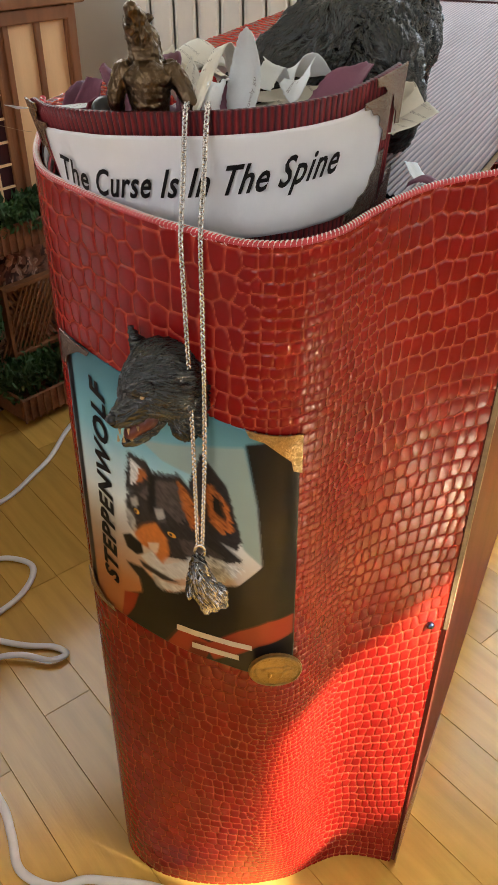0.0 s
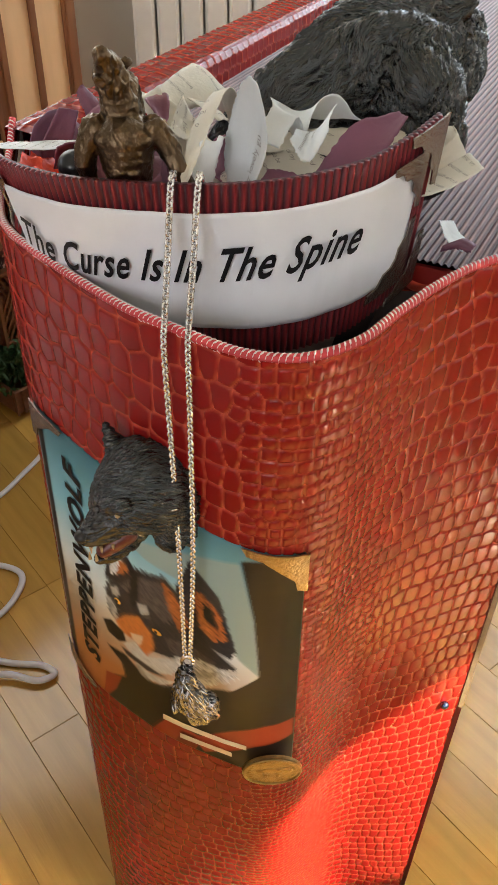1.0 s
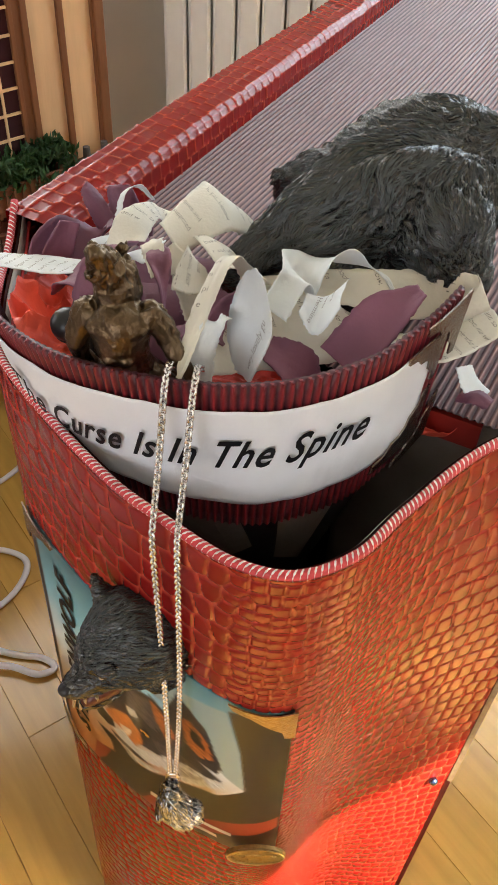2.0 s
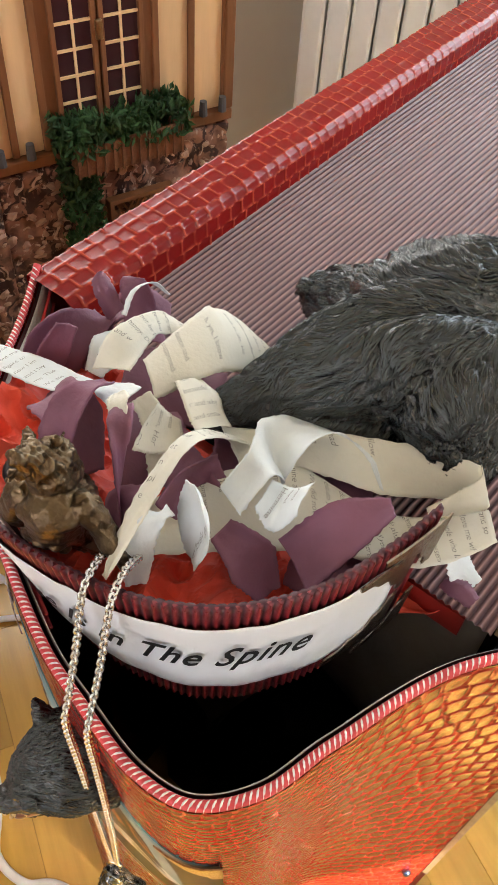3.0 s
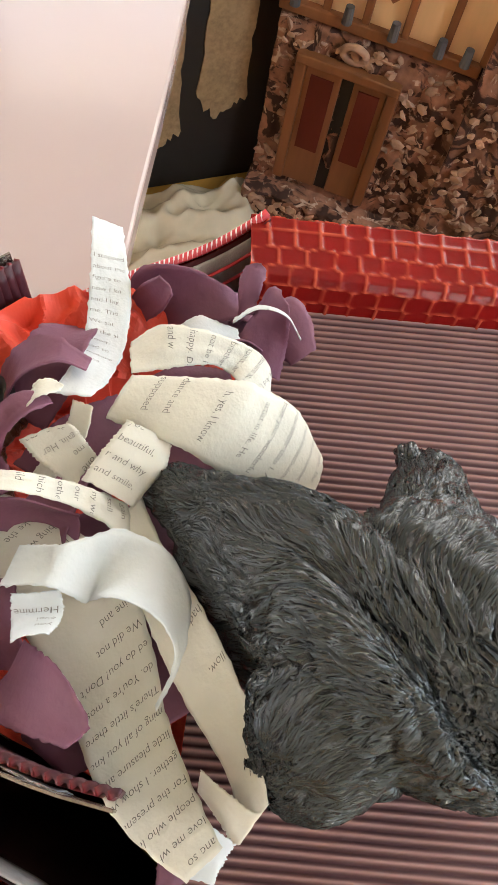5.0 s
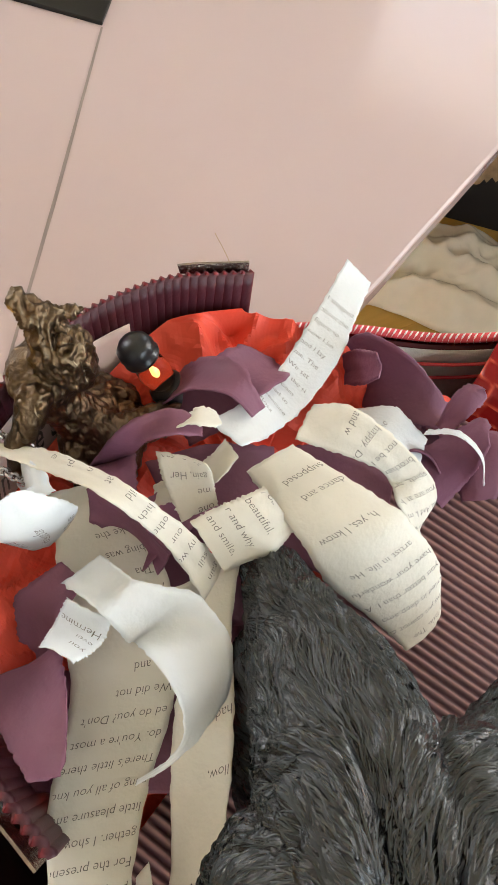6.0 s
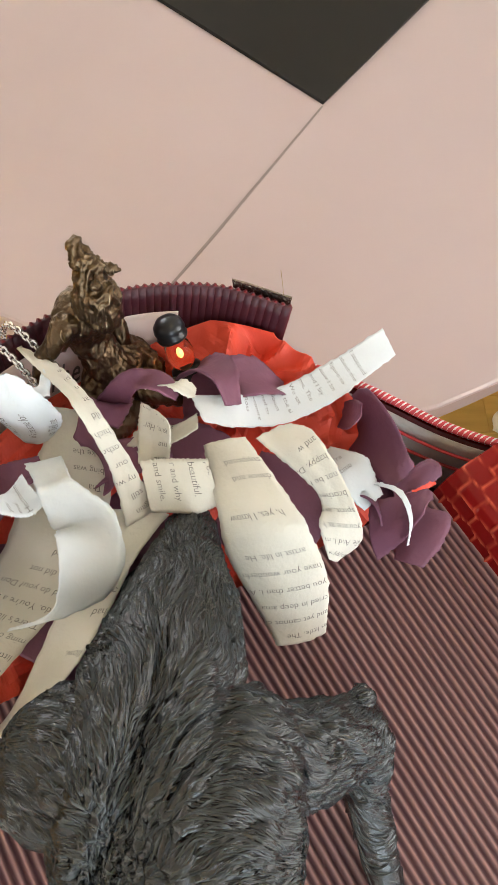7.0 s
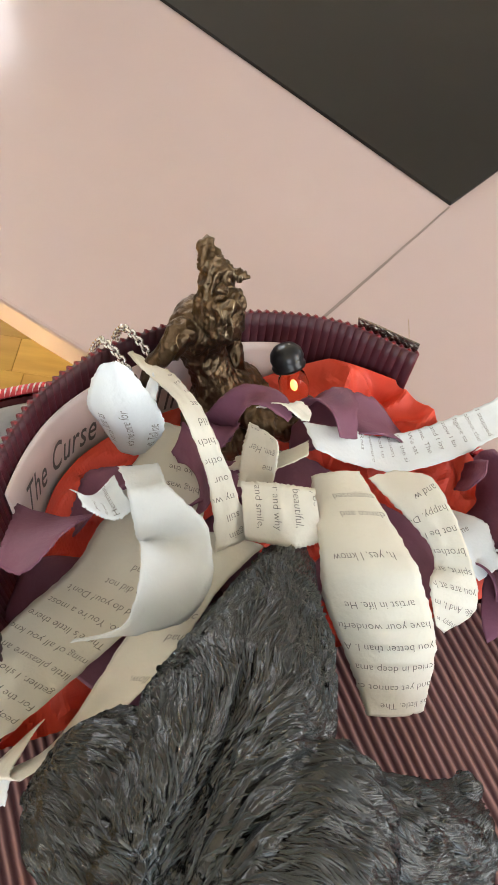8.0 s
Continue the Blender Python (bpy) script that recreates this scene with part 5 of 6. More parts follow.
def necklace():
    ob = thing("necklace", "silver box-link chain with a wolf-head pendant", "necklace", at=(-0.03, 0.37, 0.78))
    lv, lf = link_mesh()
    for pts in ([(-0.030, 0.412, 0.822), (-0.0290, 0.398, 0.832), (-0.0288, 0.3885, 0.8345), (-0.0292, 0.3830, 0.829), (-0.0305, 0.3765, 0.808), (-0.0318, 0.3675, 0.788), (-0.0322, 0.3635, 0.777), (-0.0318, 0.3640, 0.74), (-0.0312, 0.3655, 0.66), (-0.0318, 0.3690, 0.581)],
                [(-0.019, 0.410, 0.822), (-0.0190, 0.397, 0.832), (-0.0188, 0.3880, 0.8345), (-0.0194, 0.3825, 0.829), (-0.0208, 0.3745, 0.808), (-0.0224, 0.3650, 0.788), (-0.0228, 0.3610, 0.777), (-0.0232, 0.3620, 0.74), (-0.0248, 0.3645, 0.66), (-0.0290, 0.3688, 0.580)]):
        n = int(0.30 / 0.0020)
        path = smooth_line(pts, n)
        v, f = [], []
        for i in range(n):
            p, d = Vector(path[i]), Vector(path[min(i + 1, n)] - path[max(i - 1, 0)]).normalized()
            s = d.cross(Vector((0, 1, 0.2))).normalized()
            m = Matrix((s, d, s.cross(d))).transposed() @ Matrix.Rotation(math.pi / 4 + (math.pi / 2 if i % 2 else 0), 3, "Y")
            k = len(v)
            v += [p + m @ q for q in lv]
            f += [tuple(a + k for a in g) for g in lf]
        tagged(under(linked("chain_strand", mesh_of("chain_strand", v, f), SILVER), ob), "silver box-link chain", kind="stuff")
    ring = [(-0.0305 + 0.003 * math.cos(t), 0.3685, 0.578 + 0.0045 * math.sin(t)) for t in np.linspace(0, 2 * math.pi, 24)]
    under(linked("bail", tube_mesh("bail", ring, 0.0012, 8), SILVER), ob)
    x, y, z = -0.0285, 0.3665, 0.552
    me = blob("pendant", [[(x - 0.003, y, z + 0.019, 0.0045), (x - 0.003, y - 0.002, z + 0.008, 0.0072), (x + 0.000, y - 0.002, z - 0.003, 0.0088), (x + 0.005, y - 0.002, z - 0.014, 0.0070)], [(x - 0.006, y - 0.002, z + 0.004, 0.005), (x - 0.0085, y - 0.006, z - 0.003, 0.0035)], [(x + 0.008, y, z - 0.008, 0.006), (x + 0.012, y - 0.001, z - 0.018, 0.003)], [(x, y - 0.002, z - 0.012, 0.005), (x + 0.001, y - 0.003, z - 0.022, 0.0025)], [(x - 0.005, y - 0.001, z + 0.018, 0.002), (x - 0.0065, y - 0.001, z + 0.024, 0.001)]], 0.0007, 2)
    carve(me, lambda p: Vector((0.4, 0.1, -0.9)).normalized(), (x, y, z), 0.0012, 0.0026, 0.2, 0.003)
    me = comb(me, lambda p: Vector((0.35 + 30 * (p.x - x), 0.1, -0.9)).normalized(), 420, 0.0085, 0.0011, 6, None, None, 0.4, 120.0)
    under(linked("pendant", me, OLD_SILVER, label="shiny silver wolf-head pendant"), ob)


necklace()


# resin wolf head fixed on the leather
def wolf_head():
    ob = thing("wolf_head_ornament", "black resin snarling wolf head fixed on the red leather", "ornament", at=(-0.05, 0.39, 0.68))
    me = blob("head", [[(-0.036, 0.386, 0.690, 0.022), (-0.045, 0.377, 0.697, 0.0235), (-0.055, 0.370, 0.694, 0.0165)], [(-0.055, 0.366, 0.693, 0.0125), (-0.0635, 0.3605, 0.687, 0.0088), (-0.0695, 0.3570, 0.6840, 0.0058)],
                       [(-0.052, 0.368, 0.677, 0.0068), (-0.060, 0.3615, 0.669, 0.0042), (-0.0665, 0.3575, 0.668, 0.0030)], [(-0.059, 0.385, 0.710, 0.0055), (-0.0625, 0.387, 0.717, 0.0030), (-0.0640, 0.388, 0.722, 0.0012)],
                       [(-0.034, 0.380, 0.674, 0.0135), (-0.036, 0.377, 0.665, 0.0085)], [(-0.026, 0.386, 0.692, 0.015), (-0.022, 0.385, 0.678, 0.0125), (-0.026, 0.383, 0.663, 0.008)], [(-0.060, 0.3580, 0.701, 0.0042), (-0.053, 0.3545, 0.7035, 0.0038)], [(-0.026, 0.388, 0.710, 0.0070), (-0.023, 0.389, 0.717, 0.0035)]], 0.0006, 3)
    skin = lambda p: 0.394 - 0.7 * (p.x + 0.05)
    for v in me.vertices:
        v.co.y = min(v.co.y, skin(v.co) + 0.001)
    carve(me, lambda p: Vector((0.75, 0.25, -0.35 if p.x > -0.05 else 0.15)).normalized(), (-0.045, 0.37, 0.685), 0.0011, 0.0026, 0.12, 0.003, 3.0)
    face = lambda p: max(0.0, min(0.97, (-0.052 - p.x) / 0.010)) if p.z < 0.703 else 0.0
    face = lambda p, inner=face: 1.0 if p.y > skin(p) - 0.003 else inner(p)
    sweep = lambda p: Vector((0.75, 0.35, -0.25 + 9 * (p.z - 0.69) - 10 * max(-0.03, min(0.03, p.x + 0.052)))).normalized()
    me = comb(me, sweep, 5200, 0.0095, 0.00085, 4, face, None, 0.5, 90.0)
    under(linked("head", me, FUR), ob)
    bm = bmesh.new()
    bmesh.ops.create_uvsphere(bm, u_segments=14, v_segments=10, radius=1, matrix=Matrix.Translation((-0.0722, 0.3545, 0.6850)) @ Matrix.Diagonal((0.0040, 0.0036, 0.0032, 1)))
    under(part("nose", bm, BLACK_PLASTIC, smooth=True), ob)
    me = blob("mouth", [[(-0.0540, 0.3620, 0.6800, 0.0055), (-0.0640, 0.3570, 0.6745, 0.0042)]], 0.0012, 1)
    under(linked("mouth", me, MOUTH, label="dark red open mouth"), ob)
    for x, y, z, s in ((-0.0690, 0.3530, 0.6780, -1), (-0.0645, 0.3535, 0.6775, -1), (-0.0675, 0.3540, 0.6725, 1), (-0.0635, 0.3555, 0.6725, 1), (-0.0595, 0.3550, 0.6775, -1), (-0.0705, 0.3545, 0.6730, 1)):
        bm = bmesh.new()
        bmesh.ops.create_cone(bm, segments=8, radius1=0.0009, radius2=0.0002, depth=0.0042, cap_ends=True, matrix=Matrix.Translation((x, y, z)) @ pose(0, 0, 0, 0 if s > 0 else 180))
        under(part("tooth", bm, IVORY, smooth=True), ob)
    bm = bmesh.new()
    bmesh.ops.create_uvsphere(bm, u_segments=10, v_segments=8, radius=0.0013, matrix=Matrix.Translation((-0.0555, 0.3535, 0.6990)))
    under(part("eye", bm, IVORY, smooth=True), ob)


wolf_head()


# large werewolf figurine on the page block
def werewolf():
    axis = Vector((0.926, 0.377, 0))
    me = blob("werewolf_figurine", [
        [(-0.0125, 0.4875, 0.8165, 0.0080), (-0.003, 0.4935, 0.8225, 0.0115), (0.008, 0.499, 0.8270, 0.0155), (0.020, 0.506, 0.832, 0.0200), (0.036, 0.513, 0.838, 0.0245), (0.052, 0.5195, 0.841, 0.0280), (0.070, 0.530, 0.839, 0.0295), (0.086, 0.541, 0.836, 0.0270), (0.097, 0.552, 0.838, 0.0235)],
        [(0.095, 0.556, 0.848, 0.0200), (0.104, 0.568, 0.842, 0.0190), (0.110, 0.580, 0.824, 0.0130), (0.113, 0.588, 0.810, 0.0090)],
        [(0.050, 0.548, 0.838, 0.0200), (0.030, 0.567, 0.828, 0.0165), (0.013, 0.580, 0.815, 0.0120), (0.022, 0.594, 0.798, 0.0088), (0.034, 0.612, 0.784, 0.0075), (0.046, 0.628, 0.777, 0.0060)],
        [(0.076, 0.510, 0.832, 0.0255), (0.084, 0.505, 0.812, 0.0200), (0.090, 0.520, 0.792, 0.0130), (0.098, 0.550, 0.781, 0.0085), (0.106, 0.578, 0.777, 0.0065)],
        [(0.018, 0.498, 0.818, 0.0160), (0.040, 0.508, 0.806, 0.0200), (0.062, 0.524, 0.800, 0.0230), (0.050, 0.536, 0.800, 0.0180)],
        [(0.099, 0.546, 0.860, 0.0050), (0.105, 0.546, 0.865, 0.0028), (0.109, 0.547, 0.868, 0.0012)],
        [(0.085, 0.565, 0.858, 0.0050), (0.089, 0.568, 0.864, 0.0028), (0.092, 0.571, 0.868, 0.0012)],
        [(0.004, 0.573, 0.824, 0.0045)],
        [(0.046, 0.546, 0.846, 0.0200), (0.062, 0.552, 0.850, 0.0240), (0.082, 0.560, 0.848, 0.0260), (0.100, 0.566, 0.842, 0.0220)],
    ], 0.00075, 6)

    def flow(p):
        side = (p - Vector((0.03, 0.508, 0))).dot(Vector((0.377, -0.926, 0)))
        d = -axis * (0.9 if p.x < 0.085 else 0.2) + Vector((0.377, -0.926, 0)) * side * (26 + 70 * max(0.0, min(1.0, (p.x - 0.02) / 0.04))) + Vector((0, 0, -0.25 - 10 * abs(side)))
        return d.normalized()
    smooth_part = lambda p: 0.8 if (p.z < 0.800 and p.y > 0.57) else 0.0
    facing = [v.normal.z for v in me.vertices]
    for v, nz in zip(me.vertices, facing):  # furrow down the back
        side = (v.co - Vector((0.03, 0.5085, 0))).dot(Vector((0.377, -0.926, 0)))
        deep = max(0.0, min(1.0, (v.co.x - 0.015) / 0.03)) * max(0.0, min(1.0, (nz - 0.1) / 0.5))
        v.co.z += 0.0035 * deep * (math.exp(-(((abs(side) - 0.013) / 0.007) ** 2)) - 1.5 * math.exp(-((side / 0.0045) ** 2)))
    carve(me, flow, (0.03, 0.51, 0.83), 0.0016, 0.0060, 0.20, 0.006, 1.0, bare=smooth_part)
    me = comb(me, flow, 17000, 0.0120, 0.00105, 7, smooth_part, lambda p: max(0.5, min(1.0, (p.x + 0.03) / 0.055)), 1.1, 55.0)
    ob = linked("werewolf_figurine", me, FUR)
    return tagged(ob, "large charcoal-black resin werewolf figurine crouching on corrugated card", "figurine")


werewolf()


def bronze_werewolf():
    x, y = -0.0475, 0.404
    me = blob("bronze_figurine", [
        [(x, y + 0.006, 0.812, 0.0105), (x, y + 0.002, 0.826, 0.0088), (x, y - 0.001, 0.838, 0.0100), (x, y - 0.001, 0.849, 0.0112)],
        [(x - 0.0030, y - 0.0068, 0.8490, 0.0042), (x - 0.0070, y - 0.0052, 0.8500, 0.0042)], [(x + 0.0030, y - 0.0068, 0.8490, 0.0042), (x + 0.0070, y - 0.0052, 0.8500, 0.0042)],
        [(x - 0.003, y - 0.0085, 0.836, 0.0030)], [(x + 0.003, y - 0.0085, 0.836, 0.0030)], [(x - 0.003, y - 0.0075, 0.829, 0.0030)], [(x + 0.003, y - 0.0075, 0.829, 0.0030)],
        [(x - 0.001, y + 0.003, 0.857, 0.0080), (x - 0.002, y + 0.002, 0.866, 0.0072), (x - 0.0040, y, 0.8755, 0.0056)],
        [(x - 0.0035, y - 0.003, 0.8785, 0.0046), (x - 0.0048, y - 0.0075, 0.8835, 0.0028)], [(x - 0.0050, y - 0.006, 0.8737, 0.0028), (x - 0.0070, y - 0.0105, 0.8764, 0.0018)],
        [(x - 0.0015, y + 0.007, 0.8670, 0.0072), (x - 0.0005, y + 0.009, 0.8570, 0.0074)],
        [(x - 0.0080, y + 0.005, 0.8770, 0.0018), (x - 0.0098, y + 0.0085, 0.8775, 0.0009)], [(x + 0.0010, y + 0.006, 0.8770, 0.0018), (x + 0.0018, y + 0.0095, 0.8780, 0.0009)],
        [(x - 0.0110, y, 0.853, 0.0058), (x - 0.0155, y - 0.001, 0.842, 0.0045), (x - 0.0158, y - 0.001, 0.831, 0.0036), (x - 0.0140, y + 0.001, 0.821, 0.0034), (x - 0.0135, y + 0.001, 0.815, 0.0030)],
        [(x + 0.0110, y, 0.853, 0.0058), (x + 0.0165, y - 0.001, 0.844, 0.0045), (x + 0.0200, y - 0.004, 0.836, 0.0036), (x + 0.0235, y - 0.006, 0.829, 0.0030), (x + 0.0250, y - 0.008, 0.824, 0.0026)],
        [(x - 0.004, y + 0.004, 0.812, 0.0090), (x - 0.016, y + 0.001, 0.808, 0.0070), (x - 0.020, y + 0.008, 0.800, 0.0050)],
        [(x + 0.004, y + 0.004, 0.812, 0.0090), (x + 0.013, y + 0.004, 0.806, 0.0070), (x + 0.017, y + 0.012, 0.799, 0.0050), (x + 0.020, y + 0.018, 0.798, 0.0040)],
        [(x, y + 0.010, 0.812, 0.0055), (x - 0.008, y + 0.022, 0.809, 0.0062), (x - 0.020, y + 0.030, 0.802, 0.0050), (x - 0.026, y + 0.030, 0.797, 0.0030)],
        [(x, y + 0.008, 0.798, 0.0100), (x - 0.012, y + 0.010, 0.797, 0.0080), (x + 0.012, y + 0.010, 0.797, 0.0070)],
    ], 0.0006, 1)
    for v in me.vertices:
        v.co.z = 0.797 + (v.co.z - 0.797) * 0.87
        v.co.y += 0.004 + 0.42 * max(0.0, 0.832 - v.co.z)
    carve(me, lambda p: Vector((0.15, 0.1, -1)).normalized(), (x, y, 0.84), 0.0016, 0.0030, 0.3, 0.003, 5.0, bare=lambda p: 0.85 if 0.820 < p.z < 0.856 and p.y < y else (0.5 if p.z < 0.856 else 0.0))
    me = comb(me, lambda p: Vector((0.25, 0.5, -1)).normalized(), 260, 0.0050, 0.0008, 9, bare=lambda p: 0.0 if p.z > 0.838 and p.y > y + 0.005 else 1.0)
    ob = linked("bronze_figurine", me, BRONZE)
    return tagged(ob, "small antique bronze howling werewolf figurine kneeling in tissue", "figurine")


bronze_werewolf()


def lantern():
    a, b = Vector((-0.0735, 0.4300, 0.8240)), Vector((-0.0710, 0.4470, 0.8010))
    d = (b - a).normalized()
    ob = thing("mini_lantern", "tiny black lantern with a glowing warm bulb", "lantern", at=tuple((a + b) / 2))
    m = Matrix.Translation(a) @ d.to_track_quat("Z", "Y").to_matrix().to_4x4()
    def turned(name, prof, material, z0=0.0):
        v, f, n = [], [], 20
        for r, z in prof:
            v += [m @ Vector((r * math.cos(2 * math.pi * i / n), r * math.sin(2 * math.pi * i / n), z + z0)) for i in range(n)]
        for k in range(len(prof) - 1):
            f += [(k * n + i, k * n + (i + 1) % n, (k + 1) * n + (i + 1) % n, (k + 1) * n + i) for i in range(n)]
        f += [tuple(range(n))[::-1], tuple(range(len(v) - n, len(v)))]
        return under(linked(name, mesh_of(name, v, f), material), ob)
    turned("cap", [(0.0015, -0.0050), (0.0042, -0.0042), (0.0062, -0.0020), (0.0068, 0.0008), (0.0060, 0.0030), (0.0068, 0.0038), (0.0064, 0.0052), (0.0045, 0.0062)], BLACK_PLASTIC)
    turned("base", [(0.0045, 0.0195), (0.0066, 0.0205), (0.0070, 0.0225), (0.0062, 0.0240), (0.0070, 0.0252), (0.0068, 0.0290), (0.0040, 0.0300)], BLACK_PLASTIC)
    glass = mat("amber_glass", (1.0, 0.80, 0.60), 0.03, vary=0.0, Transmission_Weight=1.0, IOR=1.3)
    turned("glass_bulb", [(0.0038, 0.0060), (0.0054, 0.0085), (0.0060, 0.0125), (0.0054, 0.0170), (0.0040, 0.0198)], glass).visible_shadow = False
    glow = bpy.data.materials.new("warm_glow")
    glow.use_nodes = True
    bs = glow.node_tree.nodes["Principled BSDF"]
    bs.inputs["Emission Color"].default_value, bs.inputs["Emission Strength"].default_value = (1.0, 0.48, 0.12, 1), 0.4
    bm = bmesh.new()
    bmesh.ops.create_uvsphere(bm, u_segments=12, v_segments=8, radius=0.0014, matrix=m @ Matrix.Translation((0, 0, 0.0125)) @ Matrix.Diagonal((0.8, 0.8, 1.5, 1)))
    under(part("flame_led", bm, glow, label="glowing warm light", smooth=True), ob)


lantern()


# crumpled red tissue that fills the spine behind the title card
def tissue():
    nx, ny = 150, 70
    a = np.linspace(0.004, CARD_LEN - 0.004, nx)
    rise = np.clip((0.085 - a) / 0.05, 0, 1)
    near_z = 0.792 + 0.020 * rise
    near = on_card(a, card_top(a) - near_z, -0.0075)
    far = np.stack([np.linspace(-0.112, 0.104, nx), np.linspace(0.560, 0.462, nx), np.full(nx, 0.778)], 1)
    t = np.linspace(0, 1, ny)[:, None, None]
    g = near[None] * (1 - t) + far[None] * t
    for j in range(ny):
        for i in range(nx):
            x, y, _ = g[j, i]
            r = abs(noise.noise((x * 38, y * 38, 1.7))) + 0.5 * abs(noise.noise((x * 90, y * 90, 4.1)))
            e = min(1, 6 * (1 - j / ny), 12 * j / ny)
            g[j, i, 2] += 0.020 * (0.45 - r) * e - 0.020 * min(1.0, max(0.0, (y - 0.440) / 0.04)) * (x > -0.075) - 0.014 * min(1.0, max(0.0, (x - 0.02) / 0.03))
    ob = linked("red_tissue_paper", grid_mesh("red_tissue_paper", g, thick=0.0003, smooth=False), TISSUE)
    return tagged(ob, "crumpled bright red tissue paper stuffed behind the title card", "tissue paper")


tissue()


# torn book-page strips and plum card petals
class Strip:
    """A bent strip of paper: a line of (x, y, z), widths along it, and the direction of its breadth."""

    def __init__(self, line, widths, side, cup=0.0, torn=0.0010, seed=0, n=44, m=12):
        self.path = smooth_line(line, n)
        self.long = float(np.linalg.norm(np.diff(self.path, axis=0), axis=1).sum())
        k = np.linspace(0, 1, n + 1)
        self.width = np.interp(k, np.linspace(0, 1, len(widths)), widths)
        side = np.array(side, float)
        if side.ndim == 1:
            side = np.repeat(side[None], 2, 0)
        sd = np.stack([np.interp(k, np.linspace(0, 1, len(side)), side[:, i]) for i in range(3)], 1)
        tg = np.gradient(self.path, axis=0)
        tg /= np.linalg.norm(tg, axis=1)[:, None]
        sd -= (sd * tg).sum(1)[:, None] * tg
        self.side = sd / np.linalg.norm(sd, axis=1)[:, None]
        self.up = np.cross(self.side, tg)
        self.cup, self.torn, self.seed, self.n, self.m = cup, torn, seed, n, m

    def at(self, s, w, out=0.0):
        """s: 0..1 along it, w: -1..1 across it, out: metres above its face."""
        k = np.linspace(0, 1, self.n + 1)
        pick = lambda arr: np.stack([np.interp(s, k, arr[:, i]) for i in range(3)], -1)
        half = np.interp(s, k, self.width) / 2
        bend = self.cup * (np.asarray(w) ** 2 - 0.4) * half
        return pick(self.path) + (w * half)[..., None] * pick(self.side) + (bend + out)[..., None] * pick(self.up)

    def mesh(self, name, thick=0.00028):
        s, w = np.meshgrid(np.linspace(0, 1, self.n + 1), np.linspace(-1, 1, self.m + 1), indexing="ij")
        for i in range(self.n + 1):
            for e in (0, self.m):
                w[i, e] *= 1 + self.torn / max(0.004, self.width[i]) * 2 * (noise.noise((i * 0.45, e, self.seed)) + 0.6 * noise.noise((i * 1.4, e, self.seed + 9)))
        for j in range(self.m + 1):
            for e in (0, self.n):
                s[e, j] += (self.torn / self.long) * 1.3 * noise.noise((j * 0.8, e, self.seed + 4))
        soft = np.array([0.0006 * noise.noise((a * self.long * 70, b * 2, self.seed)) for a, b in zip(s.ravel(), w.ravel())]).reshape(s.shape)
        return grid_mesh(name, self.at(np.clip(s, 0, 1), w, soft), thick=thick)


class Ribbon(Strip):
    """A bent strip between two torn edge lines, first and second, each in one piece or in two that meet in a crease; cup < 0 domes it."""

    def __init__(self, first, second, cup=0.0, torn=0.0007, seed=0, n=64, m=12):
        a, b = [np.vstack([smooth_line(q, n // 2 - (k > 0)) for k, q in enumerate(e)]) if isinstance(e[0], list) else smooth_line(e, n) for e in (first, second)]
        self.path, gap = (a + b) / 2, b - a
        self.width = np.maximum(np.linalg.norm(gap, axis=1), 1e-4)
        self.long = float(np.linalg.norm(np.diff(self.path, axis=0), axis=1).sum())
        self.side = gap / self.width[:, None]
        tg = np.gradient(self.path, axis=0)
        up = np.cross(self.side, tg)
        self.up = up / (np.linalg.norm(up, axis=1)[:, None] + 1e-9)
        self.cup, self.torn, self.seed, self.n, self.m = cup, torn, seed, n, m

    def at(self, s, w, out=0.0):
        k = np.linspace(0, 1, self.n + 1)
        pick = lambda arr: np.stack([np.interp(s, k, arr[:, i]) for i in range(3)], -1)
        half = np.interp(s, k, self.width) / 2
        bend = self.cup * (np.asarray(w) ** 2 - 1) * half
        return pick(self.path) + (w * half)[..., None] * pick(self.side) + (bend + out)[..., None] * pick(self.up)


def print_on(st, ob, words, across=True, size=0.0042, flip=False, start=0.08, step=0.0062, w0=-0.9, sgn=1):
    """Printed lines on one face of a strip. across: the lines run over its breadth; else along it."""
    vs, fs, k = [], [], 0
    turn = -1 if flip else 1
    for i, line_words in enumerate(words):
        if not line_words:
            continue
        v, f = text_mesh(line_words, size * 0.88, 0.0, 1.0, -0.00004)
        if across:
            s = (start if flip else 1 - start) - turn * (i * step - v[:, 1]) / st.long
            half = np.interp(s, np.linspace(0, 1, st.n + 1), st.width) / 2
            w = turn * sgn * (w0 + v[:, 0] / half)
        else:
            half = float(np.mean(st.width)) / 2
            s = 0.5 + turn * (start - 0.5 + v[:, 0] / st.long)
            w = turn * sgn * (w0 + (i * step - v[:, 1]) / half)
        good = (s > 0.015) & (s < 0.985) & (abs(w) < 0.96)
        p = st.at(np.clip(s, 0, 1), np.clip(w, -1, 1), np.full(len(s), sgn * 0.0007 + (0.0 if sgn > 0 else -0.0003)))
        vs += [tuple(q) for q in p]
        fs += [tuple(a + k for a in g) for g in f if all(good[a] for a in g)]
        k += len(v)
    if fs:
        linked("printed_text", mesh_of("printed_text", vs, fs, False), INK, ob)


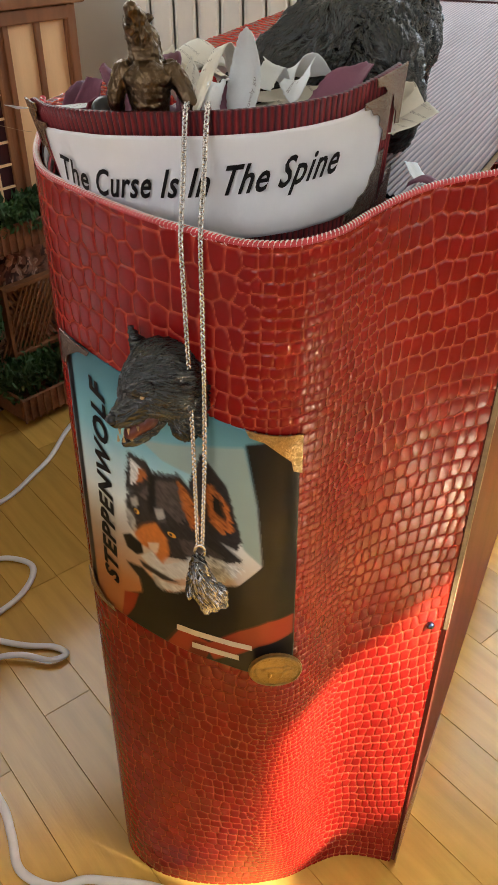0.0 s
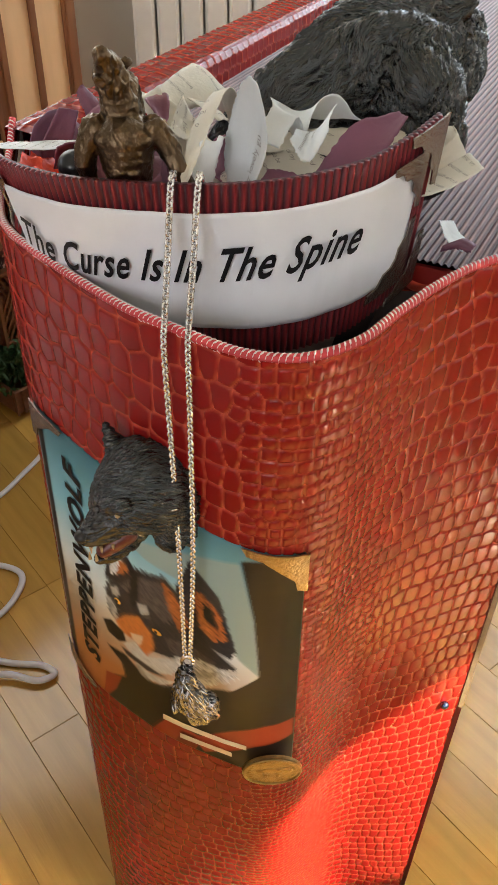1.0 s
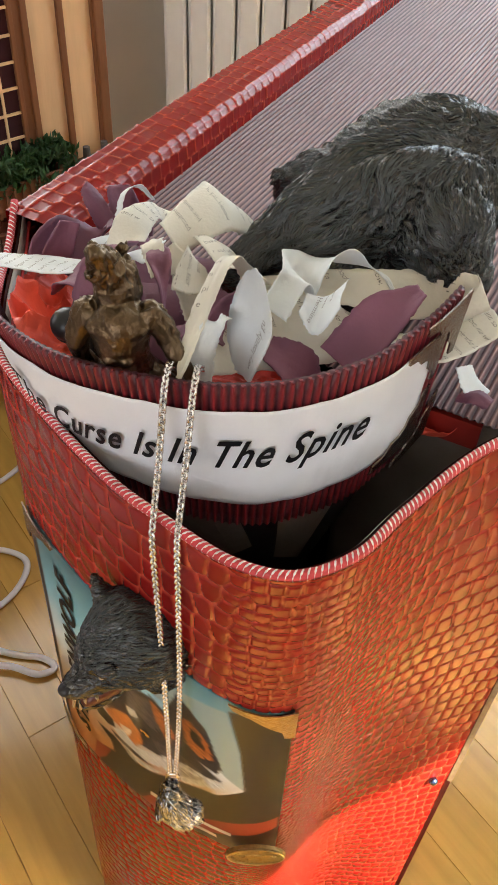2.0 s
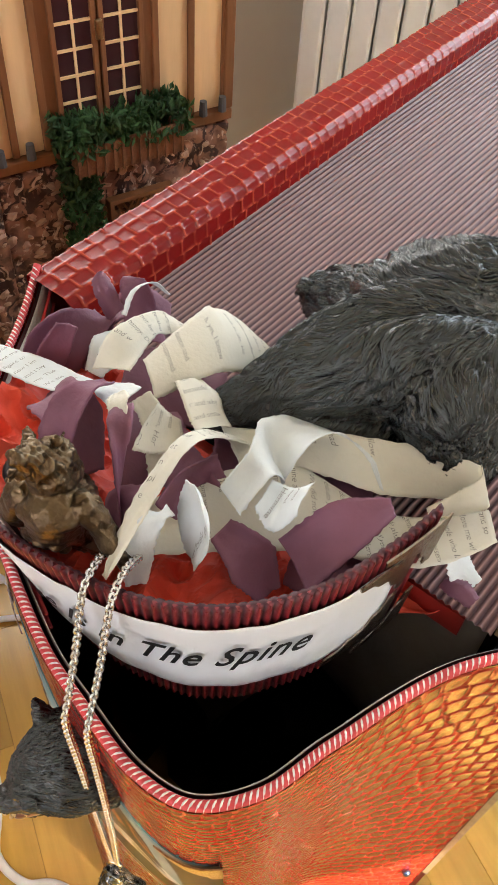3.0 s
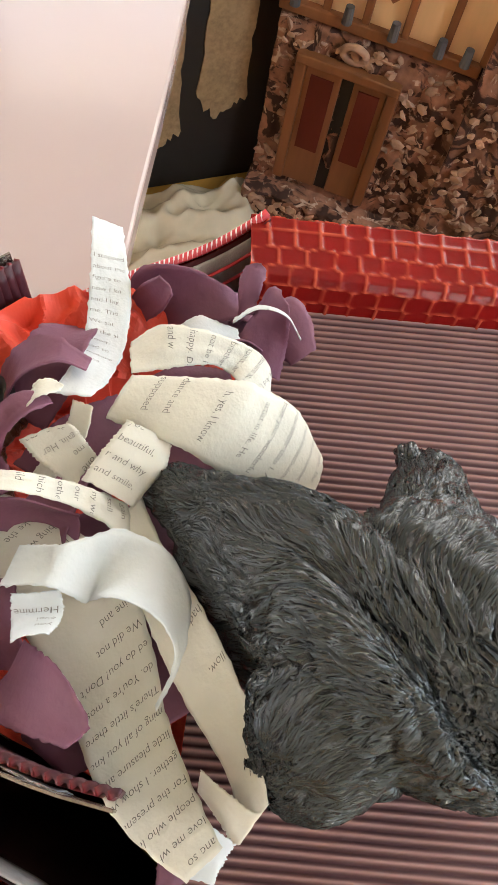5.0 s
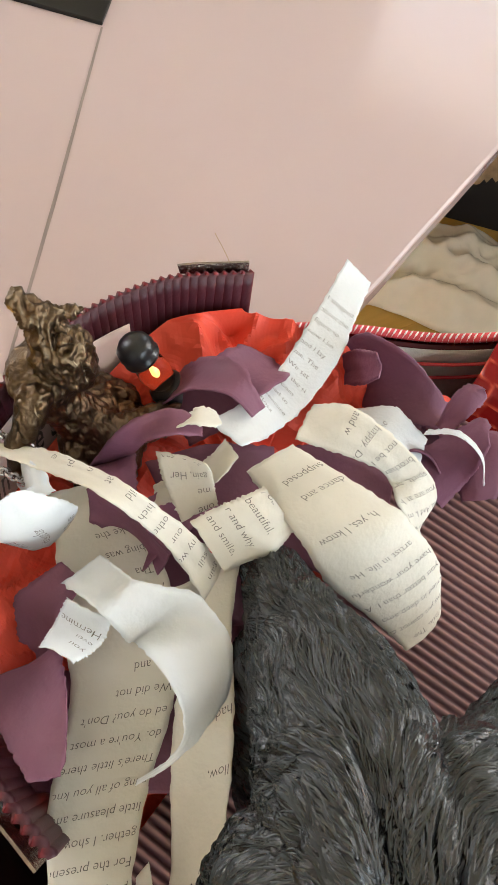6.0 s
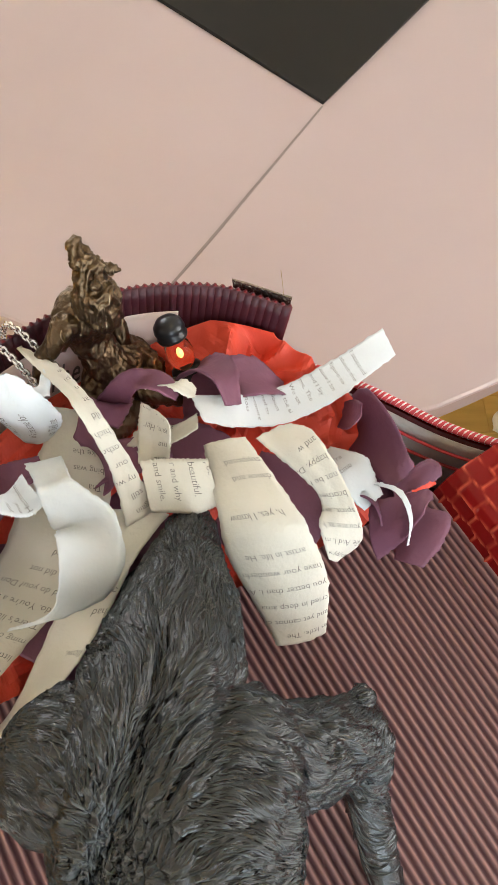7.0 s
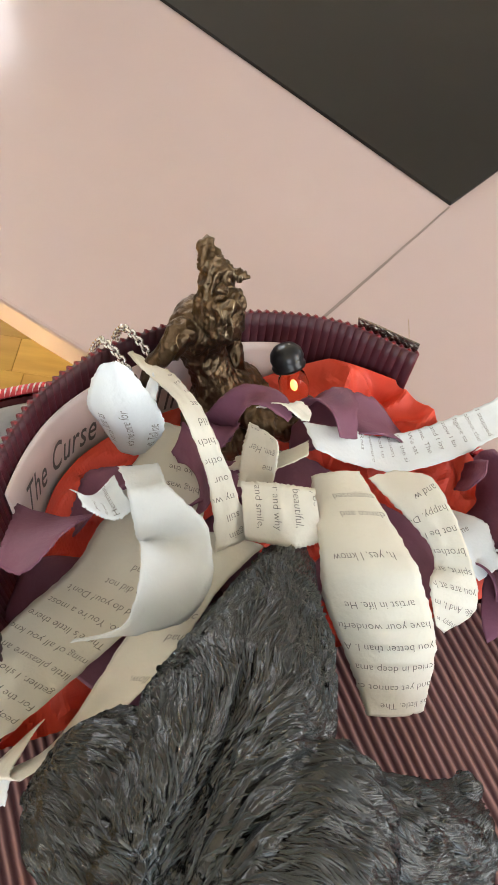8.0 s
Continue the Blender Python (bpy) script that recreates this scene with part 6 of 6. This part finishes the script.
def page(st, words=(), material=PAPER, label="torn strip of cream book page with printed text", face=0, back=None, **how):
    """A paper strip with its printed lines; back: the lines on its other face."""
    ob = tagged(linked("paper_strip", st.mesh("paper_strip"), material), label, "paper strip", group="torn book-page strips")
    sgn = face if face else (1 if st.up[:, 2].mean() > 0 else -1)
    print_on(st, ob, words, sgn=sgn, **how)
    if back:
        print_on(st, ob, back[0], sgn=-sgn, **back[1])
    return ob


# broad leaf over the figurine's tail
page(Ribbon([(-0.0453, 0.4861, 0.8397), (-0.0314, 0.5184, 0.8433), (-0.0285, 0.5273, 0.8387), (-0.0236, 0.5414, 0.8252), (-0.0154, 0.5527, 0.8011)],
            [(-0.0363, 0.4742, 0.8312), (-0.0174, 0.4942, 0.8330), (-0.0084, 0.5062, 0.8259), (-0.0023, 0.5246, 0.8177), (0.0019, 0.5402, 0.8063)], -0.20, seed=1),
     ("as little. The", "and yet cannot co", "cried in deep amaze", "you better than I. And", "have your wonderfu", "   artist in life. He", "", "    h, yes, I know", "", "dance and", "supposed"), size=0.0040, step=0.0072, start=0.07, w0=-0.95)
# leaf beyond it, torn round a hole
page(Ribbon([(-0.0721, 0.4940, 0.8194), (-0.0667, 0.5068, 0.8329), (-0.0560, 0.5325, 0.8260), (-0.0517, 0.5439, 0.8114), (-0.0426, 0.5416, 0.8002)],
            [(-0.0520, 0.4880, 0.8297), (-0.0508, 0.5153, 0.8262), (-0.0485, 0.5235, 0.8215), (-0.0409, 0.5273, 0.8219), (-0.0359, 0.5377, 0.8128)], -0.12, seed=2),
     ("unhappy when", "life. And I, my", "you are at hom", "spirit, art, an", "brother a", "not be happy", "happy. Do y", "and w"), size=0.0040, step=0.0066, start=0.08, w0=-0.85)
# strip that sticks out over the rim
page(Ribbon([(-0.0479, 0.4590, 0.8357), (-0.0616, 0.4711, 0.8313), (-0.0714, 0.4760, 0.8231), (-0.0895, 0.4818, 0.8143), (-0.1160, 0.4905, 0.8105), (-0.1440, 0.4990, 0.8110)],
            [(-0.0400, 0.4705, 0.8405), (-0.0501, 0.4795, 0.8316), (-0.0716, 0.4915, 0.8164), (-0.0963, 0.5016, 0.8116), (-0.1190, 0.5065, 0.8085), (-0.1394, 0.5110, 0.8062)], 0.0, seed=3),
     ("", "I stopped", "about the", "figure to", "now I kn", "and I lay", "me. The", "We sat", "on the si", "bloom", "had to", "venture", "Rosa"), PAPER_COOL, size=0.0038, step=0.0062, start=0.14, face=1)
# narrow strip arching from the chain to the figurine
page(Ribbon([(-0.0262, 0.3940, 0.8300), (-0.0262, 0.4070, 0.8340), (-0.0227, 0.4206, 0.8440), (-0.0155, 0.4420, 0.8500), (-0.0112, 0.4620, 0.8350), (-0.0083, 0.4738, 0.8210)],
            [(-0.0246, 0.3930, 0.8290), (-0.0200, 0.4080, 0.8360), (-0.0130, 0.4270, 0.8500), (-0.0084, 0.4388, 0.8530), (-0.0043, 0.4549, 0.8400), (0.0044, 0.4705, 0.8226)], -0.10, seed=4),
     ("gain", "still", "ny we", "our", "other", "hich", "ild", "at", "n", "pi", "e"), size=0.0042, step=0.0066, start=0.05, w0=-0.7)
# cross piece over the tip of the tail
page(Ribbon([(-0.0150, 0.4605, 0.8338), (-0.0190, 0.4650, 0.8350), (-0.0230, 0.4705, 0.8365), (-0.0300, 0.4800, 0.8378)],
            [(-0.0045, 0.4745, 0.8255), (-0.0100, 0.4815, 0.8255), (-0.0135, 0.4880, 0.8275), (-0.0215, 0.4930, 0.8285)], -0.20, seed=5),
     ("you", "beautiful,", "r and why", "and smile,", "o know", "y to"), size=0.0041, step=0.0064, start=0.06, w0=-0.9)
# wide page that slopes towards the tray
page(Ribbon([(-0.0200, 0.4150, 0.8140), (-0.0020, 0.4230, 0.8120), (0.0180, 0.4310, 0.8095), (0.0380, 0.4385, 0.8095), (0.0560, 0.4395, 0.8090), (0.0720, 0.4410, 0.8085), (0.0870, 0.4465, 0.8110), (0.1030, 0.4570, 0.8160)],
            [(-0.0290, 0.4330, 0.8160), (-0.0130, 0.4500, 0.8180), (0.0060, 0.4620, 0.8195), (0.0240, 0.4675, 0.8200), (0.0420, 0.4680, 0.8110), (0.0580, 0.4668, 0.8050), (0.0784, 0.4675, 0.8080), (0.0985, 0.4690, 0.8190)], 0.03, seed=6),
     ("and so", "love me who", "people who lov", "For the presence", "gether. I show you", "little pleasure and be", "ming of all you know.", "There's little there to sho", "do. You're a most", "ed do you? Don't", "We did not", "nine and", "of my", "do be", "you saw", "  Tha", "bbing was", "broke the"), size=0.0041, step=0.0068, start=0.03, w0=-0.92)
# long strip beside the figurine, and its end folded back
page(Ribbon([(0.0040, 0.4580, 0.8215), (0.0230, 0.4670, 0.8190), (0.0432, 0.4701, 0.8140), (0.0560, 0.4730, 0.8085), (0.0690, 0.4765, 0.8065), (0.0820, 0.4785, 0.8085), (0.0975, 0.4755, 0.8165)],
            [(-0.0105, 0.4790, 0.8195), (0.0100, 0.4800, 0.8225), (0.0250, 0.4835, 0.8240), (0.0388, 0.4862, 0.8237), (0.0540, 0.4880, 0.8237), (0.0720, 0.4880, 0.8250), (0.0922, 0.4840, 0.8265)], 0.04, seed=7),
     ("", "red", "and", "", "", "llow,", "", "had", "of a"), size=0.0046, step=0.0078, start=0.05, w0=-0.98)
page(Ribbon([(0.0922, 0.4840, 0.8268), (0.0930, 0.4800, 0.8240), (0.0850, 0.4755, 0.8165), (0.0760, 0.4714, 0.8090)],
            [(0.0975, 0.4755, 0.8168), (0.0985, 0.4735, 0.8145), (0.0905, 0.4715, 0.8085), (0.0810, 0.4695, 0.8010)], 0.0, seed=8), label="folded end of a blank cream paper strip")
# strip that rises out of the heap, folds over and curls down to a thin tip
page(Ribbon([[(0.0110, 0.4290, 0.8320), (0.0150, 0.4370, 0.8375), (0.0190, 0.4434, 0.8405), (0.0223, 0.4515, 0.8278)], [(0.0211, 0.4524, 0.8253), (0.0268, 0.4577, 0.8410), (0.0325, 0.4640, 0.8442), (0.0385, 0.4690, 0.8420), (0.0445, 0.4716, 0.8340), (0.0505, 0.4690, 0.8300), (0.0570, 0.4625, 0.8240)]],
            [[(0.0009, 0.4375, 0.8342), (0.0055, 0.4450, 0.8400), (0.0080, 0.4500, 0.8434), (0.0074, 0.4640, 0.8426)], [(0.0080, 0.4680, 0.8412), (0.0140, 0.4770, 0.8360), (0.0195, 0.4806, 0.8320), (0.0290, 0.4820, 0.8290), (0.0430, 0.4765, 0.8310), (0.0520, 0.4697, 0.8310), (0.0580, 0.4625, 0.8232)]], -0.05, seed=9, n=64),
     material=PAPER_COOL, label="curled blank white paper strip")
page(Ribbon([(0.0149, 0.4319, 0.8350), (0.0205, 0.4300, 0.8270), (0.0250, 0.4290, 0.8290), (0.0305, 0.4290, 0.8400)],
            [(0.0179, 0.4454, 0.8352), (0.0238, 0.4450, 0.8340), (0.0280, 0.4430, 0.8370), (0.0335, 0.4390, 0.8470)], 0.15, seed=11),
     ("", "you", "evei", "Hermine"), PAPER_COOL, size=0.0044, step=0.0058, start=0.10, w0=-0.9)
# upright petal behind the chain, printed on both faces
page(Ribbon([(-0.0075, 0.4220, 0.8120), (-0.0114, 0.4270, 0.8290), (-0.0085, 0.4265, 0.8460), (-0.0047, 0.4173, 0.8590), (-0.0016, 0.4135, 0.8632)],
            [(-0.0018, 0.4150, 0.8120), (0.0010, 0.4091, 0.8240), (0.0056, 0.4075, 0.8411), (0.0024, 0.4096, 0.8590), (-0.0006, 0.4133, 0.8632)], 0.25, seed=13),
     ("", "", "very lovely gu"), PAPER_COOL, "upright torn white page petal", 1, (("I'm as little as", "it's the same for", "us. Tell me"), dict(across=False, size=0.0042, start=0.15, step=0.0062, w0=-0.5)), across=False, size=0.0045, start=0.14, step=0.0050, w0=-0.6)
# printed piece in the middle of the heap
page(Ribbon([(-0.0300, 0.4610, 0.8440), (-0.0295, 0.4630, 0.8410), (-0.0275, 0.4650, 0.8360), (-0.0235, 0.4680, 0.8300)],
            [(-0.0350, 0.4455, 0.8330), (-0.0290, 0.4490, 0.8290), (-0.0225, 0.4540, 0.8270), (-0.0172, 0.4585, 0.8250)], 0.12, seed=18),
     ("one", "me", "gain, Her", "n't you can"), size=0.0041, step=0.0060, start=0.10, w0=-0.85)
# small torn ends
page(Strip([(-0.026, 0.448, 0.818), (-0.032, 0.462, 0.831), (-0.040, 0.468, 0.838)], (0.008, 0.011, 0.009), (0.8, 0.4, 0.3), seed=19), ("w",), size=0.0041, start=0.4)
page(Strip([(-0.040, 0.446, 0.838), (-0.043, 0.454, 0.846), (-0.046, 0.462, 0.844)], (0.007, 0.011, 0.006), (0.8, -0.3, 0.4), seed=23), label="small blank torn paper end")
page(Strip([(-0.074, 0.536, 0.816), (-0.072, 0.545, 0.824), (-0.066, 0.554, 0.824), (-0.060, 0.560, 0.814)], (0.004, 0.0042, 0.0035, 0.0015), (0.7, -0.2, 0.5), seed=20), material=PAPER_COOL, label="thin curled sliver of white paper")
page(Strip([(-0.080, 0.510, 0.800), (-0.076, 0.524, 0.808), (-0.072, 0.540, 0.804)], (0.010, 0.022, 0.012), (0.9, -0.2, 0.1), seed=21), ("You're", "no time"), PAPER_COOL, flip=True, start=0.3)
page(Strip([(-0.0200, 0.4060, 0.8080), (-0.0190, 0.4090, 0.8250), (-0.0160, 0.4130, 0.8370), (-0.0110, 0.4190, 0.8400)], (0.008, 0.011, 0.010, 0.006), (0.7, 0.5, 0.3), seed=15), material=PAPER_COOL, label="curled blank white paper strip")
page(Strip([(0.094, 0.474, 0.785), (0.098, 0.467, 0.779), (0.104, 0.463, 0.776)], (0.012, 0.015, 0.012), (0.5, 0.8, 0), seed=28), material=PAPER_COOL, label="small blank torn paper end")


def petal(st):
    return tagged(linked("card_petal", st.mesh("card_petal", 0.0007), PURPLE), "torn plum-purple card petal", "petal", group="plum card petals")


petal(Ribbon(*([(0.0248, 0.4318, 0.8200), (0.0401, 0.4385, 0.8390), (0.0530, 0.4425, 0.8420), (0.0596, 0.4430, 0.8440)], [(0.0400, 0.4120, 0.8190), (0.0456, 0.4185, 0.8260), (0.0545, 0.4270, 0.8350), (0.0620, 0.4360, 0.8440)], 0.18), 0.0007, 70, 40, 10))
petal(Ribbon(*([(-0.0321, 0.4254, 0.8134), (-0.0376, 0.4345, 0.8400), (-0.0441, 0.4455, 0.8452), (-0.0447, 0.4530, 0.8450), (-0.0413, 0.4578, 0.8440)], [(-0.0416, 0.4351, 0.7993), (-0.0370, 0.4396, 0.8260), (-0.0345, 0.4442, 0.8430), (-0.0355, 0.4508, 0.8470), (-0.0384, 0.4582, 0.8440)], -0.1), 0.0007, 71, 40, 10))
petal(Ribbon(*([(-0.1150, 0.5036, 0.7846), (-0.1097, 0.5090, 0.8133), (-0.1010, 0.5260, 0.8190), (-0.0940, 0.5473, 0.8060)], [(-0.0985, 0.5127, 0.7800), (-0.0901, 0.5220, 0.7930), (-0.0861, 0.5315, 0.7990), (-0.0820, 0.5453, 0.8059)], 0.35), 0.0007, 72, 40, 10))
petal(Ribbon(*([(-0.0737, 0.5384, 0.7998), (-0.0799, 0.5483, 0.8107), (-0.0822, 0.5539, 0.8213), (-0.0791, 0.5580, 0.8218)], [(-0.0600, 0.5560, 0.7850), (-0.0651, 0.5583, 0.8012), (-0.0675, 0.5578, 0.8149), (-0.0710, 0.5571, 0.8225)], -0.3), 0.0007, 73, 40, 10))
petal(Ribbon(*([(-0.0861, 0.5449, 0.8014), (-0.0911, 0.5449, 0.8143), (-0.0942, 0.5478, 0.8215), (-0.0925, 0.5525, 0.8246)], [(-0.0783, 0.5470, 0.8108), (-0.0857, 0.5529, 0.8188), (-0.0900, 0.5556, 0.8217), (-0.0916, 0.5533, 0.8247)], -0.5), 0.0007, 74, 40, 10))
petal(Ribbon(*([(-0.1066, 0.5009, 0.7921), (-0.1049, 0.5075, 0.8086), (-0.0960, 0.5122, 0.8240)], [(-0.1000, 0.5062, 0.7894), (-0.0917, 0.5121, 0.8071), (-0.0876, 0.5149, 0.8219)], 0.2), 0.0007, 75, 40, 10))
petal(Ribbon(*([(-0.0600, 0.4900, 0.8080), (-0.0620, 0.5100, 0.8120), (-0.0580, 0.5300, 0.8060)], [(-0.0200, 0.4920, 0.8000), (-0.0180, 0.5120, 0.8040), (-0.0220, 0.5320, 0.7980)], 0.1), 0.0007, 76, 40, 10))
petal(Ribbon(*([(-0.0420, 0.4420, 0.8050), (-0.0500, 0.4620, 0.8150), (-0.0560, 0.4840, 0.8120)], [(-0.0120, 0.4640, 0.8060), (-0.0240, 0.4780, 0.8130), (-0.0330, 0.4920, 0.8080)], 0.1), 0.0007, 77, 40, 10))
petal(Ribbon(*([(0.0080, 0.4520, 0.7990), (0.0350, 0.4600, 0.8000), (0.0600, 0.4620, 0.7960)], [(0.0000, 0.4860, 0.8000), (0.0300, 0.4880, 0.7980), (0.0550, 0.4860, 0.7930)], 0.1), 0.0007, 78, 40, 10))
petal(Ribbon(*([(-0.0160, 0.4560, 0.8080), (-0.0120, 0.4750, 0.8100), (-0.0180, 0.4960, 0.8040)], [(0.0080, 0.4520, 0.8080), (0.0080, 0.4740, 0.8100), (0.0020, 0.4980, 0.8010)], 0.1), 0.0007, 81, 40, 10))
petal(Ribbon(*([(-0.0195, 0.4279, 0.8278), (-0.0180, 0.4334, 0.8295), (-0.0137, 0.4425, 0.8325), (-0.0054, 0.4568, 0.8288)], [(-0.0126, 0.4306, 0.8184), (-0.0122, 0.4383, 0.8149), (-0.0088, 0.4465, 0.8135), (-0.0010, 0.4550, 0.8187)], 0.2), 0.0007, 79, 40, 10))
petal(Strip(*([(-0.056, 0.452, 0.804), (-0.066, 0.462, 0.824), (-0.080, 0.472, 0.822), (-0.092, 0.482, 0.806)], (0.010, 0.022, 0.022, 0.008), (0.5, 0.8, 0.2)), 0.25, 0.0008, 50, 40, 10))
petal(Strip(*([(0.002, 0.440, 0.800), (-0.010, 0.446, 0.816), (-0.022, 0.456, 0.820), (-0.032, 0.466, 0.812)], (0.012, 0.018, 0.018, 0.008), (0.6, 0.7, 0.3)), 0.25, 0.0008, 51, 40, 10))
petal(Strip(*([(0.026, 0.422, 0.798), (0.016, 0.424, 0.816), (0.004, 0.430, 0.820)], (0.010, 0.020, 0.010), (0.4, 0.8, 0.4)), 0.25, 0.0008, 52, 40, 10))
petal(Strip(*([(-0.070, 0.440, 0.796), (-0.068, 0.452, 0.826), (-0.062, 0.464, 0.838), (-0.055, 0.474, 0.836)], (0.010, 0.016, 0.016, 0.008), (0.9, -0.1, 0.3)), 0.25, 0.0008, 53, 40, 10))
petal(Strip(*([(-0.090, 0.520, 0.792), (-0.084, 0.538, 0.800), (-0.074, 0.552, 0.796)], (0.020, 0.034, 0.020), (0.9, 0.3, 0.1)), 0.25, 0.0008, 54, 40, 10))
petal(Strip(*([(0.030, 0.440, 0.794), (0.044, 0.436, 0.802), (0.064, 0.440, 0.802)], (0.016, 0.026, 0.012), (0.1, 0.9, 0.2)), 0.25, 0.0008, 55, 40, 10))
petal(Strip(*([(-0.040, 0.425, 0.800), (-0.034, 0.432, 0.818), (-0.024, 0.438, 0.822)], (0.010, 0.018, 0.010), (0.7, -0.5, 0.4)), 0.25, 0.0008, 56, 40, 10))
petal(Strip(*([(-0.090, 0.545, 0.796), (-0.078, 0.560, 0.802), (-0.062, 0.566, 0.796)], (0.014, 0.026, 0.012), (0.4, 0.9, 0.2)), 0.25, 0.0008, 57, 40, 10))
petal(Strip(*([(0.092, 0.462, 0.776), (0.098, 0.457, 0.781), (0.104, 0.453, 0.780)], (0.006, 0.010, 0.006), (0.6, 0.7, 0.2)), 0.25, 0.0008, 58, 40, 10))

# ---- floor planks ----
tagged(part("subfloor", box_bm((-2.8, -2.6, -0.1), (2.0, 2.25, -0.004)), JOINT), "dark bed under the parquet strips", "floor", kind="structure")
floor = tagged(thing("floor", "oiled honey-coloured wooden strip parquet floor", "floor", kind="structure", at=(0, 0, 0)))
PW, PL = 0.0697, 0.46
ang = math.atan2(-0.78, 0.63)
bm = box_bm((-PL / 2 + 0.0003, -PW / 2 + 0.00025, -0.004), (PL / 2 - 0.0003, PW / 2 - 0.00025, 0.0), 0.0004, 1)
plank_mesh = bpy.data.meshes.new("plank")
bm.to_mesh(plank_mesh)
bm.free()
plank_mesh.materials.append(WOOD)
rng = random.Random(21)
near_planks, rest_v, rest_f = [], [], []
turn = Matrix.Rotation(ang, 4, "Z")
for r in range(-62, 62):
    shift = rng.random() * PL
    for c in range(-10, 11):
        p = turn @ Vector((c * PL + shift, 0.137 + 0.0348 + r * PW, 0))
        if not (-3.0 < p.x < 2.2 and -2.8 < p.y < 2.4):
            continue
        d = ((p.x + 0.1) / 1.15) ** 2 + ((p.y - 0.85) / 1.05) ** 2
        if d < 1.75:
            near_planks.append((d, p))
        else:
            i = len(rest_v)
            w, l = PW / 2 - 0.0004, PL / 2 - 0.0005
            rest_v += [tuple(p + turn @ Vector(q)) for q in ((-l, -w, 0), (l, -w, 0), (l, w, 0), (-l, w, 0), (-l, -w, -0.004), (l, -w, -0.004), (l, w, -0.004), (-l, w, -0.004))]
            rest_f += [(i, i + 1, i + 2, i + 3), (i, i + 4, i + 5, i + 1), (i + 1, i + 5, i + 6, i + 2), (i + 2, i + 6, i + 7, i + 3), (i + 3, i + 7, i + 4, i)]
for d, p in sorted(near_planks, key=lambda q: q[0]):
    ob = new("plank", plank_mesh)
    ob.matrix_basis = Matrix.Translation(p) @ turn
    ob.parent = floor
tagged(linked("far_planks", mesh_of("far_planks", rest_v, rest_f, False), WOOD, floor), "honey-coloured wooden strips", kind="stuff")
